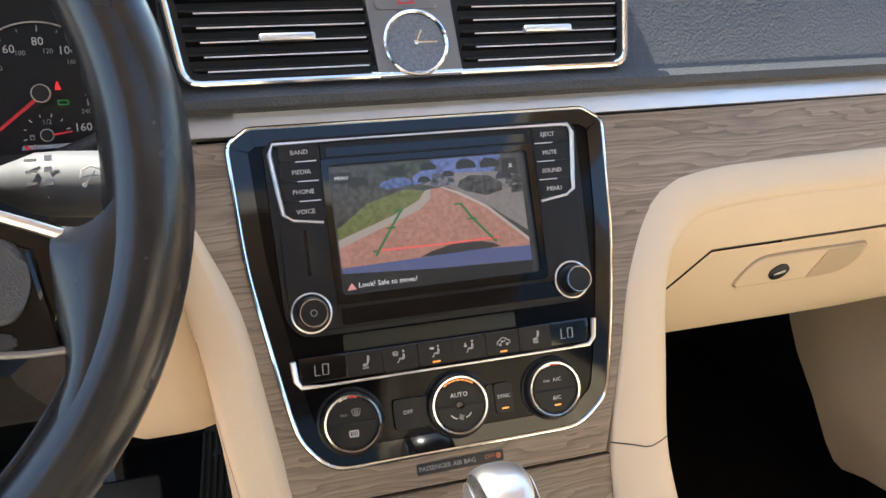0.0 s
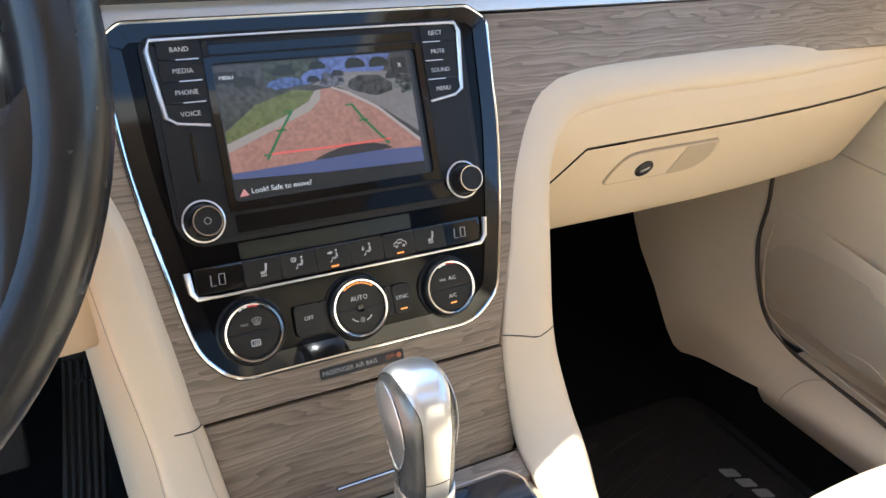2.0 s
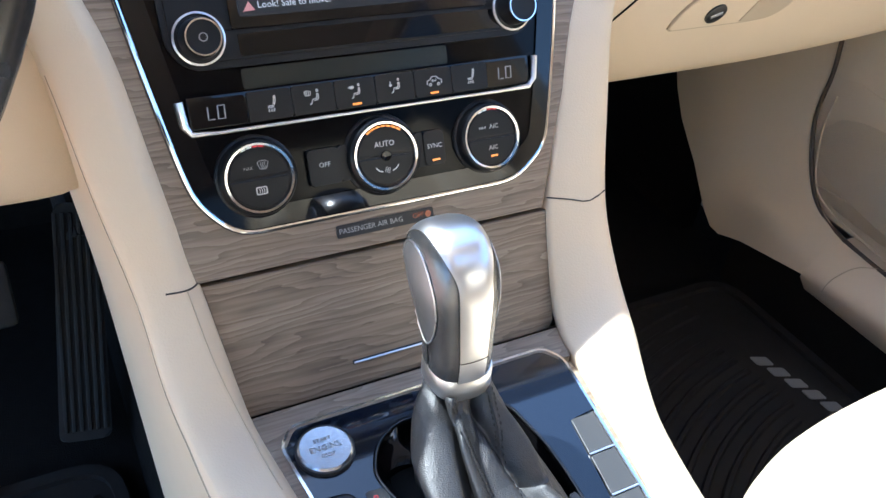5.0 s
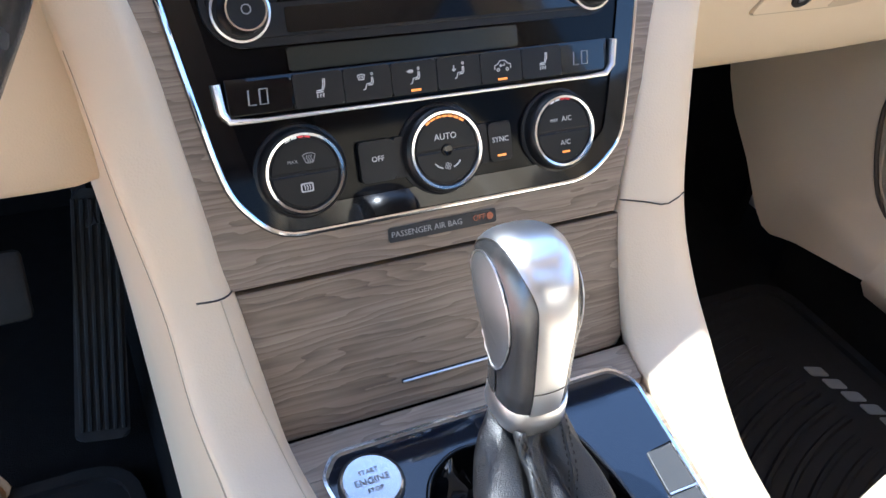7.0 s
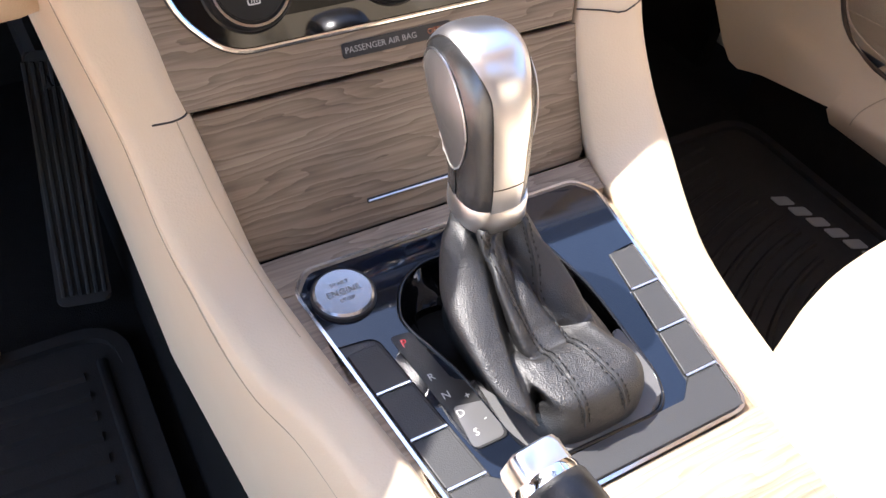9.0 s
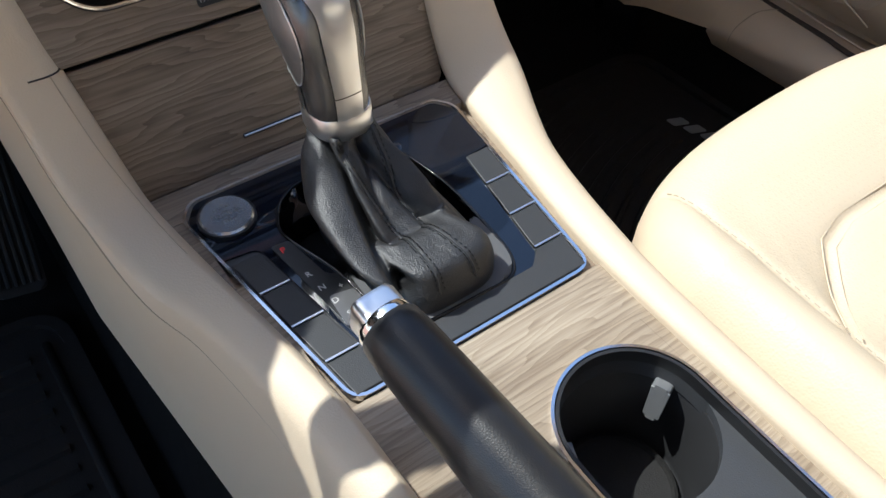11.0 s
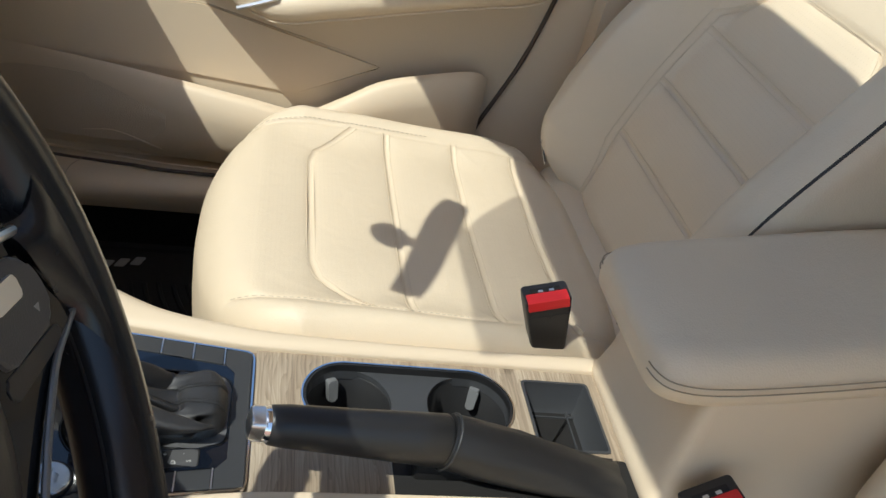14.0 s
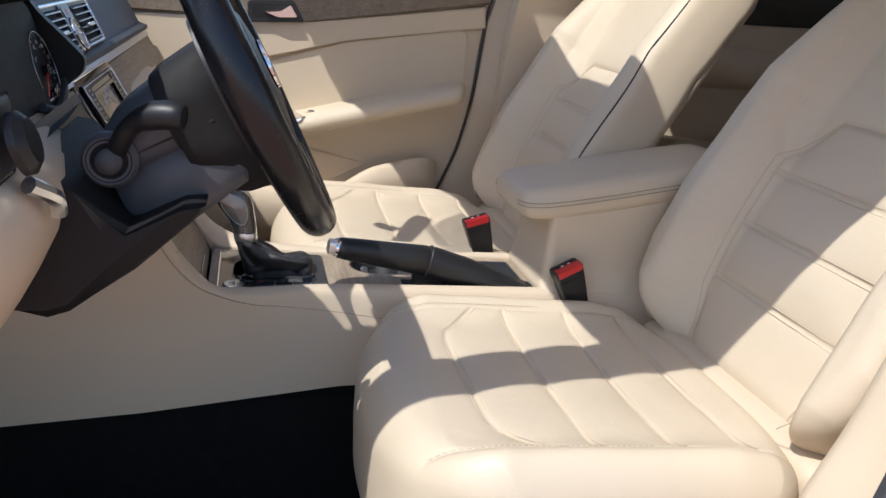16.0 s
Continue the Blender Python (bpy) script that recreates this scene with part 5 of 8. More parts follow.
part("lid_slot", box(0.072, 0.0026, 0.0010, 0.0004, 1, at=(0.0, -0.0792, -0.0026)), BLACK, console, "dark finger slot", m=STACK)
part("lid_slot_edge", box(0.071, 0.0012, 0.0018, 0.0004, 1, at=(0.0, -0.0794, -0.0020)), SATIN, console, m=STACK)

# walnut top
part("front_wood", prism([(-0.1035, 0.1425), (-0.098, 0.118), (0.098, 0.118), (0.1035, 0.1425)], -0.01, 0.0006), WOOD, console, m=TOP)


# wood deck, with openings for the plate, cups, tray and brake: built as strips round the openings
DECK = [rect(-0.0990, 0.030, -0.0885, 0.125), rect(-0.0885, -0.034, -0.0790, 0.06), rect(-0.0790, -0.0700, 0.0790, -0.0315), rect(0.0708, -0.2750, 0.0790, -0.0700), rect(-0.0350, -0.1450, -0.0128, -0.0700), rect(-0.0795, -0.1450, -0.0350, -0.0700), rect(-0.0300, -0.2660, -0.0128, -0.1450), rect(-0.0300, -0.2790, 0.0790, -0.2655), rect(0.0630, -0.3620, 0.0790, -0.2790), rect(-0.0300, -0.3620, 0.0640, -0.3470), rect(-0.0300, -0.3475, -0.0220, -0.2750)]
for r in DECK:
    # boards behind the plate get the lightened mix, sun put into their colour
    part("deck_board", prism(r, -0.004, 0.0), WOOD_SUNLIT if r[0][1] < 0.02 else WOOD, console, "walnut veneer deck, lightened for the sun on it" if r[0][1] < 0.02 else "", m=TOP)
for cy0, sg in ((-0.1120, 1), (-0.2240, -1)):
    for sx in (1, -1):
        ye = cy0 + sg * 0.0425
        arc = [(0.029 + sx * 0.0412 * math.cos(t), cy0 + sg * 0.0407 * math.sin(t)) for t in [math.pi / 2 * k / 12 for k in range(13)]]
        out = arc + [(0.029, ye), (0.029 + sx * 0.0435, ye), (0.029 + sx * 0.0435, cy0)]
        part("deck_corner", prism(out if sx * sg < 0 else out[::-1], -0.004, -0.0001), WOOD_SUNLIT, console, m=TOP)
part("deck_under", prism(rect(-0.078, -0.37, 0.078, 0.139), -0.095, -0.090), BLACK_SOFT, console, m=TOP)

# gear plate
G_OUT = rounded([(-0.0740, -0.0310), (0.0740, -0.0310), (0.0925, 0.1180), (0.0830, 0.1300), (-0.0830, 0.1300), (-0.0925, 0.1180)], [0.010, 0.010, 0.006, 0.006, 0.006, 0.006])
part("plate_rim", hoop(G_OUT, inset(G_OUT, 0.0017), -0.002, 0.0020), CHROME, console, "bright chrome rim of the gear plate", m=TOP)
GLOSS = rounded([(-0.0520, -0.0205), (0.0520, -0.0205), (0.0675, 0.0740), (0.0885, 0.0760), (0.0890, 0.1160), (0.0810, 0.1268), (-0.0810, 0.1268), (-0.0895, 0.1160), (-0.0880, 0.0800), (-0.0670, 0.0780)], [0.008, 0.008, 0.006, 0.003, 0.003, 0.004, 0.004, 0.003, 0.003, 0.006])
OPENING = rounded([(-0.0310, -0.0125), (0.0350, -0.0140), (0.0430, 0.0), (0.0460, 0.0620), (0.0390, 0.1000), (0.0200, 0.1080), (-0.0270, 0.1100), (-0.0440, 0.1000), (-0.0520, 0.0830), (-0.0500, 0.0715), (-0.0405, 0.0430), (-0.0365, 0.0080)], [0.008, 0.010, 0.010, 0.02, 0.012, 0.01, 0.008, 0.008, 0.008, 0.006, 0.01, 0.01])
part("plate_base", plate_with_hole(inset(G_OUT, 0.002), OPENING, -0.004, 0.0004), GREY, console, m=TOP)
part("gloss_plate", plate_with_hole(GLOSS, OPENING, -0.002, 0.0016), SKY_NAVY, console, "high-gloss black gear plate, blued for the mirrored sky", m=TOP)


def edge_x(y):
    return 0.0740 + (y + 0.031) * (0.0185 / 0.149) - 0.0030


def gloss_x(y):
    return 0.0530 + (y + 0.013) * (0.0135 / 0.087) + 0.0014


for s in (-1, 1):
    ys = [0.0745, 0.0485, 0.0218, -0.0048, -0.0285]
    for k in range(4):
        y1, y0 = ys[k] - 0.0008, ys[k + 1] + 0.0008
        out = [(s * gloss_x(y0), y0), (s * edge_x(y0), y0), (s * edge_x(y1), y1), (s * gloss_x(y1), y1)]
        if k == 3:
            continue
        part("blank_key", prism(rounded(out if s > 0 else out[::-1], 0.0012, 2), 0.0, 0.0024, 0.0006), CONSOLE_GREY, console, "blank dark grey switch", m=TOP)
    for y in ys[1:4]:
        part("key_divider", box(edge_x(y) - gloss_x(y), 0.0011, 0.0012, at=(s * (edge_x(y) + gloss_x(y)) / 2, y, 0.0026)), SATIN, console, m=TOP)
out = [(-edge_x(-0.028), -0.0285), (edge_x(-0.028), -0.0285), (edge_x(-0.006), -0.0058), (gloss_x(-0.006), -0.0058), (gloss_x(-0.013) - 0.008, -0.0150), (-gloss_x(-0.013) + 0.008, -0.0150), (-gloss_x(-0.006), -0.0058), (-edge_x(-0.006), -0.0058)]
part("plate_tail", prism(out, 0.0, 0.0022, 0.0006), CONSOLE_GREY, console, m=TOP)
IND = rounded([(-0.0535, 0.0060), (-0.0375, 0.0060), (-0.0345, 0.0350), (-0.0460, 0.0420), (-0.0510, 0.0735), (-0.0615, 0.0745)], 0.002)
ind = part("gear_scale", prism(IND, 0.001, 0.0022, 0.0004), BLACK, console, "gear position scale", m=TOP)
part("scale_window", prism(rounded([(-0.0545, 0.0070), (-0.0385, 0.0070), (-0.0360, 0.0255), (-0.0530, 0.0290)], 0.003), 0.0018, 0.00225), STEEL_GREY, ind, "grey shift gate field", m=TOP)
for tx, x, y, mt, sz in (("P", -0.0570, 0.0684, RED_LAMP, 0.0060), ("R", -0.0541, 0.0466, WHITE, 0.0052), ("N", -0.0526, 0.0353, WHITE, 0.0052), ("D", -0.0512, 0.0244, WHITE, 0.0052), ("S", -0.0495, 0.0133, WHITE, 0.0052), ("+", -0.0440, 0.0310, WHITE, 0.0052), ("-", -0.0425, 0.0180, WHITE, 0.0052)):
    writing(tx, sz, TOP @ Matrix.Translation((x, y, 0.0023)), mt, ind)
SB = TOP @ Matrix.Translation((-0.0708, 0.1065, 0.0016))
start = part("start_button", turned([(0.0150, 0), (0.0150, 0.0026), (0.0138, 0.0036), (0.0, 0.0030)], 40), BRUSHED, console, "brushed silver engine start button", m=SB)
part("button_ring", turned([(0.0148, 0), (0.0162, 0), (0.0160, 0.0022), (0.0150, 0.0026)], 40), BLACK, start, m=SB)
for tx, v, sz in (("START", 0.0052, 0.0034), ("ENGINE", 0.0, 0.0050), ("STOP", -0.0052, 0.0034)):
    writing(tx, sz, SB @ Matrix.Translation((0, v, 0.0036)), GREY_PRINT, start)
# opening of the gear lever: glossy lip and wall, a matt ledge round the boot, dark well
lip = [Vector((x, y, 0.0016)) for x, y in OPENING]
part("deck_base", plate_with_hole(rect(-0.0985, -0.034, 0.0985, 0.138), inset(OPENING, 0.0004), -0.012, -0.0045), WOOD, console, m=TOP)
part("opening_lip", tube(lip, 0.0012, 8, closed=True), PIANO, console, "glossy lip of the lever opening", m=TOP, angle=80)
part("opening_wall", loft([[(x, y, 0.0014) for x, y in OPENING], [(x, y, -0.0030) for x, y in inset(OPENING, 0.0016)], [(x, y, -0.0400) for x, y in inset(OPENING, 0.0030)]], closed=True), PIANO, console, "glossy wall of the lever opening", m=TOP, angle=60)
LEDGE = rounded([(-0.0300, -0.0120), (0.0345, -0.0135), (0.0420, 0.0), (0.0430, 0.0300), (0.0400, 0.0330), (0.0350, 0.0250), (-0.0300, 0.0200), (-0.0395, 0.0380), (-0.0370, 0.0080)], [0.008, 0.010, 0.008, 0.002, 0.002, 0.004, 0.004, 0.002, 0.004])
part("opening_ledge", prism(LEDGE, -0.0300, 0.0030, 0.0022), LEDGE_GREY, console, "matt grey ledge at the rear of the opening", m=TOP)
part("lever_well", prism(inset(OPENING, 0.0032), -0.0420, -0.0390), BLACK_SOFT, console, m=TOP)
fin = [[(-0.0440, 0.0760 + 0.004 * k, -0.006), (-0.0455 + 0.0030 * k, 0.0800 + 0.0050 * k, 0.0030 + 0.0015 * math.sin(k * 1.4)), (-0.0400 + 0.0025 * k, 0.0790 + 0.0050 * k, 0.0075 - 0.0004 * k * k), (-0.0330 + 0.0015 * k, 0.0770 + 0.0050 * k, 0.0080 - 0.0006 * k * k), (-0.0250, 0.0760 + 0.005 * k, 0.0)] for k in range(6)]
part("lever_guide", loft([[tuple(v) for v in smooth_line(r, 14)] for r in fin]), PIANO, console, "glossy black guide beside the boot", m=TOP, angle=80)

# cup holders: two wells in one chrome-edged opening, a lower bridge between them
CUPS = ((0.029, -0.1130, 0.0415), (0.029, -0.2230, 0.0415))


def cup_edge(off, n=40):
    """Outline of the opening: two arcs joined by nearly straight sides."""
    pts = []
    for k in range(n + 1):
        a = math.pi * k / n
        pts.append((0.029 + (0.0415 + off) * math.cos(a), -0.1120 + (0.0410 + off) * math.sin(a)))
    for k in range(n + 1):
        a = math.pi + math.pi * k / n
        pts.append((0.029 + (0.0415 + off) * math.cos(a), -0.2240 + (0.0410 + off) * math.sin(a)))
    return pts


cup = part("cup_holder", hoop(cup_edge(0.0), cup_edge(-0.0016), -0.004, 0.0018), CHROME, console, "chrome-edged double cup holder", m=TOP)
part("cup_flange", hoop(cup_edge(-0.0022), cup_edge(-0.0040), -0.012, 0.0014), BLACK, cup, m=TOP)
part("cup_side", loft([[(x, y, 0.0) for x, y in cup_edge(-0.0036)], [(x, y, -0.016) for x, y in cup_edge(-0.0046)]], closed=True), GREY, cup, "grey inner side", m=TOP)
for cx, cy, r in CUPS:
    rr = r - 0.0035
    wl = [[(cx + q * math.cos(2 * math.pi * i / 48), cy + q * math.sin(2 * math.pi * i / 48), w) for i in range(48)] for q, w in ((rr + 0.002, -0.0125), (rr, -0.0140), (rr - 0.003, -0.066), (rr - 0.006, -0.070), (0.002, -0.070))]
    part("cup_well", loft(wl, closed=True), BLACK, cup, "deep dark cup well", m=TOP, angle=60)
    part("cup_mat", turned([(0, -0.0700), (rr - 0.006, -0.0700), (rr - 0.007, -0.0640), (rr - 0.009, -0.0632), (rr - 0.010, -0.0655), (0, -0.0655)], 36), BLACK_SOFT, cup, "black rubber insert", m=TOP @ Matrix.Translation((cx, cy, 0)))
    # rubber lip standing in the driver's half of the well
    lip = [[(cx + (rr - 0.006 - 0.001 * m_) * math.cos(radians(150 + 6 * i)), cy + (rr - 0.006 - 0.001 * m_) * math.sin(radians(150 + 6 * i)), w) for i in range(21)] for m_, w in ((0, -0.066), (0, -0.034), (1, -0.033), (2, -0.034), (2, -0.066))]
    part("cup_lip", loft(lip), GREY, cup, "grey rubber lip", m=TOP)
    for a in (22, 158):
        ca, sa = math.cos(radians(a)), math.sin(radians(a))
        tb = prism(rounded([(-0.0042, -0.036), (0.0042, -0.036), (0.0050, -0.014), (-0.0050, -0.014)], 0.002), 0, 0.007, 0.002)
        bmesh.ops.rotate(tb, cent=(0, -0.014, 0), matrix=Matrix.Rotation(radians(-14), 3, "X"), verts=tb.verts)
        sgn = 1 if cy > -0.15 else -1
        tm = TOP @ Matrix.Translation((cx + rr * ca, cy + sgn * rr * sa * 1.0, 0)) @ Matrix.Rotation(radians(a * sgn - 90), 4, "Z") @ Matrix.Rotation(radians(90), 4, "X")
        part("grip_tab", tb, TAB_GREY, cup, "springy grey grip tab", m=tm)
# bridge: flat ledge filling what lies between the two round wells
n = 40
bm = bmesh.new()
a_ = [(0.029 + 0.0385 * math.cos(t), -0.1130 + 0.0385 * math.sin(t)) for t in [-math.pi * k / n for k in range(n + 1)]]
b_ = [(0.029 + 0.0385 * math.cos(t), -0.2230 + 0.0385 * math.sin(t)) for t in [math.pi * k / n for k in range(n + 1)]]
ra = [bm.verts.new((x, y, -0.0125)) for x, y in a_]
rb = [bm.verts.new((x, y, -0.0125)) for x, y in b_]
for k in range(n):
    bm.faces.new((ra[k], ra[k + 1], rb[k + 1], rb[k]))
part("cup_bridge", thick(bm, 0.006), GREY, cup, "grey bridge between the cups", m=TOP)
part("cup_sleeve", loft([[(x, y, -0.012) for x, y in cup_edge(-0.0030)], [(x, y, -0.090) for x, y in cup_edge(-0.0030)]], closed=True), BLACK_SOFT, cup, m=TOP)

# small open tray behind the cups
tr = rounded(rect(-0.0225, -0.3475, 0.0635, -0.2785), 0.006)
ti = inset(tr, 0.006)
tray = part("coin_tray", hoop(tr, inset(tr, 0.0025), -0.004, 0.0012), GREY, console, "open dark grey coin tray", m=TOP)
part("tray_wall", loft([[(x, y, 0.0) for x, y in inset(tr, 0.0025)], [(x, y, -0.030) for x, y in ti], [(x, y, -0.034) for x, y in inset(tr, 0.009)]], closed=True), GREY, tray, m=TOP)
part("tray_mat", prism(inset(tr, 0.008), -0.036, -0.0335), BLACK_SOFT, tray, "ribbed rubber tray mat", m=TOP)
part("tray_inner_rim", hoop(inset(tr, 0.014), inset(tr, 0.0155), -0.034, -0.0320), GREY, tray, m=TOP)

# ---- gear lever ----
lever = thing("gear_lever", "automatic gear lever with silver knob and black leather boot", "gear lever")


def knob_ring(c, ax, ay, tilt, n=28, p=2.5):
    rows = []
    for i in range(n):
        a = 2 * math.pi * i / n
        x = ax * abs(math.cos(a)) ** (2 / p) * (1 if math.cos(a) >= 0 else -1)
        y = ay * abs(math.sin(a)) ** (2 / p) * (1 if math.sin(a) >= 0 else -1)
        rows.append((c[0] + x, c[1] + y * math.cos(tilt), c[2] + y * math.sin(tilt)))
    return rows


# the knob: a mid profile in y and z, drawn in towards its domed sides; the lever leans forward as it rises
KX, KZ0 = -0.0065, 0.490
KSIDE = [(0.4440, 0.0737, 0.1072, 0.0166), (0.4520, 0.0738, 0.1085, 0.0168), (0.4610, 0.0746, 0.1118, 0.0172), (0.4730, 0.0764, 0.1186, 0.0183), (0.4840, 0.0778, 0.1268, 0.0196), (0.4935, 0.0797, 0.1330, 0.0202), (0.5005, 0.0822, 0.1332, 0.0202), (0.5070, 0.0862, 0.1290, 0.0200), (0.5122, 0.0915, 0.1228, 0.0198), (0.5155, 0.0980, 0.1150, 0.0196)]
KPROF = smooth_line([(y0, z, w) for z, y0, y1, w in KSIDE] + [(0.1060, 0.5168, 0.0196)] + [(y1, z, w) for z, y0, y1, w in KSIDE[::-1]], 121)


def knob_point(i, u, grow=0.0):
    """A point of the knob's skin at step i of the profile and share u of its half width."""
    y, z, w = KPROF[i]
    a = min(abs(u), 0.9999)
    g = (1 - a ** 2.6) ** (1 / 2.6)
    c = 0.0905 + max(0, z - 0.452) * 0.33
    yy = c + (y - c) * g
    zz = z if z < KZ0 else KZ0 + (z - KZ0) * (1 - a ** 3.2) ** (1 / 3.2)
    n = Vector((u * 0.8, (y - c) * 40 * g, max(0.0, z - KZ0) * 40 * g))
    n = n.normalized() if n.length > 1e-6 else Vector((1, 0, 0))
    return Vector((KX + w * u, yy, zz)) + n * grow


def band_edge(i):
    """Half width of the bright band, as a share: narrow down the back, wide over the top and front."""
    y, z, w = KPROF[i]
    if i < 60:
        k = max(0.0, min(1.0, (z - 0.497) / 0.022))
        return 0.44 + 0.28 * k * k * (3 - 2 * k)
    return 0.72 - 0.20 * max(0.0, min(1.0, (0.510 - z) / 0.03))


knob = part("knob", loft([[knob_point(i, s * (band_edge(i) + (1 - band_edge(i)) * math.sin(k / 16 * math.pi / 2)), -0.0002) for s in (-1, 1) for k in (range(16, -1, -1) if s < 0 else range(17))] for i in range(121)]), KNOB_GREY, lever, "dark grey and satin silver knob", angle=80)
band = part("silver_band", thick(loft([[knob_point(i, band_edge(i) * (k / 9 - 1), 0.0004) for k in range(19)] for i in range(121)]), 0.0006), SATIN, knob, "satin silver band over the knob", angle=60)
joint = min(range(60), key=lambda i: abs(KPROF[i].y - 0.4575))
part("band_joint", tube([knob_point(joint, band_edge(joint) * (k / 9 - 1), 0.0005) for k in range(19)], 0.0003, 4), PIPING, band)
for s in (-1, 1):
    part("band_groove", tube([knob_point(i, s * (band_edge(i) + 0.012), 0.0) for i in range(121)], 0.0003, 4), PIPING, knob)
skin = [(knob_point(i, u / 40), i) for i in range(0, 121, 2) for u in range(6, 41)]
for s in (-1, 1):
    rows = []
    for f in (1.0, 0.94, 0.8, 0.55, 0.28, 0.03):
        row = []
        for i in range(44):
            a = 2 * math.pi * i / 44
            yy = 0.1030 + f * ((0.0165 + 0.0045 * math.sin(a)) * math.cos(a) + 0.0085 * math.sin(a))
            zz = 0.4835 + f * 0.0235 * math.sin(a)
            near = sorted(skin, key=lambda q: (q[0].y - yy) ** 2 + (q[0].z - zz) ** 2)[:3]
            x = sum(q[0].x for q in near) / 3 - KX
            row.append((KX + s * (x + 0.0004 + 0.0011 * (1 - f * f)), yy, zz))
        rows.append(row)
    part("side_insert", loft(rows, closed=True, caps=True), KNOB_INSERT, knob, "grained grey side insert", angle=80)
    part("insert_line", tube([(p[0] + s * 0.0001, p[1], p[2]) for p in rows[0]], 0.00045, 6, closed=True), SATIN, knob)
part("collar", loft([knob_ring((-0.0060, 0.0893, 0.4330), 0.0165, 0.0165, 0.06), knob_ring((-0.0060, 0.0895, 0.4345), 0.0173, 0.0175, 0.06), knob_ring((-0.0060, 0.0902, 0.4450), 0.0172, 0.0174, 0.06), knob_ring((-0.0060, 0.0904, 0.4460), 0.0168, 0.0170, 0.06)], closed=True, caps=True), SATIN, knob, "silver collar", angle=50)
# leather boot: a creased sleeve under the collar that falls back into a flat stitched apron
NB, NA = 84, 128
BOOT = {
    "rear": [(0.0, 1.0), (0.02, 0.95), (0.07, 0.86), (0.17, 0.76), (0.30, 0.62), (0.43, 0.49), (0.52, 0.40), (0.565, 0.365), (0.60, 0.405), (0.66, 0.43), (0.80, 0.43), (0.91, 0.40), (0.97, 0.30), (1.0, 0.14), (1.0, -0.08)],
    "left": [(0.0, 1.0), (0.03, 0.95), (0.10, 0.88), (0.24, 0.80), (0.42, 0.70), (0.58, 0.61), (0.74, 0.54), (0.90, 0.47), (1.06, 0.41), (1.14, 0.34), (1.08, 0.25), (1.00, 0.18), (0.95, 0.10), (0.95, 0.02), (0.95, -0.10)],
    "right": [(0.0, 1.0), (0.04, 0.93), (0.12, 0.82), (0.22, 0.70), (0.32, 0.60), (0.40, 0.51), (0.44, 0.42), (0.50, 0.36), (0.60, 0.32), (0.70, 0.28), (0.80, 0.22), (0.88, 0.16), (0.95, 0.08), (1.0, 0.0), (1.0, -0.10)],
    "front": [(0.0, 1.0), (0.10, 0.93), (0.20, 0.86), (0.30, 0.76), (0.40, 0.66), (0.50, 0.56), (0.58, 0.47), (0.66, 0.39), (0.74, 0.31), (0.80, 0.24), (0.86, 0.18), (0.92, 0.10), (0.96, 0.04), (1.0, 0.0), (1.0, -0.10)],
}
prof = {k: smooth_line([(f, h, 0) for f, h in v], NB) for k, v in BOOT.items()}
# folds: from (angle, step) to (angle, step), width in degrees, height
FOLDS = [((-128, 8), (-112, 46), 12, 0.0045), ((-148, 8), (-126, 40), 9, -0.0060), ((-84, 12), (-64, 46), 13, -0.0075), ((-178, 20), (-172, 52), 24, 0.0100), ((-112, 4), (-140, 26), 6, -0.0028), ((-70, 6), (-100, 26), 6, -0.0024), ((-104, 14), (-92, 40), 9, -0.0024), ((-46, 10), (-34, 40), 10, 0.0030), ((-162, 60), (-138, 70), 20, -0.0085), ((-64, 44), (-42, 54), 11, -0.0040), ((140, 20), (150, 50), 12, -0.0030)]


def boot_point(deg, j):
    """A point of the leather boot at an angle round the lever and a step down it."""
    a = radians(deg)
    ca, sa = math.cos(a), math.sin(a)
    k = max(0.0, min(1.0, (-sa - 0.50) / 0.30))
    wr = k * k * (3 - 2 * k)
    w = {"rear": wr * 4, "left": max(0, -ca) ** 1.5 * (1 - wr), "right": max(0, ca) ** 1.5 * (1 - wr), "front": max(0, sa) ** 1.5}
    tot = sum(w.values())
    f = sum(w[n] * prof[n][j].x for n in w) / tot
    h = sum(w[n] * prof[n][j].y for n in w) / tot
    top = Vector((-0.0060 + 0.0166 * ca, 0.0893 + 0.0168 * sa, 0))
    low = Vector((0.0010 + 0.0345 * abs(ca) ** 0.55 * (1 if ca > 0 else -1), 0.0410 + 0.0520 * abs(sa) ** 0.55 * (1 if sa > 0 else -1), 0))
    q = top.lerp(low, f)
    d = 0.0
    for (a0, j0), (a1, j1), wa, hh in FOLDS:
        t = max(0.0, min(1.0, (j - j0) / (j1 - j0)))
        da = (deg - (a0 + (a1 - a0) * t) + 180) % 360 - 180
        over = max(0, j0 - j, j - j1)
        d += 1.3 * hh * math.exp(-((da / wa) ** 2) - (over / 9) ** 2) * (0.35 + 0.65 * math.sin(math.pi * (0.15 + 0.7 * t)))
    pleat = math.exp(-(((j - 7) / 7) ** 2)) * 0.0006 * math.sin(11 * a + 0.8 * math.sin(3 * a))
    soft = 0.0006 * math.sin(5 * a + j * 0.21) * math.sin(j * 0.13 + 2 * a) * (1 if j < 60 else 0.4)
    d += pleat + soft
    return Vector((q.x + ca * d, q.y + sa * d, 0.3800 + 0.0548 * h + 0.5 * d))


rows = [[boot_point(360 * i / NA - 180, j) for i in range(NA)] for j in range(NB)]
boot = part("boot", loft(rows, closed=True), HIDE, lever, "wrinkled black leather boot with stitched seams", angle=85)


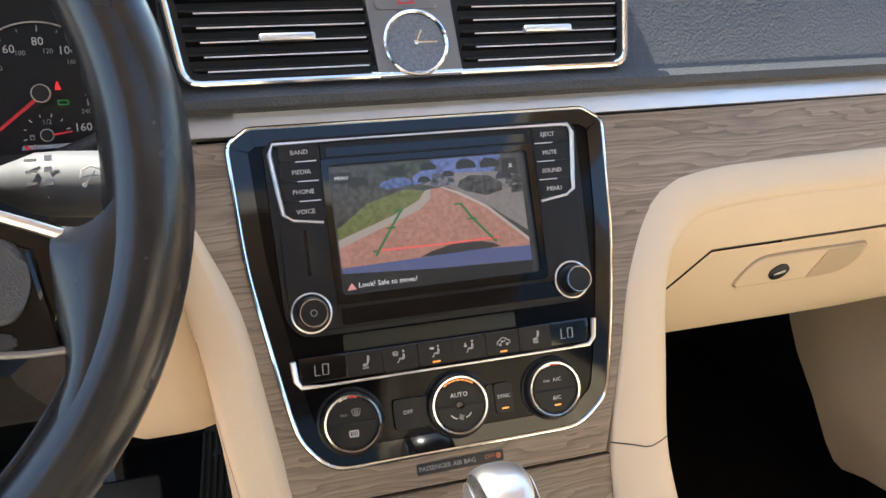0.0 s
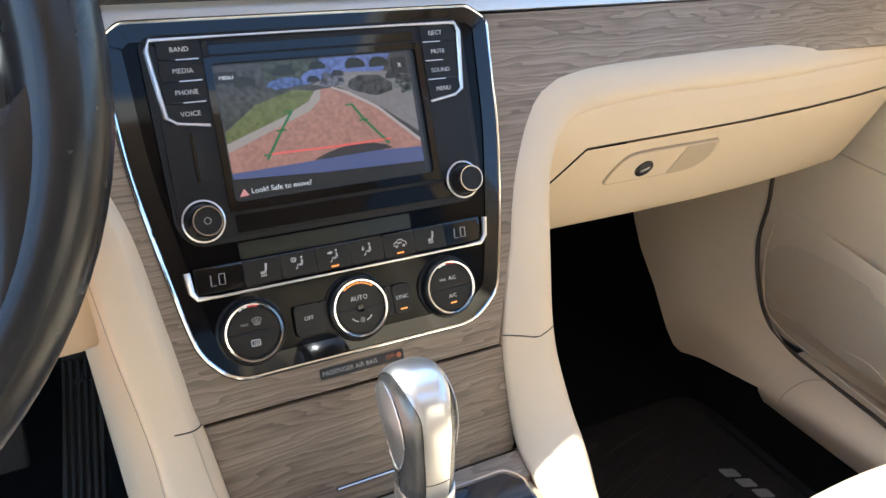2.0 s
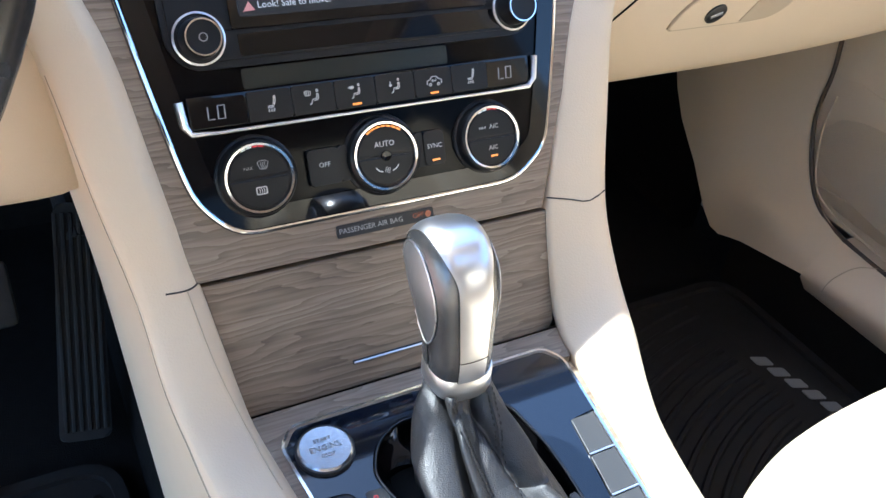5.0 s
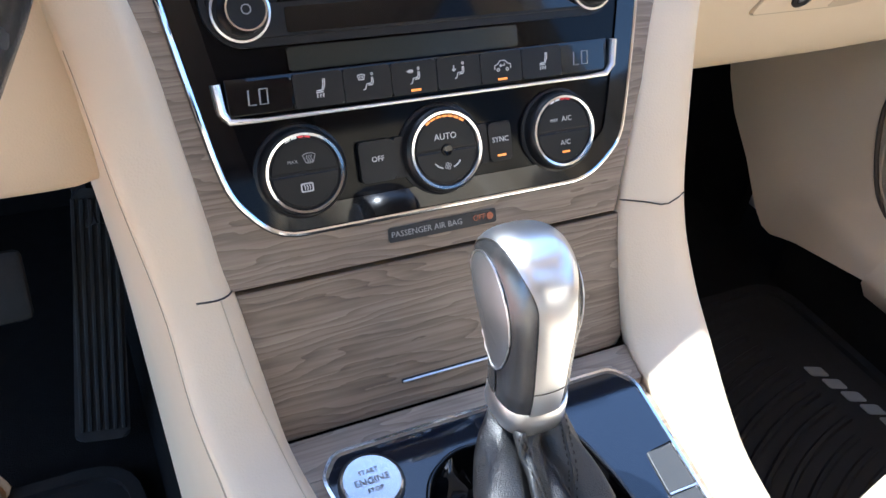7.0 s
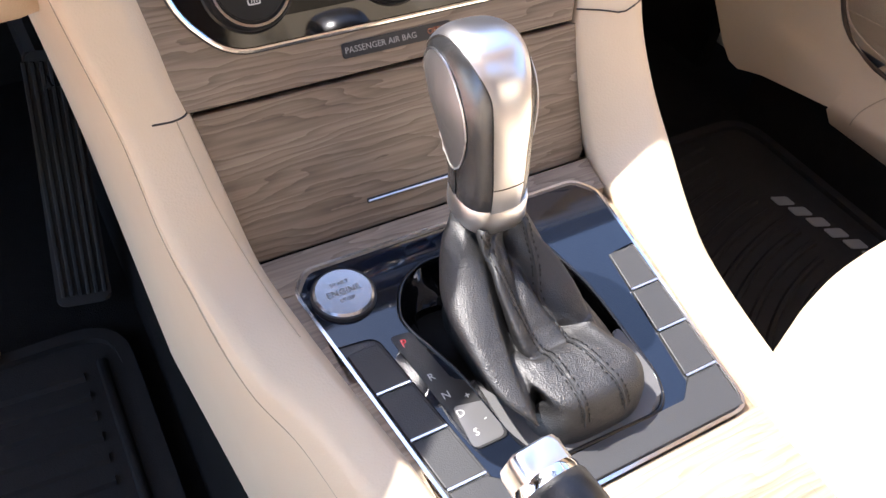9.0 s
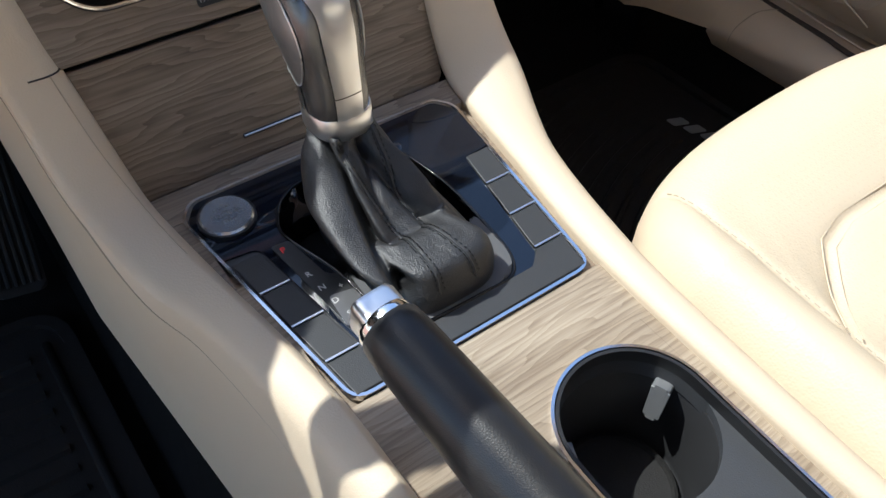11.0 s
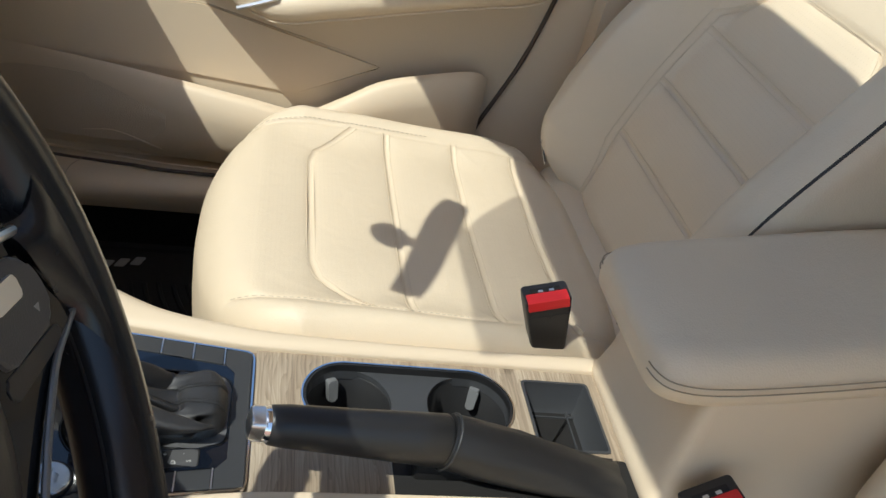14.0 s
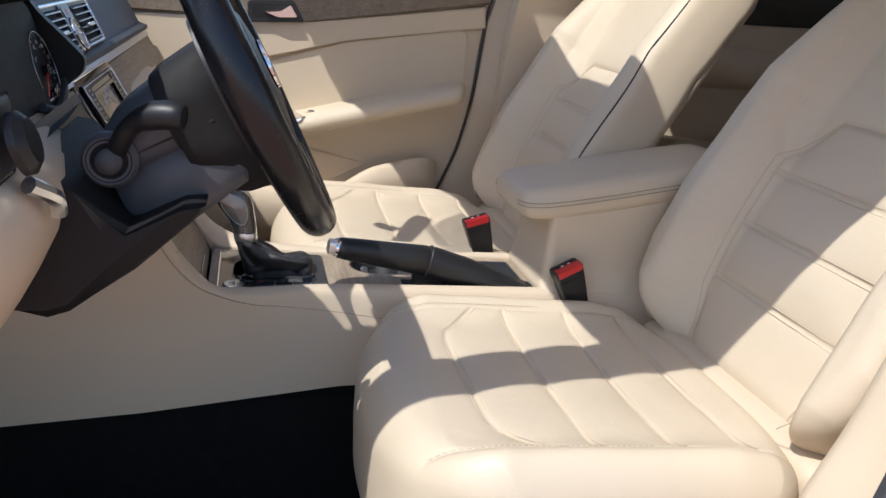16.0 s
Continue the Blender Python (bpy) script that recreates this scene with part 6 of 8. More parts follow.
def seam_angle(j, side):
    k = min(1.0, j / 46)
    return (-126 + 28.5 * k * k * (3 - 2 * k)) if side < 0 else (-52 - 31.5 * k * k * (3 - 2 * k))


for side in (-1, 1):
    line = [boot_point(seam_angle(j, side), j) for j in range(2, 76)]
    part("seam", tube([p + Vector((0, -0.0001, -0.0001)) for p in line], 0.0008, 6), HIDE, boot)
    for off in (-1, 1):
        dots_, run = [], 0.0
        for j in range(2, 75):
            p, q = boot_point(seam_angle(j, side), j), boot_point(seam_angle(j + 1, side), j + 1)
            across = (boot_point(seam_angle(j, side) + 1.5, j) - p).normalized() * 0.0017 * off
            up = across.cross(q - p).normalized() * (0.0003 * off)
            if up.z < 0:
                up = -up
            run += (q - p).length
            if run > 0.0021:
                run = 0.0
                d = (q - p).normalized() * 0.0008
                dots_.append(tube([p + across + up - d, p + across * 1.12 + up * 2, p + across + up + d], 0.00032, 5))
        part("stitching", joined(dots_), KEY_BLACK, boot)

# ---- hand brake ----
brake = thing("hand_brake", "black leather hand brake lever with chrome button", "hand brake")
BA, BR_, BE = Vector((-0.0610, -0.0410, 0.4370)), Vector((-0.0500, -0.1800, 0.4100)), Vector((-0.0520, -0.3450, 0.3640))
ax_ = (BR_ - BA).normalized()


def oval(c, t, rx, rz, n=28):
    t = t.normalized()
    sx = t.cross(Vector((0, 0, 1))).normalized()
    uz = sx.cross(t)
    return [tuple(c + sx * rx * math.cos(2 * math.pi * i / n) + uz * rz * math.sin(2 * math.pi * i / n)) for i in range(n)]


L = (BR_ - BA).length
part("grip", loft([oval(BA + ax_ * (L * f), ax_, rx, rz) for f, rx, rz in ((0.0, 0.0120, 0.0130), (0.02, 0.0140, 0.0155), (0.10, 0.0150, 0.0170), (0.5, 0.0165, 0.0200), (0.8, 0.0180, 0.0225), (0.985, 0.0190, 0.0240), (1.0, 0.0180, 0.0225))], closed=True, caps=True), BRAKE_GRIP, brake, "smooth leather-wrapped grip", angle=50)
def squarish(c, t, r, n=32, p=5.0):
    t = t.normalized()
    sx = t.cross(Vector((0, 0, 1))).normalized()
    uz = sx.cross(t)
    return [tuple(c + sx * r * abs(math.cos(2 * math.pi * i / n)) ** (2 / p) * (1 if math.cos(2 * math.pi * i / n) >= 0 else -1) + uz * r * abs(math.sin(2 * math.pi * i / n)) ** (2 / p) * (1 if math.sin(2 * math.pi * i / n) >= 0 else -1)) for i in range(n)]


part("button", loft([squarish(BA - ax_ * d, ax_, r) for d, r in ((-0.004, 0.0105), (0.0095, 0.0105), (0.0120, 0.0096), (0.0130, 0.0070))], closed=True, caps=True), SATIN, brake, "chrome release button", angle=40)
part("nose_ring", loft([oval(BA - ax_ * d, ax_, r, r + 0.001) for d, r in ((-0.006, 0.0130), (0.0, 0.0132), (0.0025, 0.0122), (0.0028, 0.0104))], closed=True, caps=True), CHROME, brake, "chrome nose ring", angle=40)
bt = (BE - BR_)
rows = []
for f, rx, rz, dz in ((0.0, 0.0192, 0.0243, 0.0), (0.06, 0.0198, 0.0250, 0.0), (0.2, 0.0212, 0.0250, -0.002), (0.4, 0.0235, 0.0235, -0.003), (0.6, 0.0250, 0.0195, -0.004), (0.8, 0.0250, 0.0130, -0.004), (1.0, 0.0230, 0.0050, 0.0)):
    ring = oval(BR_ + bt * f + Vector((0, 0, dz)), bt, rx, rz, 40)
    ring = [(x + 0.0014 * math.sin(9 * f + 5 * i) * (1 if f > 0.1 else 0.2), y, max(z + 0.0016 * math.sin(14 * f + i * 0.9) * f, console_z(y) - 0.004)) for i, (x, y, z) in enumerate(ring)]
    rows.append(ring)
bb = part("boot", loft(rows, closed=True, caps=True), BRAKE_GRIP, brake, "black leather brake boot", angle=70)
part("boot_seam", tube(oval(BR_ + bt * 0.02, bt, 0.0200, 0.0252, 32), 0.0012, 6, closed=True), HIDE, bb)
part("brake_slot", prism(rounded(rect(-0.0775, -0.3580, -0.0300, -0.1450), 0.006), -0.004, 0.0010), BLACK_SOFT, console, "black recess below the brake lever", m=TOP)
part("brake_bracket", box(0.016, 0.05, 0.035, 0.004, 2, at=(-0.050, -0.185, 0.385)), BLACK_SOFT, brake)

# ---- armrest ----
arm = thing("armrest", "beige leather centre armrest with stitched lid", "armrest")


def arm_sec(y, z, hx0, hx1, h, top):
    pts = rounded([(hx0 + 0.008, z), (hx1 - 0.008, z), (hx1, z + h * 0.45), (hx1 - 0.012, z + h), (hx0 + 0.012, z + h), (hx0, z + h * 0.45)], [0.012, 0.012, 0.02, 0.02, 0.02, 0.02], 5)
    return [(px, y, pz) for px, pz in pts]


AR = [(-0.318, 0.498, -0.046, 0.060, 0.012), (-0.322, 0.488, -0.064, 0.076, 0.032), (-0.335, 0.482, -0.077, 0.086, 0.046), (-0.37, 0.482, -0.084, 0.090, 0.053), (-0.45, 0.492, -0.086, 0.092, 0.055), (-0.55, 0.508, -0.086, 0.092, 0.055), (-0.645, 0.523, -0.084, 0.090, 0.053), (-0.675, 0.530, -0.078, 0.086, 0.046), (-0.686, 0.538, -0.066, 0.076, 0.030)]
ya = smooth_line([(a[0], a[1], a[2]) for a in AR], 34)
yb = smooth_line([(a[3], a[4], 0) for a in AR], 34)
rows = [arm_sec(p.x, p.y, p.z, q.x, q.y, 0) for p, q in zip(ya, yb)]
lid = part("lid", loft(rows, closed=True, caps=True), LEATHER, arm, "padded beige leather lid", angle=70)
for s in (-1, 1):
    for off in (0.0, 0.006):
        ln = []
        for p, q in list(zip(ya, yb))[2:-3]:
            xe = (p.z - 0.0004 if s < 0 else q.x + 0.0004)
            ln.append((xe + (0.0008 * -s if off else 0), p.x, p.y + q.y * 0.45 + off))
        part("seam", tube(ln, 0.0006, 5), PIPING_THREAD, lid)
rows = []
for z, w0, w1, yf, r in ((0.20, 0.118, 0.118, -0.40, 0.02), (0.30, 0.112, 0.112, -0.385, 0.02), (0.350, 0.102, 0.102, -0.364, 0.02), (0.368, 0.094, 0.094, -0.356, 0.02), (0.385, 0.086, 0.090, -0.360, 0.018), (0.410, 0.079, 0.086, -0.365, 0.016), (0.445, 0.076, 0.084, -0.368, 0.014), (0.500, 0.074, 0.083, -0.370, 0.012)):
    rows.append([(x, y, z + max(0, -y - 0.38) * 0.17 * (1 if z > 0.43 else 0)) for x, y in rounded([(-w0, -0.74), (w1, -0.74), (w1, yf), (-w0, yf)], [0.01, 0.01, r, r], 6)])
rows = [list(c) for c in zip(*[smooth_line([r[i] for r in rows], 26) for i in range(len(rows[0]))])]
part("base", loft(rows, closed=True), BEIGE, arm, "beige armrest base rising from the console", angle=60)

# ---- belt buckles ----
def buckle(x, y, z, lean, turn, label):
    """Tapered black housing, wider at the top, whose red button spans the upper rear edge."""
    b = thing("seat_belt_buckle", label, "belt buckle", "belt buckles")
    m = Matrix.Translation((x, y, z)) @ Matrix.Rotation(radians(turn), 4, "Z") @ Matrix.Rotation(radians(lean), 4, "X")
    rows = []
    for h, hy, hx in ((-0.078, 0.0155, 0.0085), (-0.070, 0.0180, 0.0105), (-0.040, 0.0205, 0.0125), (-0.012, 0.0228, 0.0140), (-0.002, 0.0232, 0.0142), (0.0, 0.0222, 0.0132)):
        rows.append([(px, py, h) for px, py in rounded(rect(-hx, -hy, hx, hy), 0.004, 4)])
    part("housing", loft(rows, closed=True, caps=True), BLACK, b, "black plastic housing", m=m, angle=40)
    part("release_button", prism(rounded([(-0.0205, -0.0090), (0.0205, -0.0090), (0.0205, 0.0016), (-0.0205, 0.0016)], 0.0012, 3), -0.001, 0.0016, 0.0006), RED, b, "red release button", m=m @ Matrix.Translation((-0.0138, 0, -0.0005)) @ Matrix(((0, 0.08, -1, 0), (-1, 0, 0, 0), (0, 1, 0.08, 0), (0, 0, 0, 1))))
    part("button_top", prism(rounded(rect(-0.0138, -0.0205, -0.0010, 0.0205), 0.002, 3), -0.001, 0.0014, 0.0006), RED, b, m=m)
    part("slot", box(0.0060, 0.0300, 0.0016, 0.0004, 1, at=(0.0030, 0, 0.0006)), BLACK_SOFT, b, "dark belt slot", m=m)
    part("latch", box(0.0030, 0.0050, 0.0012, 0.0004, 1, at=(0.0010, 0.0050, 0.0014)), SATIN, b, m=m)
    part("latch", box(0.0030, 0.0050, 0.0012, 0.0004, 1, at=(0.0010, -0.0060, 0.0014)), SATIN, b, m=m)
    part("seam_line", tube([m @ Vector((-0.0146, -0.021, -0.0190)), m @ Vector((-0.0144, -0.004, -0.0190)), m @ Vector((-0.0144, 0.0, -0.0225)), m @ Vector((-0.0144, 0.004, -0.0190)), m @ Vector((-0.0146, 0.021, -0.0190))], 0.0004, 4), BLACK_SOFT, b)
    part("stalk", tube([m @ Vector((0, 0.0, -0.070)), m @ Vector((0.001, -0.004, -0.092)), m @ Vector((0.003, -0.014, -0.125)), m @ Vector((0.003, -0.024, -0.16))], 0.0085, 10, flat=0.7), BLACK_SOFT, b, "black stalk")
    return b


buckle(0.1260, -0.304, 0.426, -16, 0, "black seat belt buckle with red button beside the passenger seat")
buckle(-0.1080, -0.386, 0.419, -22, 8, "black seat belt buckle with red button beside the driver's seat")

# ---- front seats ----
def dist_line(px, py, line):
    """Distance from arrays of points to a polyline."""
    best = np.full(px.shape, 9.0)
    for (ax, ay), (bx, by) in zip(line, line[1:]):
        dx, dy = bx - ax, by - ay
        t = np.clip(((px - ax) * dx + (py - ay) * dy) / (dx * dx + dy * dy + 1e-12), 0, 1)
        best = np.minimum(best, np.hypot(px - ax - t * dx, py - ay - t * dy))
    return best


def cushion_mesh(half, length, front_r, height, seams, soft, nx=110, ny=120, edge=0.035, skirt=0.12, wide=None, bow=None):
    """A padded panel: a rounded outline, height(x, y) over it, grooves along the seams, puffed between them, and side walls."""
    fy = np.concatenate([np.linspace(0, 0.12, 34) ** 1.0, np.linspace(0.12, 1, ny - 33)[1:]])
    fx = np.sin(np.linspace(-math.pi / 2, math.pi / 2, nx))
    fx = 0.6 * fx + 0.4 * np.linspace(-1, 1, nx)
    Y = np.repeat((fy * length)[:, None], nx, 1)
    if bow:
        X = np.repeat(fx[None, :] * half, Y.shape[0], 0)
        u = np.clip(np.abs(fx), 0, 0.9995)[None, :]
        yf = bow[0] * (1 - (1 - u ** bow[1]) ** (1 / bow[1]))
        yr = bow[2] * (1 - (1 - u ** bow[3]) ** (1 / bow[3]))
        Y = yf + fy[:, None] * (length - yf - yr)
        sf = 1 / np.sqrt(1 + np.gradient(yf[0], X[0]) ** 2)[None, :]
        sr = 1 / np.sqrt(1 + np.gradient(yr[0], X[0]) ** 2)[None, :]
        e = np.minimum(np.minimum((Y - yf) * np.maximum(sf, 0.3), (length - yr - Y) * np.maximum(sr, 0.3)), half - np.abs(X))
    else:
        d = np.minimum(Y, front_r)
        d2 = np.minimum(length - Y, front_r * 0.6)
        wy = wide(Y) if wide else half
        w = wy - front_r + np.sqrt(np.maximum(0, front_r**2 - (front_r - d) ** 2)) - 0.6 * front_r + np.sqrt(np.maximum(0, (0.6 * front_r) ** 2 - (0.6 * front_r - d2) ** 2))
        X = fx[None, :] * w
        e = np.minimum(np.minimum(w - np.abs(X), Y), length - Y)
    q = np.clip(e / edge, 0, 1)
    roll = -edge * (1 - np.sqrt(np.maximum(0, 1 - (1 - q) ** 2)))
    Z = height(X, Y) + roll
    near = np.full(X.shape, 9.0)
    for line in seams:
        near = np.minimum(near, dist_line(X, Y, line))
    Z = Z - 0.0018 * np.exp(-((near / 0.0036) ** 2)) + soft * (1 - np.exp(-near / 0.018))
    Z += 0.0012 * np.sin(X * 31 + 2 * np.sin(Y * 17)) * np.sin(Y * 23 + 1.3)
    bm = bmesh.new()
    n0 = Y.shape[0]
    vs = [[bm.verts.new((X[j, i], Y[j, i], Z[j, i])) for i in range(nx)] for j in range(n0)]
    for j in range(n0 - 1):
        for i in range(nx - 1):
            bm.faces.new((vs[j][i], vs[j][i + 1], vs[j + 1][i + 1], vs[j + 1][i]))
    loop = [vs[0][i] for i in range(nx)] + [vs[j][nx - 1] for j in range(1, n0)] + [vs[n0 - 1][i] for i in range(nx - 2, -1, -1)] + [vs[j][0] for j in range(n0 - 2, 0, -1)]
    prev = loop
    for k, (dz, sc) in enumerate(((0.35, 1.004), (0.8, 1.0), (1.0, 0.98))):
        ring = [bm.verts.new((v.co.x * sc, length / 2 + (v.co.y - length / 2) * sc, v.co.z - skirt * dz)) for v in loop]
        m = len(loop)
        for i in range(m):
            bm.faces.new((prev[i], prev[(i + 1) % m], ring[(i + 1) % m], ring[i]))
        prev = ring
    bm.faces.new(prev)

    def surface(x, y):
        """Height of the padded surface, its rolled edge included."""
        z = float(height(np.array([[x]]), np.array([[y]]))[0, 0])
        if bow:
            u = min(0.9995, abs(x) / half)
            f = bow[0] * (1 - (1 - u ** bow[1]) ** (1 / bow[1]))
            g = min(y - f, half - abs(x))
            k = max(0.0, min(1.0, g / edge))
            z -= edge * (1 - math.sqrt(max(0.0, 1 - (1 - k) ** 2)))
        return z

    return bm, surface


def seam_tube(line, hgt, lift, r, n=40):
    pts = []
    tot = sum((Vector(b) - Vector(a)).length for a, b in zip(line, line[1:]))
    for a, b in zip(line, line[1:]):
        k = max(2, int(n * (Vector(b) - Vector(a)).length / tot))
        for i in range(k):
            p = Vector(a).lerp(Vector(b), i / k)
            pts.append((p.x, p.y, hgt(p.x, p.y) + lift))
    p = Vector(line[-1])
    pts.append((p.x, p.y, hgt(p.x, p.y) + lift))
    return tube(pts, r, 5)


def stitches(line, hgt, lift, step=0.0062):
    """One mesh of short thread dashes along a line."""
    bms = []
    for a, b in zip(line, line[1:]):
        a, b = Vector(a), Vector(b)
        k = max(1, int((b - a).length / step))
        for i in range(k):
            p, q = a.lerp(b, (i + 0.15) / k), a.lerp(b, (i + 0.72) / k)
            bms.append(tube([(p.x, p.y, hgt(p.x, p.y) + lift), (q.x, q.y, hgt(q.x, q.y) + lift)], 0.00045, 4))
    return joined(bms)


# cushion: x across, y from the front edge to the back, z up
CLEN = 0.50


def cushion_h(X, Y):
    base = 0.367 - 0.075 * np.maximum(0, Y - 0.07) - 0.40 * np.maximum(0, 0.08 - Y) ** 2 * 8
    a = np.abs(X)
    bol = 0.022 * np.exp(-(((a - 0.207) / 0.036) ** 2)) * np.clip((Y - 0.02) / 0.10, 0, 1) * np.clip((0.52 - Y) / 0.14, 0, 1)
    dish = -0.006 * np.exp(-((X / 0.12) ** 2) - ((Y - 0.33) / 0.16) ** 2)
    return base + bol + dish


bolster = [(0.166, 0.046), (0.175, 0.066), (0.181, 0.090), (0.185, 0.13), (0.186, 0.20), (0.186, 0.29), (0.188, 0.45)]
hexa = [(-0.185, 0.186), (-0.165, 0.166), (-0.130, 0.135), (-0.104, 0.128), (0.104, 0.128), (0.130, 0.135), (0.165, 0.166), (0.185, 0.186)]
c_seams = [hexa, [(-0.185, 0.231), (0.185, 0.231)], [(-0.186, 0.327), (0.186, 0.327)], [(-0.187, 0.415), (0.187, 0.415)], [(-x, y) for x, y in bolster], bolster]
BLEN = 0.66


def back_w(S):
    return 0.248 - 0.030 * np.clip((0.12 - S) / 0.12, 0, 1) - 0.075 * np.clip((S - 0.34) / 0.34, 0, 1) ** 1.6


def back_h(X, S):
    a = np.abs(X)
    k = np.clip((a - 0.125 + 0.03 * np.clip((S - 0.40) / 0.26, 0, 1)) / 0.075, 0, 1)
    bol = 0.072 * k * k * (3 - 2 * k) * np.clip(0.80 + S / 0.30, 0, 1) * np.clip(1 - ((S - 0.42) / 0.30), 0.45, 1)
    lumbar = 0.012 * np.exp(-(((S - 0.20) / 0.12) ** 2))
    return bol + lumbar


bx_ = [(-0.120, 0.02), (-0.140, 0.10), (-0.148, 0.31), (-0.105, 0.375), (-0.095, 0.385), (0.095, 0.385), (0.105, 0.375), (0.148, 0.31), (0.140, 0.10), (0.120, 0.02)]
b_seams = [bx_, [(-0.136, 0.120), (0.136, 0.120)], [(-0.142, 0.205), (0.142, 0.205)], [(-0.146, 0.290), (0.146, 0.290)], [(-0.148, 0.31), (-0.165, 0.36), (-0.150, 0.60)], [(0.148, 0.31), (0.165, 0.36), (0.150, 0.60)]]


def holes(ob, inside, mat=None):
    """Gives the faces of the insert the perforated leather."""
    ob.data.materials.append(mat or LEATHER_HOLES)
    for f in ob.data.polygons:
        if inside(*f.center):
            f.material_index = 1


def seat(label):
    s = thing("front_seat", label, "car seat", "front seats")
    flip = Matrix.Scale(-1, 4, (0, 1, 0))
    bm, h = cushion_mesh(0.240, CLEN, 0.105, cushion_h, c_seams, 0.0055, skirt=0.11, edge=0.042, nx=190, ny=210, bow=(0.150, 2.3, 0.10, 2.6))
    cu = part("cushion", bm, LEATHER, s, "padded beige leather seat cushion", m=flip, angle=80)
    holes(cu, lambda x, y, z: 0.060 < -y < 0.46 and abs(x) < 0.180 and abs(x) < 0.150 + (-y - 0.060) * 1.1 and z > 0.28)
    for line in (hexa, c_seams[1], c_seams[2], c_seams[3]):
        for off in (-0.0045, 0.0045):
            ln = [(x * (1 - off * 1.5), y + off) for x, y in line] if line is hexa else [(x, y + off) for x, y in line]
            part("stitching", seam_tube(ln, h, 0.0015, 0.0005), THREAD, cu, m=flip)
    for sx in (-1, 1):
        part("stitching", stitches([(sx * (x + 0.0035), y + (0.002 if y < 0.1 else 0)) for x, y in bolster[:-1]], h, 0.0020), STITCH, cu, m=flip)
    part("seat_base", box(0.43, 0.40, 0.16, 0.03, 3, at=(0, -0.27, 0.19)), BLACK, s, "black seat base on rails")
    part("back_foot", box(0.44, 0.16, 0.17, 0.03, 4, at=(0, -0.545, 0.255)), LEATHER_SIDE, s, "padded foot of the backrest")
    part("side_shield", box(0.018, 0.38, 0.075, 0.008, 2, at=(0.236, -0.29, 0.255)), BEIGE, s, "beige plastic side shield")
    part("side_shield", box(0.018, 0.38, 0.075, 0.008, 2, at=(-0.236, -0.29, 0.255)), BEIGE, s, "beige plastic side shield")
    lean = radians(27)
    # back: x across, s up along the lean, w forward
    bmx = Matrix(((1, 0, 0, 0), (0, -math.sin(lean), math.cos(lean), -0.498), (0, math.cos(lean), math.sin(lean), 0.325), (0, 0, 0, 1)))
    bm, hb = cushion_mesh(0.248, BLEN, 0.085, back_h, b_seams, 0.0055, nx=170, ny=220, edge=0.034, skirt=0.085, wide=back_w)
    bk = part("backrest", bm, LEATHER, s, "padded beige leather backrest", m=bmx, angle=80)
    inv = bmx.inverted()
    holes(bk, lambda x, y, z: 0.03 < (inv @ Vector((x, y, z))).y < 0.380 and abs(x) < 0.140 and (inv @ Vector((x, y, z))).z > -0.02 and abs(x) < 0.098 + (0.382 - (inv @ Vector((x, y, z))).y) * 0.62, BACK_HOLES)
    for line in b_seams[:4]:
        for off in (-0.0045, 0.0045):
            ln = [(x * (1 + off * 6), y) for x, y in line] if line is bx_ else [(x, y + off) for x, y in line]
            part("stitching", seam_tube(ln, hb, 0.0018, 0.0006), THREAD, bk, m=bmx)
    for sx in (-1, 1):
        pts = []
        for k in range(40):
            t = 0.02 + 0.95 * k / 39
            S = np.array([[t * BLEN]])
            w = float(back_w(S)[0, 0])
            d = min(t * BLEN, 0.085)
            d2 = min(BLEN - t * BLEN, 0.051)
            w = w - 0.085 + math.sqrt(max(0, 0.085**2 - (0.085 - d) ** 2)) - 0.051 + math.sqrt(max(0, 0.051**2 - (0.051 - d2) ** 2))
            pts.append((sx * (w - 0.0095), t * BLEN, float(back_h(np.array([[w]]), S)[0, 0]) - 0.0055))
        part("piping", tube(pts, 0.0017, 6), PIPING, bk, "dark piping along the side", m=bmx)
        part("stitching", tube([(x - sx * 0.0125, y, z + 0.0045) for x, y, z in pts], 0.0007, 5), THREAD, bk, m=bmx)
    return s


pass_seat = seat("beige leather passenger seat with stitched panels")
pass_seat.matrix_world = Matrix.Translation((0.337, 0.046, 0))
drv = copy_thing(pass_seat, Matrix.Translation((-0.337, -0.044, 0)))
tagged(drv, "beige leather driver's seat in patchy sunlight")
# the driver's backrest is edged by its stitching alone
for ob in [c for c in drv.children_recursive if c.name.startswith("piping")]:
    bpy.data.objects.remove(ob)

# ---- rear bench ----
bench = thing("rear_bench", "beige rear bench in the shade", "rear seat")
rows = [[(x, -0.94, 0.30), (x, -0.915, 0.44), (x, -0.965, 0.472), (x, -1.42, 0.45), (x, -1.48, 0.50), (x, -1.70, 0.92), (x, -1.76, 0.92), (x, -1.82, 0.88)] for k, x in enumerate((-0.66, -0.6, -0.1, 0.0, 0.1, 0.6, 0.66))]
part("bench_cushion", thick(loft(rows), 0.04), LEATHER, bench, angle=60)
part("bench_front", box(1.3, 0.03, 0.26, 0.01, at=(0, -0.955, 0.20)), BEIGE, bench)
part("piping", tube([(x, -0.915, 0.445) for x in (-0.6, -0.2, 0.2, 0.6)], 0.004, 6), PIPING, bench)

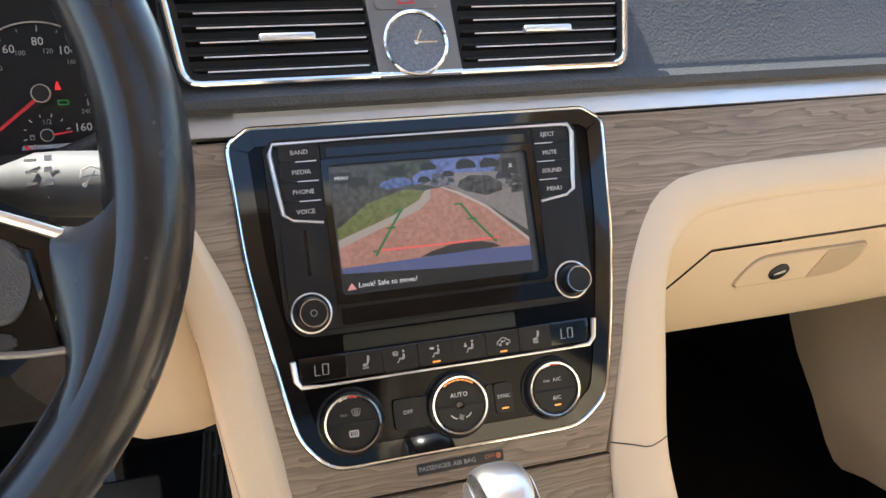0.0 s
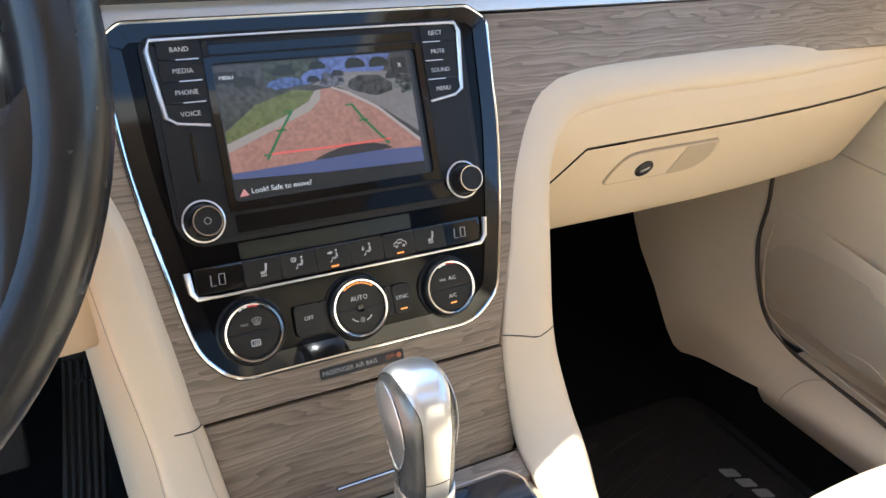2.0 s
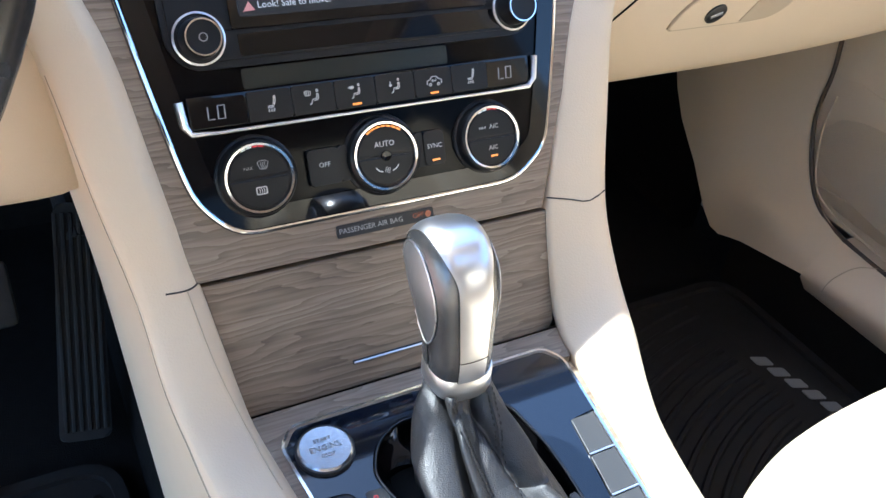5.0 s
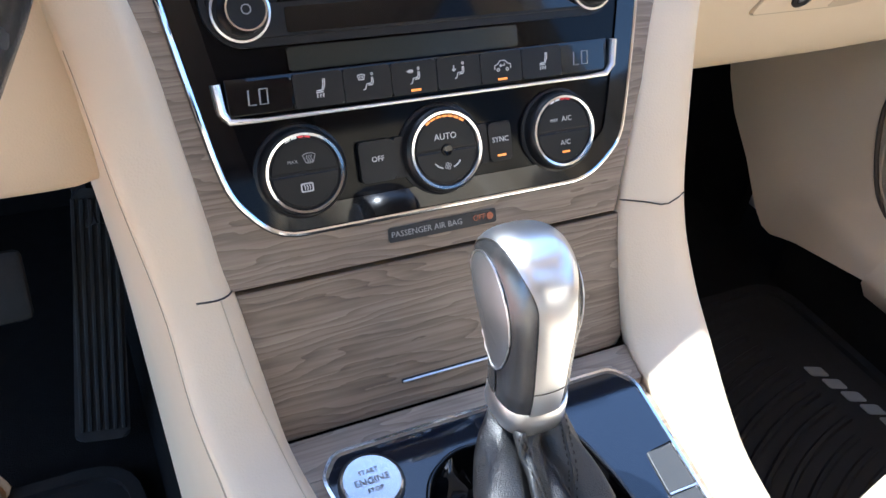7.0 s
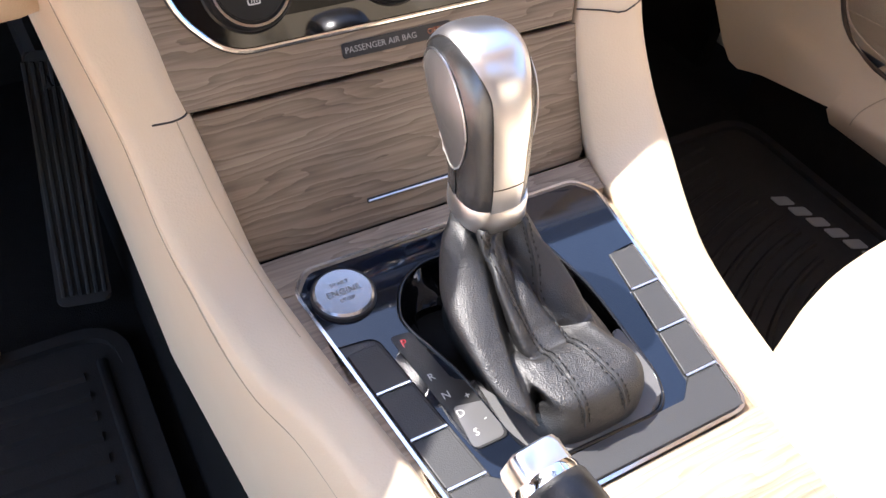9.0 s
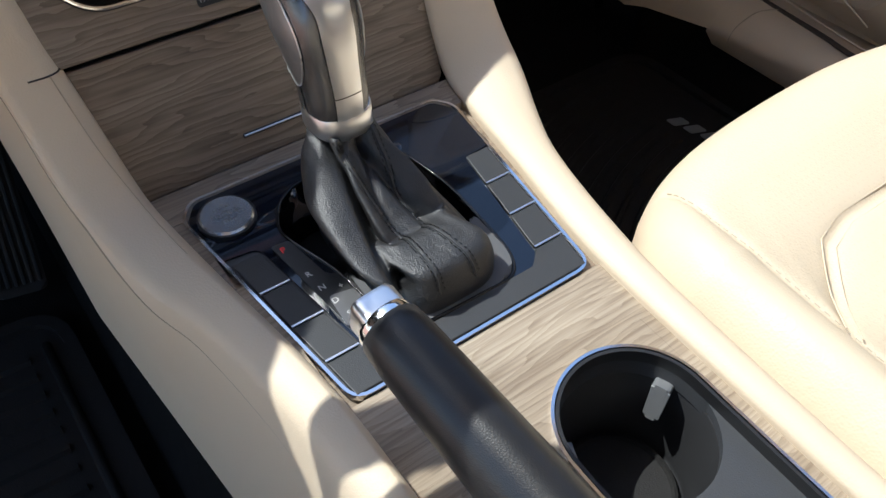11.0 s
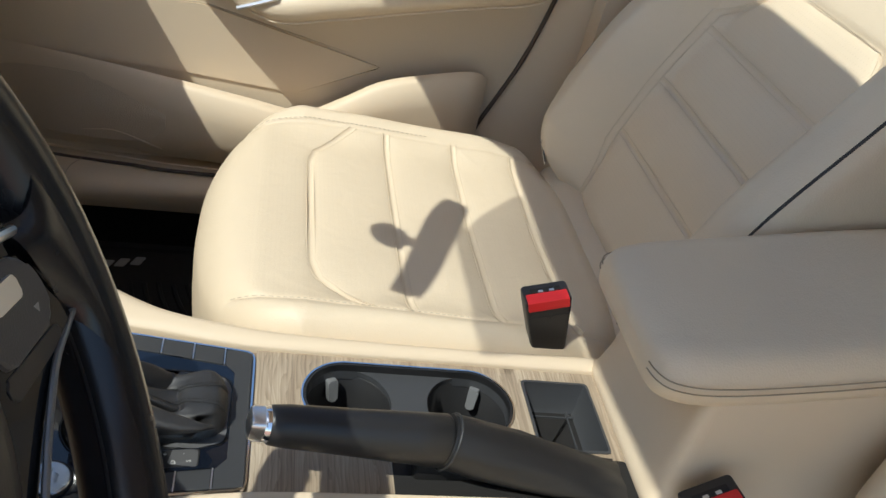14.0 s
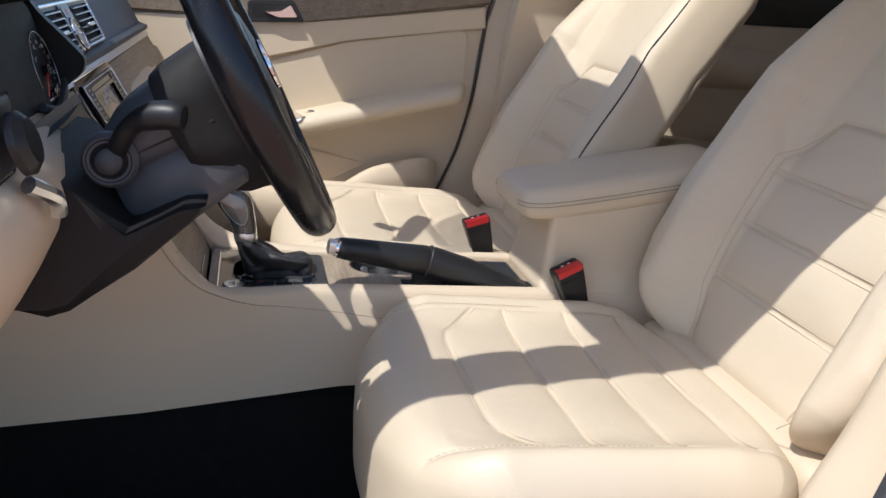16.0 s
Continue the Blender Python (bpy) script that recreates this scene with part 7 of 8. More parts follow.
# ---- passenger door ----
DX = 0.695
door = tagged(part("door_1", prism(rounded([(-0.345, 0.20), (0.50, 0.20), (0.52, 0.80), (-0.475, 0.80), (-0.455, 0.735), (-0.432, 0.56)], 0.01), DX - 0.006, DX + 0.03), LEATHER_SIDE, m=Matrix(((0, 0, 1, 0), (1, 0, 0, 0), (0, 1, 0, 0), (0, 0, 0, 1)))), "closed beige passenger door panel with armrest and pocket", "car door", kind="structure")
YZ = Matrix(((0, 0, -1, DX), (1, 0, 0, 0), (0, 1, 0, 0), (0, 0, 0, 1)))
# gap behind the door and the trim beyond it
gap = smooth_line([(DX - 0.008, -0.335, 0.24), (DX - 0.010, -0.352, 0.31), (DX - 0.010, -0.40, 0.43), (DX - 0.010, -0.430, 0.55), (DX - 0.010, -0.452, 0.735), (DX - 0.010, -0.475, 0.81)], 30)
part("door_seal", tube(gap, 0.0034, 6), SEAL_BROWN, door, "dark rubber seal in the door gap")
front_gap = smooth_line([(DX - 0.012, 0.425, 0.46), (DX - 0.014, 0.411, 0.392), (DX - 0.015, 0.407, 0.362), (DX - 0.016, 0.406, 0.314), (DX - 0.017, 0.388, 0.263), (DX - 0.018, 0.362, 0.223), (DX - 0.020, 0.328, 0.203), (DX - 0.024, 0.268, 0.196), (DX - 0.034, 0.18, 0.1975), (DX - 0.045, 0.08, 0.1985), (DX - 0.045, -0.30, 0.1985)], 44)
part("front_seal", tube(front_gap, 0.0028, 6), SEAL_BROWN, door, "brown gap round the door")
part("door_lip", tube(smooth_line([(DX - 0.012, 0.392, 0.345), (DX - 0.013, 0.392, 0.300), (DX - 0.014, 0.374, 0.242), (DX - 0.016, 0.345, 0.219), (DX - 0.024, 0.28, 0.213), (DX - 0.050, 0.10, 0.214), (DX - 0.060, -0.10, 0.216)], 30), 0.0012, 8), BEIGE, door, "rounded lower lip of the door panel")
part("grille_strip", tube(smooth_line([(DX - 0.016, 0.366, 0.236), (DX - 0.020, 0.300, 0.243), (DX - 0.032, 0.235, 0.251), (DX - 0.044, 0.190, 0.259), (DX - 0.060, 0.125, 0.245)], 20), 0.0009, 6), BEIGE, door, "raised line under the loudspeaker grille")
part("upper_panel", prism(rounded([(0.46, 0.49), (0.02, 0.495), (-0.33, 0.560), (-0.405, 0.575), (-0.413, 0.70), (-0.40, 0.712), (-0.13, 0.672), (0.12, 0.600), (0.30, 0.59)], 0.012), 0.004, 0.012, 0.004), LEATHER, door, "inset beige upper panel", m=YZ)
part("belt_panel", prism([(-0.452, 0.717), (-0.30, 0.700), (-0.13, 0.683), (0.12, 0.611), (0.30, 0.60), (0.52, 0.60), (0.52, 0.72), (-0.05, 0.712), (-0.449, 0.768)], 0.0, 0.020, 0.006), BEIGE, door, "smooth beige belt panel", m=YZ)
part("wood_trim", prism([(-0.458, 0.772), (-0.05, 0.716), (0.52, 0.722), (0.52, 0.765), (-0.05, 0.770), (-0.46, 0.810)], 0.0, 0.026, 0.006), WOOD, door, "walnut strip on the door", m=YZ)
part("silver_line", tube([(DX - 0.026, -0.46, 0.812), (DX - 0.026, -0.05, 0.772), (DX - 0.026, 0.5, 0.766)], 0.004, 6), STRIP, door)
rh = part("release_recess", prism(rounded([(-0.036, 0.712), (0.085, 0.706), (0.085, 0.752), (-0.012, 0.757)], 0.006), 0.02, 0.030, 0.003), BLACK, door, "chrome door release in a dark cup", m=YZ)
part("release_cup", prism(rounded([(-0.024, 0.722), (0.075, 0.716), (0.075, 0.746), (-0.008, 0.749)], 0.005), 0.028, 0.0308), BLACK_SOFT, rh, m=YZ)
part("release_lever", prism(rounded([(-0.020, 0.722), (0.02, 0.720), (0.05, 0.730), (0.015, 0.733), (-0.006, 0.747)], 0.002), 0.030, 0.040, 0.002), CHROME, rh, "chrome release lever", m=YZ)
# armrest pad
PADT = [(0.06, 0.500, 0.498), (-0.02, 0.512, 0.470), (-0.10, 0.530, 0.482), (-0.20, 0.552, 0.505), (-0.30, 0.572, 0.527), (-0.38, 0.588, 0.545), (-0.405, 0.585, 0.560)]
rows = []
for y, zt, zb in PADT:
    k = 0.62 if y > 0.03 else (0.5 if y < -0.39 else 1.0)
    d = 0.098 * k
    rows.append([(DX, y, zt + 0.004), (DX - d * 0.7, y, zt + 0.003), (DX - d * 0.95, y, zt - 0.006), (DX - d, y, (zt + zb) / 2), (DX - d * 0.9, y, zb + 0.008), (DX - d * 0.6, y, zb), (DX, y, zb - 0.004)])
rows = [[tuple(r) for r in col] for col in zip(*[smooth_line([r[i] for r in rows], 30) for i in range(7)])]
padm = part("armrest_pad", loft(rows, closed=True, caps=True), LEATHER, door, "padded beige door armrest", angle=60)
part("pad_seam", tube([(r[4][0] - 0.001, r[4][1], r[4][2] - 0.003) for r in rows], 0.0012, 5), THREAD, padm)
part("window_switch", box(0.010, 0.034, 0.003, 0.001, 2, at=(DX - 0.066, -0.054, 0.5215)), LEATHER_SIDE, door, "flush window switch plate")
part("switch_rocker", box(0.006, 0.014, 0.005, 0.001, 2, at=(DX - 0.066, -0.050, 0.523)), GREY, door, "grey window rocker")
# slanting pull handle: a flat bar from the upper panel down to the pad
HL = [((0.190, 0.606), (0.130, 0.612), 0.012), ((0.155, 0.588), (0.110, 0.594), 0.045), ((0.110, 0.558), (0.070, 0.570), 0.072), ((0.060, 0.522), (0.020, 0.540), 0.088), ((0.026, 0.494), (-0.020, 0.516), 0.094), ((0.018, 0.488), (-0.030, 0.511), 0.090)]
rows = []
for (y0, z0), (y1, z1), d in HL:
    rows.append([(DX - d + 0.018, y0 + 0.003, z0 - 0.004), (DX - d + 0.004, y0, z0), (DX - d, y0 - 0.006, z0 + 0.002), (DX - d, y1 + 0.006, z1 - 0.002), (DX - d + 0.004, y1, z1), (DX - d + 0.018, y1 - 0.003, z1 + 0.003)])
rows = [list(c) for c in zip(*[smooth_line([r[i] for r in rows], 24) for i in range(6)])]
hb = part("pull_handle", loft(rows, closed=True, caps=True), BEIGE, door, "beige slanting pull handle", angle=50)
part("handle_tip", tube([(DX - 0.093, 0.024, 0.489), (DX - 0.096, 0.000, 0.499), (DX - 0.096, -0.026, 0.510), (DX - 0.088, -0.034, 0.514)], 0.0032, 6), SATIN, hb, "silver trim at the handle's foot")
part("handle_gap", tube([(DX - 0.010, 0.196, 0.602), (DX - 0.010, 0.165, 0.624), (DX - 0.010, 0.128, 0.616)], 0.0022, 5), PIPING, hb)
# map pocket bulge and loudspeaker grille
rows = []
for y, zt, d in ((0.50, 0.375, 0.004), (0.42, 0.372, 0.008), (0.33, 0.368, 0.016), (0.22, 0.362, 0.034), (0.10, 0.354, 0.058), (0.0, 0.343, 0.072), (-0.074, 0.335, 0.078), (-0.13, 0.362, 0.076), (-0.183, 0.392, 0.070), (-0.25, 0.408, 0.060), (-0.32, 0.416, 0.045), (-0.352, 0.40, 0.02)):
    rows.append([(DX - d * 0.35, y, zt - 0.020), (DX - d * 0.80, y, zt), (DX - d, y, zt - 0.008), (DX - d * 1.02, y, zt - 0.05), (DX - d * 0.95, y, (zt + 0.20) / 2 - 0.01), (DX - d * 0.7, y, 0.222), (DX, y, 0.206)])
rows = [list(c) for c in zip(*[smooth_line([r[i] for r in rows], 44) for i in range(7)])]
pk = part("map_pocket", loft(rows), BEIGE, door, "beige bulging map pocket", angle=70)
# thin darker line painted for the shade of the hollow above the pocket
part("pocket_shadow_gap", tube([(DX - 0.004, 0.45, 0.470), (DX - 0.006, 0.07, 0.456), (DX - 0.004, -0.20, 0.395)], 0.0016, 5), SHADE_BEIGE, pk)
def pocket_depth(y):
    pts = [(0.10, 0.058), (0.22, 0.034), (0.33, 0.016), (0.42, 0.008)]
    for (a, p), (b, q) in zip(pts, pts[1:]):
        if y <= b:
            return p + (q - p) * (y - a) / (b - a)
    return 0.008


gr = []
for k in range(17):
    y = 0.12 + 0.27 * k / 16
    e = math.sqrt(max(0.0, 1 - ((y - 0.255) / 0.136) ** 2)) ** 0.6
    zc, h = 0.290, 0.052 * e
    gr.append([(DX - pocket_depth(y) * (1.03 - 0.10 * abs(i - 4) / 4) - 0.0012, y, zc + h * (i - 4) / 4) for i in range(9)])
part("speaker_grille", thick(loft(gr), 0.001), material("fine_grille", (0.58, 0.475, 0.345), 0.6, bump=0.9, scale=700), pk, "finely perforated loudspeaker grille", angle=60)
# door well wall in the recess above the pocket
part("recess_wall", prism(rounded([(0.07, 0.455), (0.45, 0.47), (0.45, 0.36), (0.10, 0.35), (-0.07, 0.335), (-0.19, 0.392)], 0.01), 0.0, 0.009, 0.003), BEIGE, door, m=YZ)

# sill, kick panel and pillar foot
SILL = [(0.302, 0.156), (0.25, 0.160), (0.20, 0.165), (0.10, 0.171), (-0.50, 0.172), (-1.0, 0.172)]
sill = wall("sill_trim", loft([[(0.640, y, 0.130), (0.6195, y, z), (0.6215, y, z + 0.010), (0.630, y, z + 0.021), (0.650, y, 0.1935), (0.675, y, 0.1965), (0.72, y, 0.198), (0.74, y, 0.10)] for y, z in SILL]), BEIGE, "beige plastic sill trim", "sill", angle=60)
part("sill_joint", tube(smooth_line([(0.6190, 0.268, 0.158), (0.6210, 0.268, 0.168), (0.6295, 0.266, 0.180), (0.650, 0.258, 0.1940), (0.674, 0.240, 0.1970)], 14), 0.0007, 5), SHADE_BEIGE, sill)
KICK = [[(0.655, 0.700, 0.46), (0.640, 0.600, 0.264), (0.628, 0.520, 0.190), (0.622, 0.455, 0.128), (0.621, 0.400, 0.140), (0.620, 0.300, 0.160)], [(0.662, 0.640, 0.48), (0.648, 0.560, 0.31), (0.640, 0.500, 0.23), (0.636, 0.450, 0.180), (0.634, 0.400, 0.182), (0.630, 0.300, 0.180)], [(0.672, 0.56, 0.49), (0.664, 0.50, 0.35), (0.660, 0.465, 0.275), (0.656, 0.430, 0.215), (0.654, 0.395, 0.200), (0.652, 0.300, 0.194)], [(0.683, 0.425, 0.50), (0.682, 0.411, 0.392), (0.680, 0.406, 0.314), (0.679, 0.388, 0.263), (0.677, 0.362, 0.222), (0.675, 0.300, 0.196)]]
KICK = [[tuple(v) for v in smooth_line(r, 16)] for r in KICK]
KICK = [list(c) for c in zip(*[smooth_line([r[i] for r in KICK], 14) for i in range(16)])]
wall("kick_panel", loft(KICK), BEIGE, "beige kick panel at the end of the footwell", "kick panel", angle=60)
wall("footwell_wall", box(0.012, 1.1, 0.15, at=(0.655, -0.12, 0.10)), CARPET, "black carpeted edge of the footwell", "footwell")
wall("pillar_foot", loft([[(DX - 0.005, -0.345, 0.2), (DX - 0.005, -0.358, 0.31), (DX - 0.005, -0.408, 0.43), (DX - 0.005, -0.438, 0.55), (DX - 0.005, -0.46, 0.735), (DX - 0.005, -0.49, 0.83)], [(DX - 0.03, -0.50, 0.2), (DX - 0.03, -0.50, 0.31), (DX - 0.035, -0.52, 0.43), (DX - 0.035, -0.53, 0.55), (DX - 0.04, -0.55, 0.735), (DX - 0.045, -0.57, 0.83)], [(DX - 0.02, -0.66, 0.2), (DX - 0.02, -0.66, 0.31), (DX - 0.02, -0.67, 0.43), (DX - 0.02, -0.67, 0.55), (DX - 0.02, -0.68, 0.735), (DX - 0.025, -0.68, 0.83)]]), BEIGE, "beige plastic trim of the centre pillar", "pillar", angle=50)
for ob, cx, cy in (("passenger", 0.40, 0.115), ("driver", -0.40, 0.120)):
    mat_ = thing("floor_mat", "ribbed black rubber floor mat with grey print" if ob == "passenger" else "ribbed black rubber floor mat under the pedals", "floor mat", "floor mats")
    w, l = 0.235, 0.30
    out = rounded(rect(cx - w, cy - l, cx + w, cy + l), 0.05)
    part("mat_sheet", prism(out, 0.050, 0.060, 0.003), RUBBER_MAT, mat_)
    part("mat_edge", hoop(out, inset(out, 0.012), 0.052, 0.067), RUBBER_MAT, mat_, "raised rim")
    if ob == "passenger":
        for k in range(27):
            r = 0.10 + 0.0205 * k
            pts = []
            for i in range(40):
                a = radians(88 + 2.6 * i)
                x, y = 0.600 + r * 1.05 * math.cos(a), -0.14 + r * math.sin(a)
                if cx - w + 0.022 < x < 0.548 and cy - l + 0.02 < y < cy + l - 0.022:
                    pts.append((x, y, 0.0603))
            if len(pts) > 4:
                part("rib", tube(pts, 0.0044, 6), RUBBER_MAT, mat_)
        # the print is drawn as plain slanting bars
        for k in range(6):
            x, q = 0.566 + k * 0.0062, 0.277 - k * 0.0225
            part("print_bar", prism(rounded([(x - 0.010, q + 0.004), (x + 0.010, q - 0.004), (x + 0.010, q - 0.019), (x - 0.010, q - 0.011)], 0.003), 0.058, 0.0612), MAT_PRINT, mat_, "grey printed bar")
    else:
        for k in range(24):
            y = cy + l - 0.045 - k * 0.0225
            pts = [(cx - w + 0.03, y + 0.012, 0.0603), (cx, y + 0.004, 0.0603), (cx + w - 0.045, y - 0.006, 0.0603)]
            part("rib", tube(pts, 0.0048, 6), RUBBER_MAT, mat_)
        part("rib", tube([(cx + w - 0.028, cy - l + 0.04, 0.0603), (cx + w - 0.028, cy + l - 0.04, 0.0603)], 0.005, 6), RUBBER_MAT, mat_)
leaf = thing("dry_leaf", "small dry brown leaf on the driver's floor mat", "leaf")
bm = loft([[(-0.278 + 0.004 * math.sin(k) + u * 0.006 * math.sin(math.pi * (k + 0.4) / 6.8), 0.405 + 0.006 * k, 0.066 + 0.005 * abs(u) + 0.0012 * k) for u in (-1, -0.5, 0, 0.5, 1)] for k in range(7)])
part("blade", thick(bm, 0.0006), material("dry_leaf_brown", (0.34, 0.20, 0.09), 0.8, bump=0.4, scale=300, vary=0.3, vscale=150), leaf)
# pedals
ped = thing("accelerator_pedal", "black ribbed accelerator pedal", "pedal", "pedals")
pm = Matrix.Translation((-0.170, 0.512, 0.165)) @ Matrix.Rotation(radians(54.5), 4, "X") @ Matrix.Rotation(radians(-9), 4, "Z")
part("pad", prism(rounded([(-0.026, -0.117), (0.022, -0.117), (0.020, 0.117), (-0.020, 0.117)], 0.008), -0.008, 0.006, 0.003), BLACK_SOFT, ped, m=pm)
for k in range(6):
    part("rib", box(0.0042, 0.215, 0.004, 0.001, 1, at=(-0.0195 + k * 0.0072, 0, 0.0072)), BLACK_SOFT, ped, m=pm)
part("arm", tube([pm @ Vector((0, 0.08, 0)), Vector((-0.165, 0.66, 0.29)), Vector((-0.165, 0.80, 0.40))], 0.012, 8), BLACK, ped)
ped2 = thing("brake_pedal", "black rubber brake pedal", "pedal", "pedals")
pm = Matrix.Translation((-0.262, 0.49, 0.235)) @ Matrix.Rotation(radians(55), 4, "X")
part("pad", box(0.085, 0.06, 0.014, 0.006, 2), BLACK_SOFT, ped2, m=pm)
part("arm", tube([pm @ Vector((0, 0.0, -0.01)), Vector((-0.275, 0.60, 0.32)), Vector((-0.285, 0.72, 0.47)), Vector((-0.285, 0.875, 0.55))], 0.012, 8), BLACK, ped2)

# driver's side opening: sill, seal and body edge
wall("sill_left", loft([[(-0.62, y, 0.05), (-0.64, y, 0.15), (-0.70, y, 0.175), (-0.74, y, 0.17), (-0.75, y, 0.06)] for y in (0.62, 0.0, -0.9)]), BEIGE, "beige sill trim of the open driver's side", "sill")
seal = smooth_line([(-0.735, 0.45, 0.19), (-0.735, -0.25, 0.185), (-0.742, -0.385, 0.195), (-0.748, -0.403, 0.30), (-0.744, -0.432, 0.48), (-0.722, -0.590, 0.76), (-0.60, -0.58, 1.18)], 40)
wall("door_seal_left", tube(seal, 0.014, 8), SEAL, "dark grey rubber seal of the door opening", "seal")
wall("body_side", thick(loft([[(-0.79, 0.6, 0.10), (-0.79, 0.6, -0.15)], [(-0.79, -1.9, 0.10), (-0.79, -1.9, -0.15)]]), 0.02), BODY, "grey painted body sill", "car body")
wall("body_floor", box(1.6, 2.9, 0.02, at=(0, -0.4, -0.02)), BODY, "underside of the car body", "car body")
wall("body_side_right", box(0.02, 2.6, 0.85, at=(0.78, -0.55, 0.38)), BODY, "painted outer skin of the far side", "car body")
wall("hood", box(1.5, 0.9, 0.04, 0.02, at=(0, 1.35, 0.78)), BODY, "grey painted bonnet ahead of the windscreen", "car body")
wall("nose", box(1.5, 0.05, 1.0, at=(0, 1.78, 0.3)), BODY, "front of the car body", "car body")

# rear view mirror, whose shadow lies on the passenger seat
mirror = thing("rear_view_mirror", "black interior mirror under the windscreen header", "mirror")
mm = Matrix.Translation((0.014, 0.141, 1.020)) @ Matrix.Rotation(radians(-20), 4, "Z") @ Matrix.Rotation(radians(78), 4, "X")
part("housing", prism(rounded([(-0.080, -0.034), (0.092, -0.038), (0.106, 0.008), (0.098, 0.056), (-0.076, 0.058), (-0.088, 0.012)], 0.014), -0.020, 0.006, 0.005), BLACK, mirror, m=mm)
part("glass", prism(rounded(rect(-0.090, -0.024, 0.090, 0.024), 0.012), 0.0058, 0.0072), CHROME, mirror, m=mm)
part("stem", tube([(0.015, 0.150, 1.024), (0.018, 0.180, 1.045), (0.021, 0.205, 1.060)], 0.008, 8), BLACK, mirror)
part("mount", turned([(0, -0.006), (0.022, -0.006), (0.024, 0.004), (0.016, 0.012), (0, 0.012)], 24), BLACK, mirror, m=Matrix.Translation((0.021, 0.214, 1.060)) @ Matrix.Rotation(radians(25), 4, "X"))

# unseen visor-shaped plate at the top of the windscreen, added to shade the door
visor = thing("sun_visor", "unseen pale visor plate, added to shade the door", "sun visor")
VISOR = rounded([(0.20, 0.022), (0.56, 0.004), (0.57, 0.155), (0.48, 0.165), (0.38, 0.138), (0.28, 0.100)], [0.01, 0.02, 0.02, 0.03, 0.03, 0.03])
part("panel", prism(VISOR, -0.006, 0.006, 0.003), HEADLINER, visor, m=Matrix(((1, 0, 0, 0), (0, 1, 0, 0), (0, -0.385, 1, 1.110 + 0.385 * 0.055), (0, 0, 0, 1))))
part("hinge", tube([(0.24, 0.050, 1.120), (0.54, 0.045, 1.124)], 0.006, 8), HEADLINER, visor)

# ---- steering wheel and column ----
WC = Vector((-0.338, 0.080, 0.721))
WA = radians(25.6)
WM = Matrix(((1, 0, 0, WC.x), (0, math.sin(WA), -math.cos(WA), WC.y), (0, math.cos(WA), math.sin(WA), WC.z), (0, 0, 0, 1)))
wheel = thing("steering_wheel", "black leather steering wheel with worn shiny rim", "steering wheel")
R0 = 0.168
ring = [(R0 * math.cos(2 * math.pi * i / 96), R0 * math.sin(2 * math.pi * i / 96), 0) for i in range(96)]
rows = []
for i in range(97):
    a = 2 * math.pi * i / 96
    th = 0.0150 + 0.0016 * (abs(math.cos(a)) ** 8)
    rows.append([((R0 + th * 1.0 * math.cos(b)) * math.cos(a), (R0 + th * 1.0 * math.cos(b)) * math.sin(a), th * 1.18 * math.sin(b)) for b in [2 * math.pi * k / 20 for k in range(20)]])
bm = loft(rows, closed=True)
bmesh.ops.remove_doubles(bm, verts=bm.verts, dist=1e-6)
part("rim", bm, RIM_HIDE, wheel, "worn glossy black leather rim", m=WM, angle=80)
part("rim_seam", tube([(x * (R0 - 0.0148) / R0, y * (R0 - 0.0148) / R0, 0.002) for x, y, z in ring], 0.0008, 5, closed=True), BLACK, wheel, m=WM)
# the wheel stands turned a little to the right
WR = WM @ Matrix.Rotation(radians(-16), 4, "Z")
# airbag cover
hubp = rounded([(-0.040, -0.090), (0.040, -0.090), (0.078, -0.050), (0.092, 0.0), (0.078, 0.050), (0.03, 0.066), (-0.03, 0.066), (-0.078, 0.050), (-0.092, 0.0), (-0.078, -0.050)], 0.02, 6)
rows = [[(x * k, y * k, w) for x, y in hubp] for k, w in ((1.0, -0.030), (1.02, -0.004), (0.97, 0.008), (0.80, 0.0150), (0.45, 0.0185), (0.05, 0.0190))]
hub = part("airbag_cover", loft(rows, closed=True, caps=True), BLACK, wheel, "matt black airbag cover", m=WR, angle=60)
# round badge, drawn as plain ring and bars
part("badge", turned([(0, 0.017), (0.0256, 0.017), (0.0256, 0.0200), (0.0235, 0.0215), (0, 0.0205)], 40), PIANO, hub, m=WR)
part("badge_ring", turned([(0.0218, 0.0205), (0.0258, 0.0205), (0.0252, 0.0228), (0.0228, 0.0228)], 40), CHROME, hub, "round chrome badge", m=WR)
for v, w in ((0.0075, 0.030), (-0.0010, 0.036), (-0.0095, 0.028)):
    part("badge_bar", tube([(-w / 2, v, 0.0212), (w / 2, v, 0.0212)], 0.0019, 6, flat=0.6), SATIN, hub, m=WR)
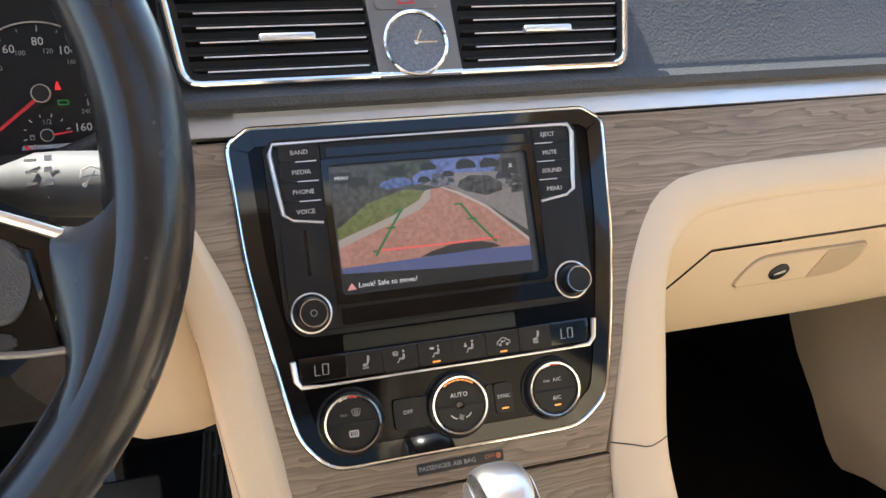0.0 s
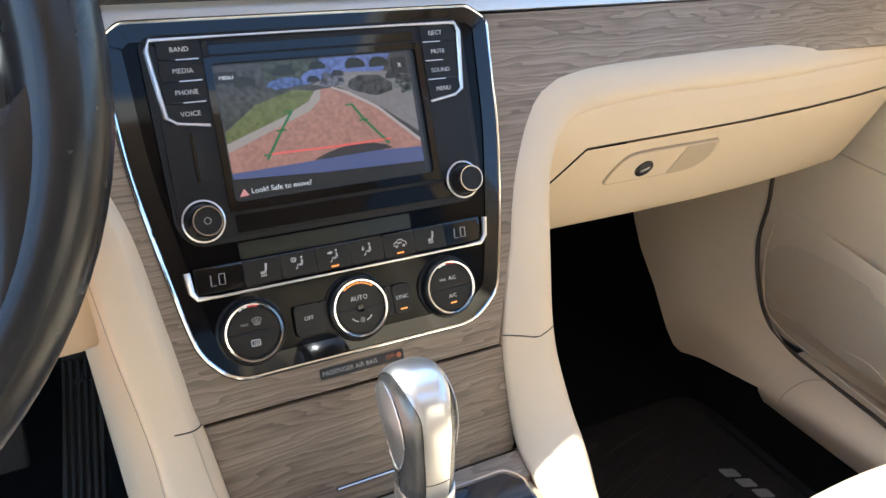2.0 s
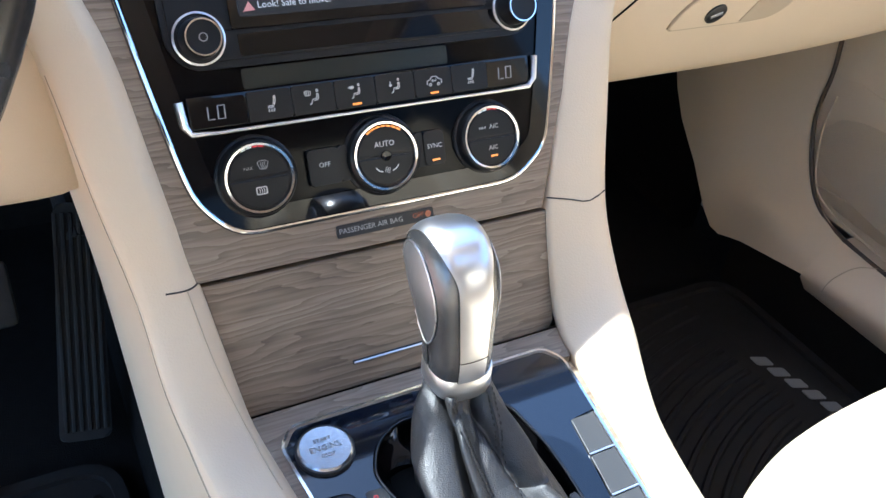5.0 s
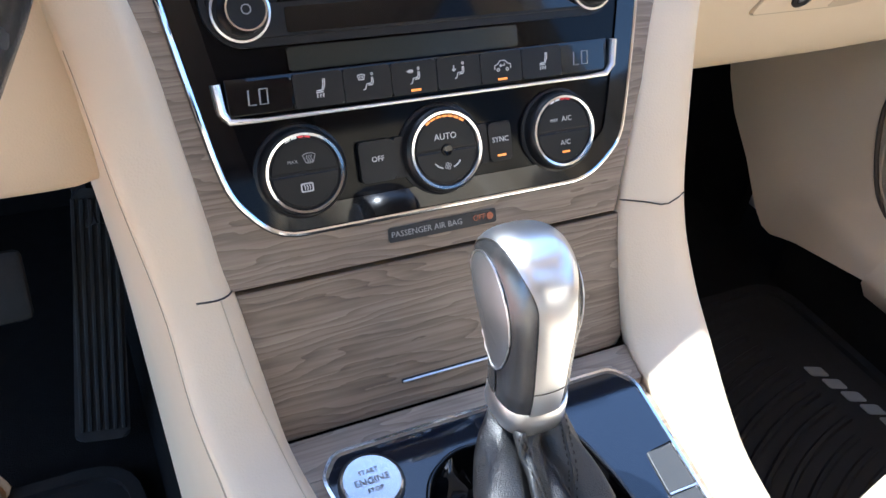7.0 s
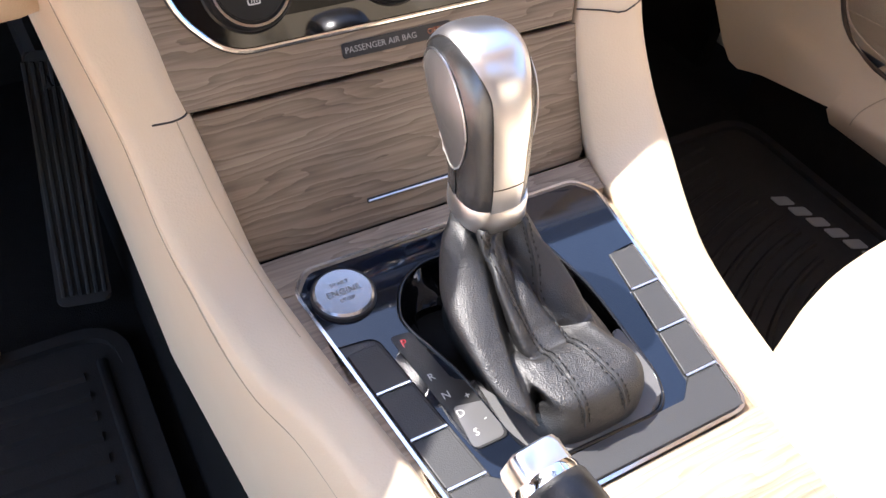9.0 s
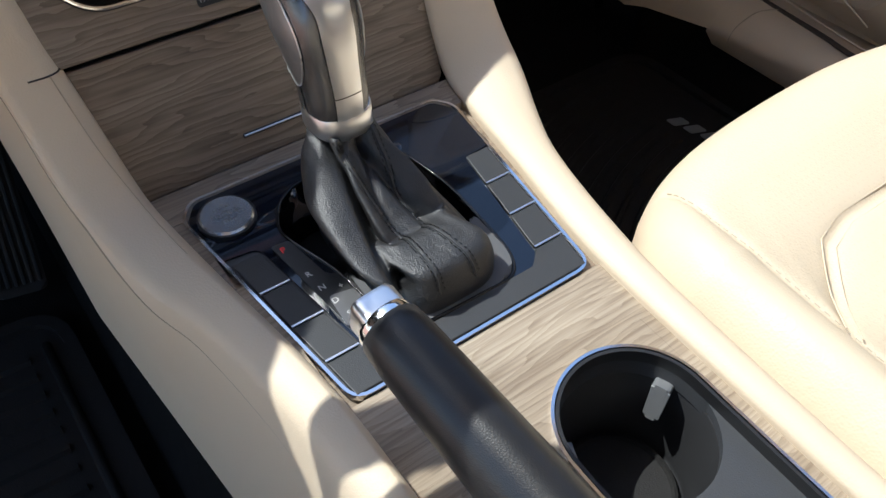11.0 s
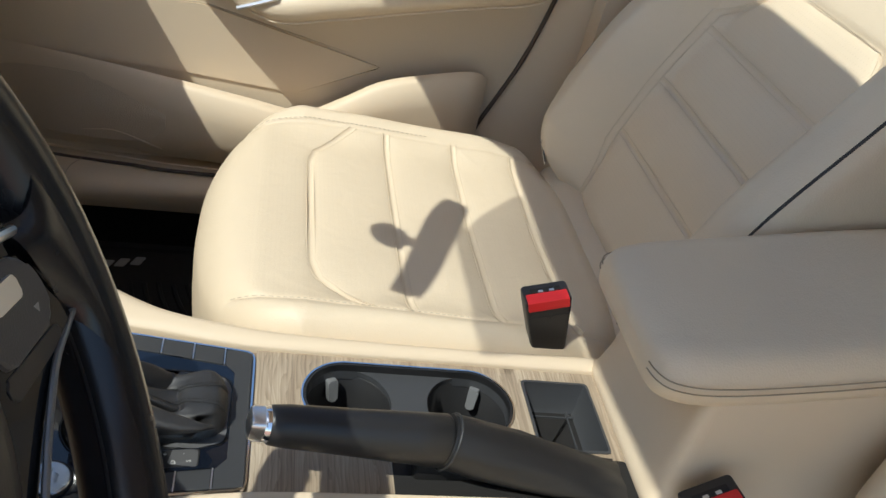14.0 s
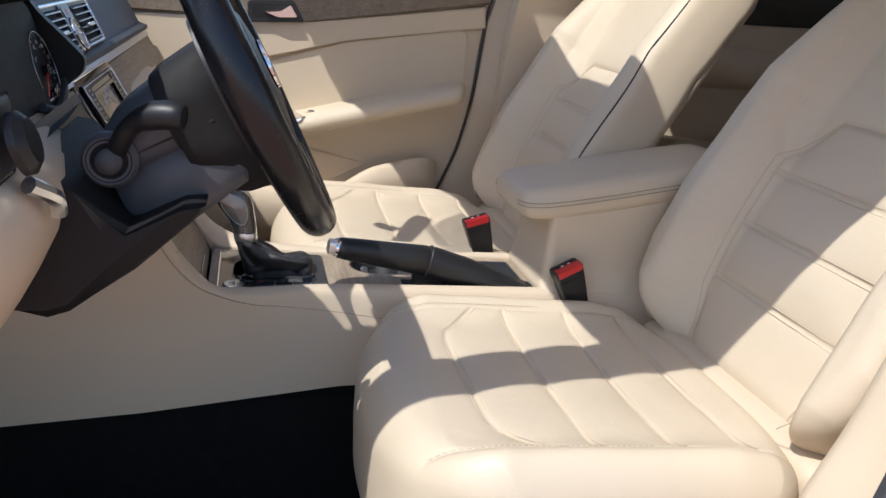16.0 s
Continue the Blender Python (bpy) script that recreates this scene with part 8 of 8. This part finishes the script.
# spokes: wide side spokes edged in silver, and a forked lower spoke
for s in (-1, 1):
    sp = [[(s * 0.060, 0.026, 0.002), (s * 0.060, -0.034, 0.002), (s * 0.060, -0.034, -0.022), (s * 0.060, 0.026, -0.022)], [(s * 0.115, 0.018, 0.004), (s * 0.115, -0.030, 0.004), (s * 0.115, -0.030, -0.014), (s * 0.115, 0.018, -0.014)], [(s * 0.142, 0.016, 0.005), (s * 0.142, -0.028, 0.005), (s * 0.142, -0.028, -0.010), (s * 0.142, 0.016, -0.010)]]
    spoke = part("spoke", loft(sp, closed=True, caps=True), PIANO, wheel, "gloss black side spoke", m=WR, angle=30)
    web = []
    for j in range(9):
        f = j / 8
        row = []
        for k in range(15):
            v = 1 - k / 7
            inner = Vector((0.137 + 0.0065 * (1 - v), 0.013 + 0.0195 * (v - 1)))
            a = radians(-4 + 17 * v * (0.45 + 0.55 * f ** 1.6))
            outer = Vector((0.1628 * math.cos(a), 0.1628 * math.sin(a)))
            q = inner.lerp(outer, f)
            row.append((s * q.x, q.y, 0.0045 + 0.0062 * f ** 0.8 + 0.002 * math.sin(math.pi * f) - 0.006 * v ** 6 * (1 - f)))
        web.append(row)
    part("thumb_rest", thick(loft(web), 0.005), RIM_HIDE, wheel, "leather thumb rest flowing into the rim", m=WR, angle=60)
    blk = rounded([(s * 0.088, -0.024), (s * 0.131, -0.022), (s * 0.134, -0.006), (s * 0.127, 0.007), (s * 0.088, 0.011)][::s], 0.007)
    part("switch_block", prism(blk, 0.002, 0.0105, 0.002), GREY, spoke, "grey switch cluster", m=WR)
    part("switch", prism(rounded(rect(s * 0.106 - 0.010, -0.006, s * 0.106 + 0.010, 0.003), 0.002), 0.010, 0.0122, 0.0006), SATIN, spoke, "silver rocker", m=WR)
    part("switch_mark", prism([(s * 0.122 - 0.002, -0.0125), (s * 0.122 + 0.002, -0.0125), (s * 0.122, -0.0155)], 0.0104, 0.0108), GREY_PRINT, spoke, m=WR)
    low = rounded([(s * 0.086, -0.034), (s * 0.132, -0.031), (s * 0.133, -0.0245), (s * 0.086, -0.0250)][::s], 0.003)
    part("lower_switch", prism(low, 0.0, 0.0090, 0.0015), BLACK, spoke, m=WR)
    part("spoke_edge", tube(smooth_line([(s * 0.139, 0.0125, 0.006), (s * 0.128, 0.0140, 0.0075), (s * 0.108, 0.0165, 0.0085), (s * 0.088, 0.0200, 0.009)], 14), 0.0022, 8), SATIN, spoke, "silver edge", m=WR)
    leg = smooth_line([(s * 0.036, -0.084, 0.002), (s * 0.034, -0.108, 0.003), (s * 0.038, -0.136, 0.002), (s * 0.050, -0.158, 0.0)], 16)
    part("lower_spoke", tube(leg, [0.015] * 10 + [0.016, 0.016, 0.017, 0.017, 0.017, 0.016], 12), PIANO, wheel, "gloss black lower spoke", m=WR, angle=60)
    part("lower_spoke_trim", tube([(p.x - s * 0.0120, p.y, p.z + 0.010) for p in leg], 0.0009, 6), SATIN, wheel, "satin silver spoke inlay", m=WR)
    trim = smooth_line([(s * 0.152, -0.026, 0.008), (s * 0.138, -0.030, 0.008), (s * 0.112, -0.037, 0.010), (s * 0.072, -0.062, 0.011), (s * 0.046, -0.084, 0.012), (s * 0.022, -0.0915, 0.012), (0, -0.092, 0.012)], 26)
    plate = [(p.x, p.y) for p in trim[2:]] + [(0.0, -0.03), (s * 0.06, 0.010), (s * 0.130, 0.006)]
    part("spoke_plate", prism(plate[::s], -0.016, 0.0085, 0.002), PIANO, wheel, "gloss black plate round the airbag cover", m=WR)
    part("hub_trim", tube(trim, 0.0015, 8), STEEL_GREY, wheel, "dark silver trim under the hub", m=WR)

# deep black housing behind the hub, closing the gap to the column
rows = []
for w, hx, up, dn in ((-0.012, 0.060, 0.048, 0.104), (-0.024, 0.074, 0.050, 0.110), (-0.050, 0.080, 0.046, 0.106), (-0.076, 0.081, 0.041, 0.092), (-0.084, 0.080, 0.039, 0.086)):
    rows.append([(x, y, w) for x, y in rounded([(-hx * 0.55, -dn), (hx * 0.55, -dn), (hx, -dn * 0.5), (hx, up * 0.4), (hx * 0.75, up), (-hx * 0.75, up), (-hx, up * 0.4), (-hx, -dn * 0.5)], 0.018, 5)])
part("hub_back", loft(rows, closed=True, caps=True), BLACK_SOFT, wheel, "black housing behind the hub", m=WM, angle=50)

col = thing("steering_column", "charcoal steering column shroud with stalks", "steering column")


def col_sec(w, hx, up, dn):
    pts = rounded([(-hx, -dn), (hx, -dn), (hx * 1.04, 0.0), (hx * 0.80, up), (-hx * 0.80, up), (-hx * 1.04, 0.0)], [0.02, 0.02, 0.02, 0.025, 0.025, 0.02], 5)
    return [(x, y, w) for x, y in pts]


part("upper_shroud", loft([col_sec(w, hx, up, dn) for w, hx, up, dn in ((-0.028, 0.058, 0.022, 0.020), (-0.040, 0.070, 0.034, 0.030), (-0.075, 0.076, 0.036, 0.034), (-0.125, 0.078, 0.024, 0.034), (-0.155, 0.070, 0.004, 0.03))], closed=True, caps=True), SHROUD, col, "charcoal upper shroud", m=WM, angle=40)
part("lower_shroud", loft([[(x, y - 0.045, w) for x, y, w in col_sec(w, hx, up, dn)] for w, hx, up, dn in ((-0.034, 0.058, 0.03, 0.030), (-0.045, 0.068, 0.03, 0.045), (-0.100, 0.076, 0.03, 0.055), (-0.145, 0.074, 0.03, 0.06), (-0.160, 0.064, 0.03, 0.05))], closed=True, caps=True), SHROUD, col, "charcoal lower shroud", m=WM, angle=40)
part("shroud_joint", tube([(sx * 0.079, -0.018, w) for sx in (-1,) for w in (-0.045, -0.09, -0.15, -0.19)], 0.0012, 5), PIPING, col, m=WM)
part("shroud_ring_joint", tube([(x * 1.005, y * 1.005, w) for x, y, w in col_sec(-0.085, 0.0785, 0.0365, 0.0345)], 0.0011, 5, closed=True), PIPING, col, m=WM)
# wiper stalk to the right, indicator stalk to the left
st = part("wiper_stalk", tube([WM @ Vector(p) for p in ((0.060, 0.005, -0.060), (0.095, 0.004, -0.058), (0.106, 0.003, -0.0555), (0.114, 0.002, -0.0535), (0.121, 0.0015, -0.0518), (0.130, 0.000, -0.050), (0.150, -0.002, -0.046), (0.172, -0.004, -0.040))], [0.007, 0.007, 0.009, 0.013, 0.0165, 0.0180, 0.0180, 0.015], 18, flat=0.75), STALK_GREY, col, "dark grey wiper stalk with white marks", angle=50)
for k in range(4):
    part("stalk_mark", box(0.0045, 0.0010, 0.0010, at=(0, 0, 0)), WHITE, st, m=WM @ Matrix.Translation((0.122 + 0.0004 * k, 0.0085 - 0.005 * k, -0.0344 - 0.00115 * (k - 1.5) ** 2)))
    part("stalk_mark", box(0.0028, 0.0022, 0.0010, at=(0, 0, 0)), WHITE, st, m=WM @ Matrix.Translation((0.129, 0.0085 - 0.005 * k, -0.0316 - 0.00115 * (k - 1.5) ** 2)))
strokes("wiper_mark", [[(-0.0042, -0.0010), (-0.0034, 0.0022), (0.0, 0.0036), (0.0034, 0.0022), (0.0042, -0.0010), (0.0020, -0.0002), (-0.0020, -0.0002), (-0.0042, -0.0010)], [(-0.0024, -0.0034), (0.0014, 0.0016)], round_dot(-0.0028, -0.0038, 0.0006)], 0.1450, -0.0005, -0.0287, st, WHITE, WM, 0.0004)
part("stalk_boss", turned([(0.026, 0), (0.026, 0.010), (0.022, 0.015), (0.017, 0.014), (0.016, 0.008), (0.0, 0.008)], 32), SHROUD, col, m=WM @ Matrix.Translation((-0.074, -0.013, -0.146)) @ Matrix.Rotation(radians(-90), 4, "Y"))
part("indicator_stalk", tube(smooth_line([(-0.412, 0.202, 0.648), (-0.428, 0.196, 0.662), (-0.438, 0.186, 0.679), (-0.447, 0.172, 0.690), (-0.454, 0.154, 0.695), (-0.459, 0.136, 0.694)], 20), [0.0092] * 10 + [0.0098, 0.0108, 0.0120, 0.0128, 0.0130, 0.0130, 0.0130, 0.0128, 0.0124, 0.0105], 14), BLACK, col, "black indicator stalk", angle=50)
part("boss_well", turned([(0.0215, 0.0100), (0.0205, 0.0150), (0.0150, 0.0125), (0.0, 0.0120)], 32), BLACK_SOFT, col, "dark well round the stalk", m=WM @ Matrix.Translation((-0.074, -0.013, -0.146)) @ Matrix.Rotation(radians(-90), 4, "Y"))
part("lock_cap", turned([(0.0120, -0.004), (0.0120, 0.002), (0.0098, 0.0050), (0.0056, 0.0070), (0.0, 0.0076)], 24), STALK_GREY, col, "grey boss cap", m=WM @ Matrix.Translation((-0.0905, -0.013, -0.146)) @ Matrix.Rotation(radians(-90), 4, "Y"))
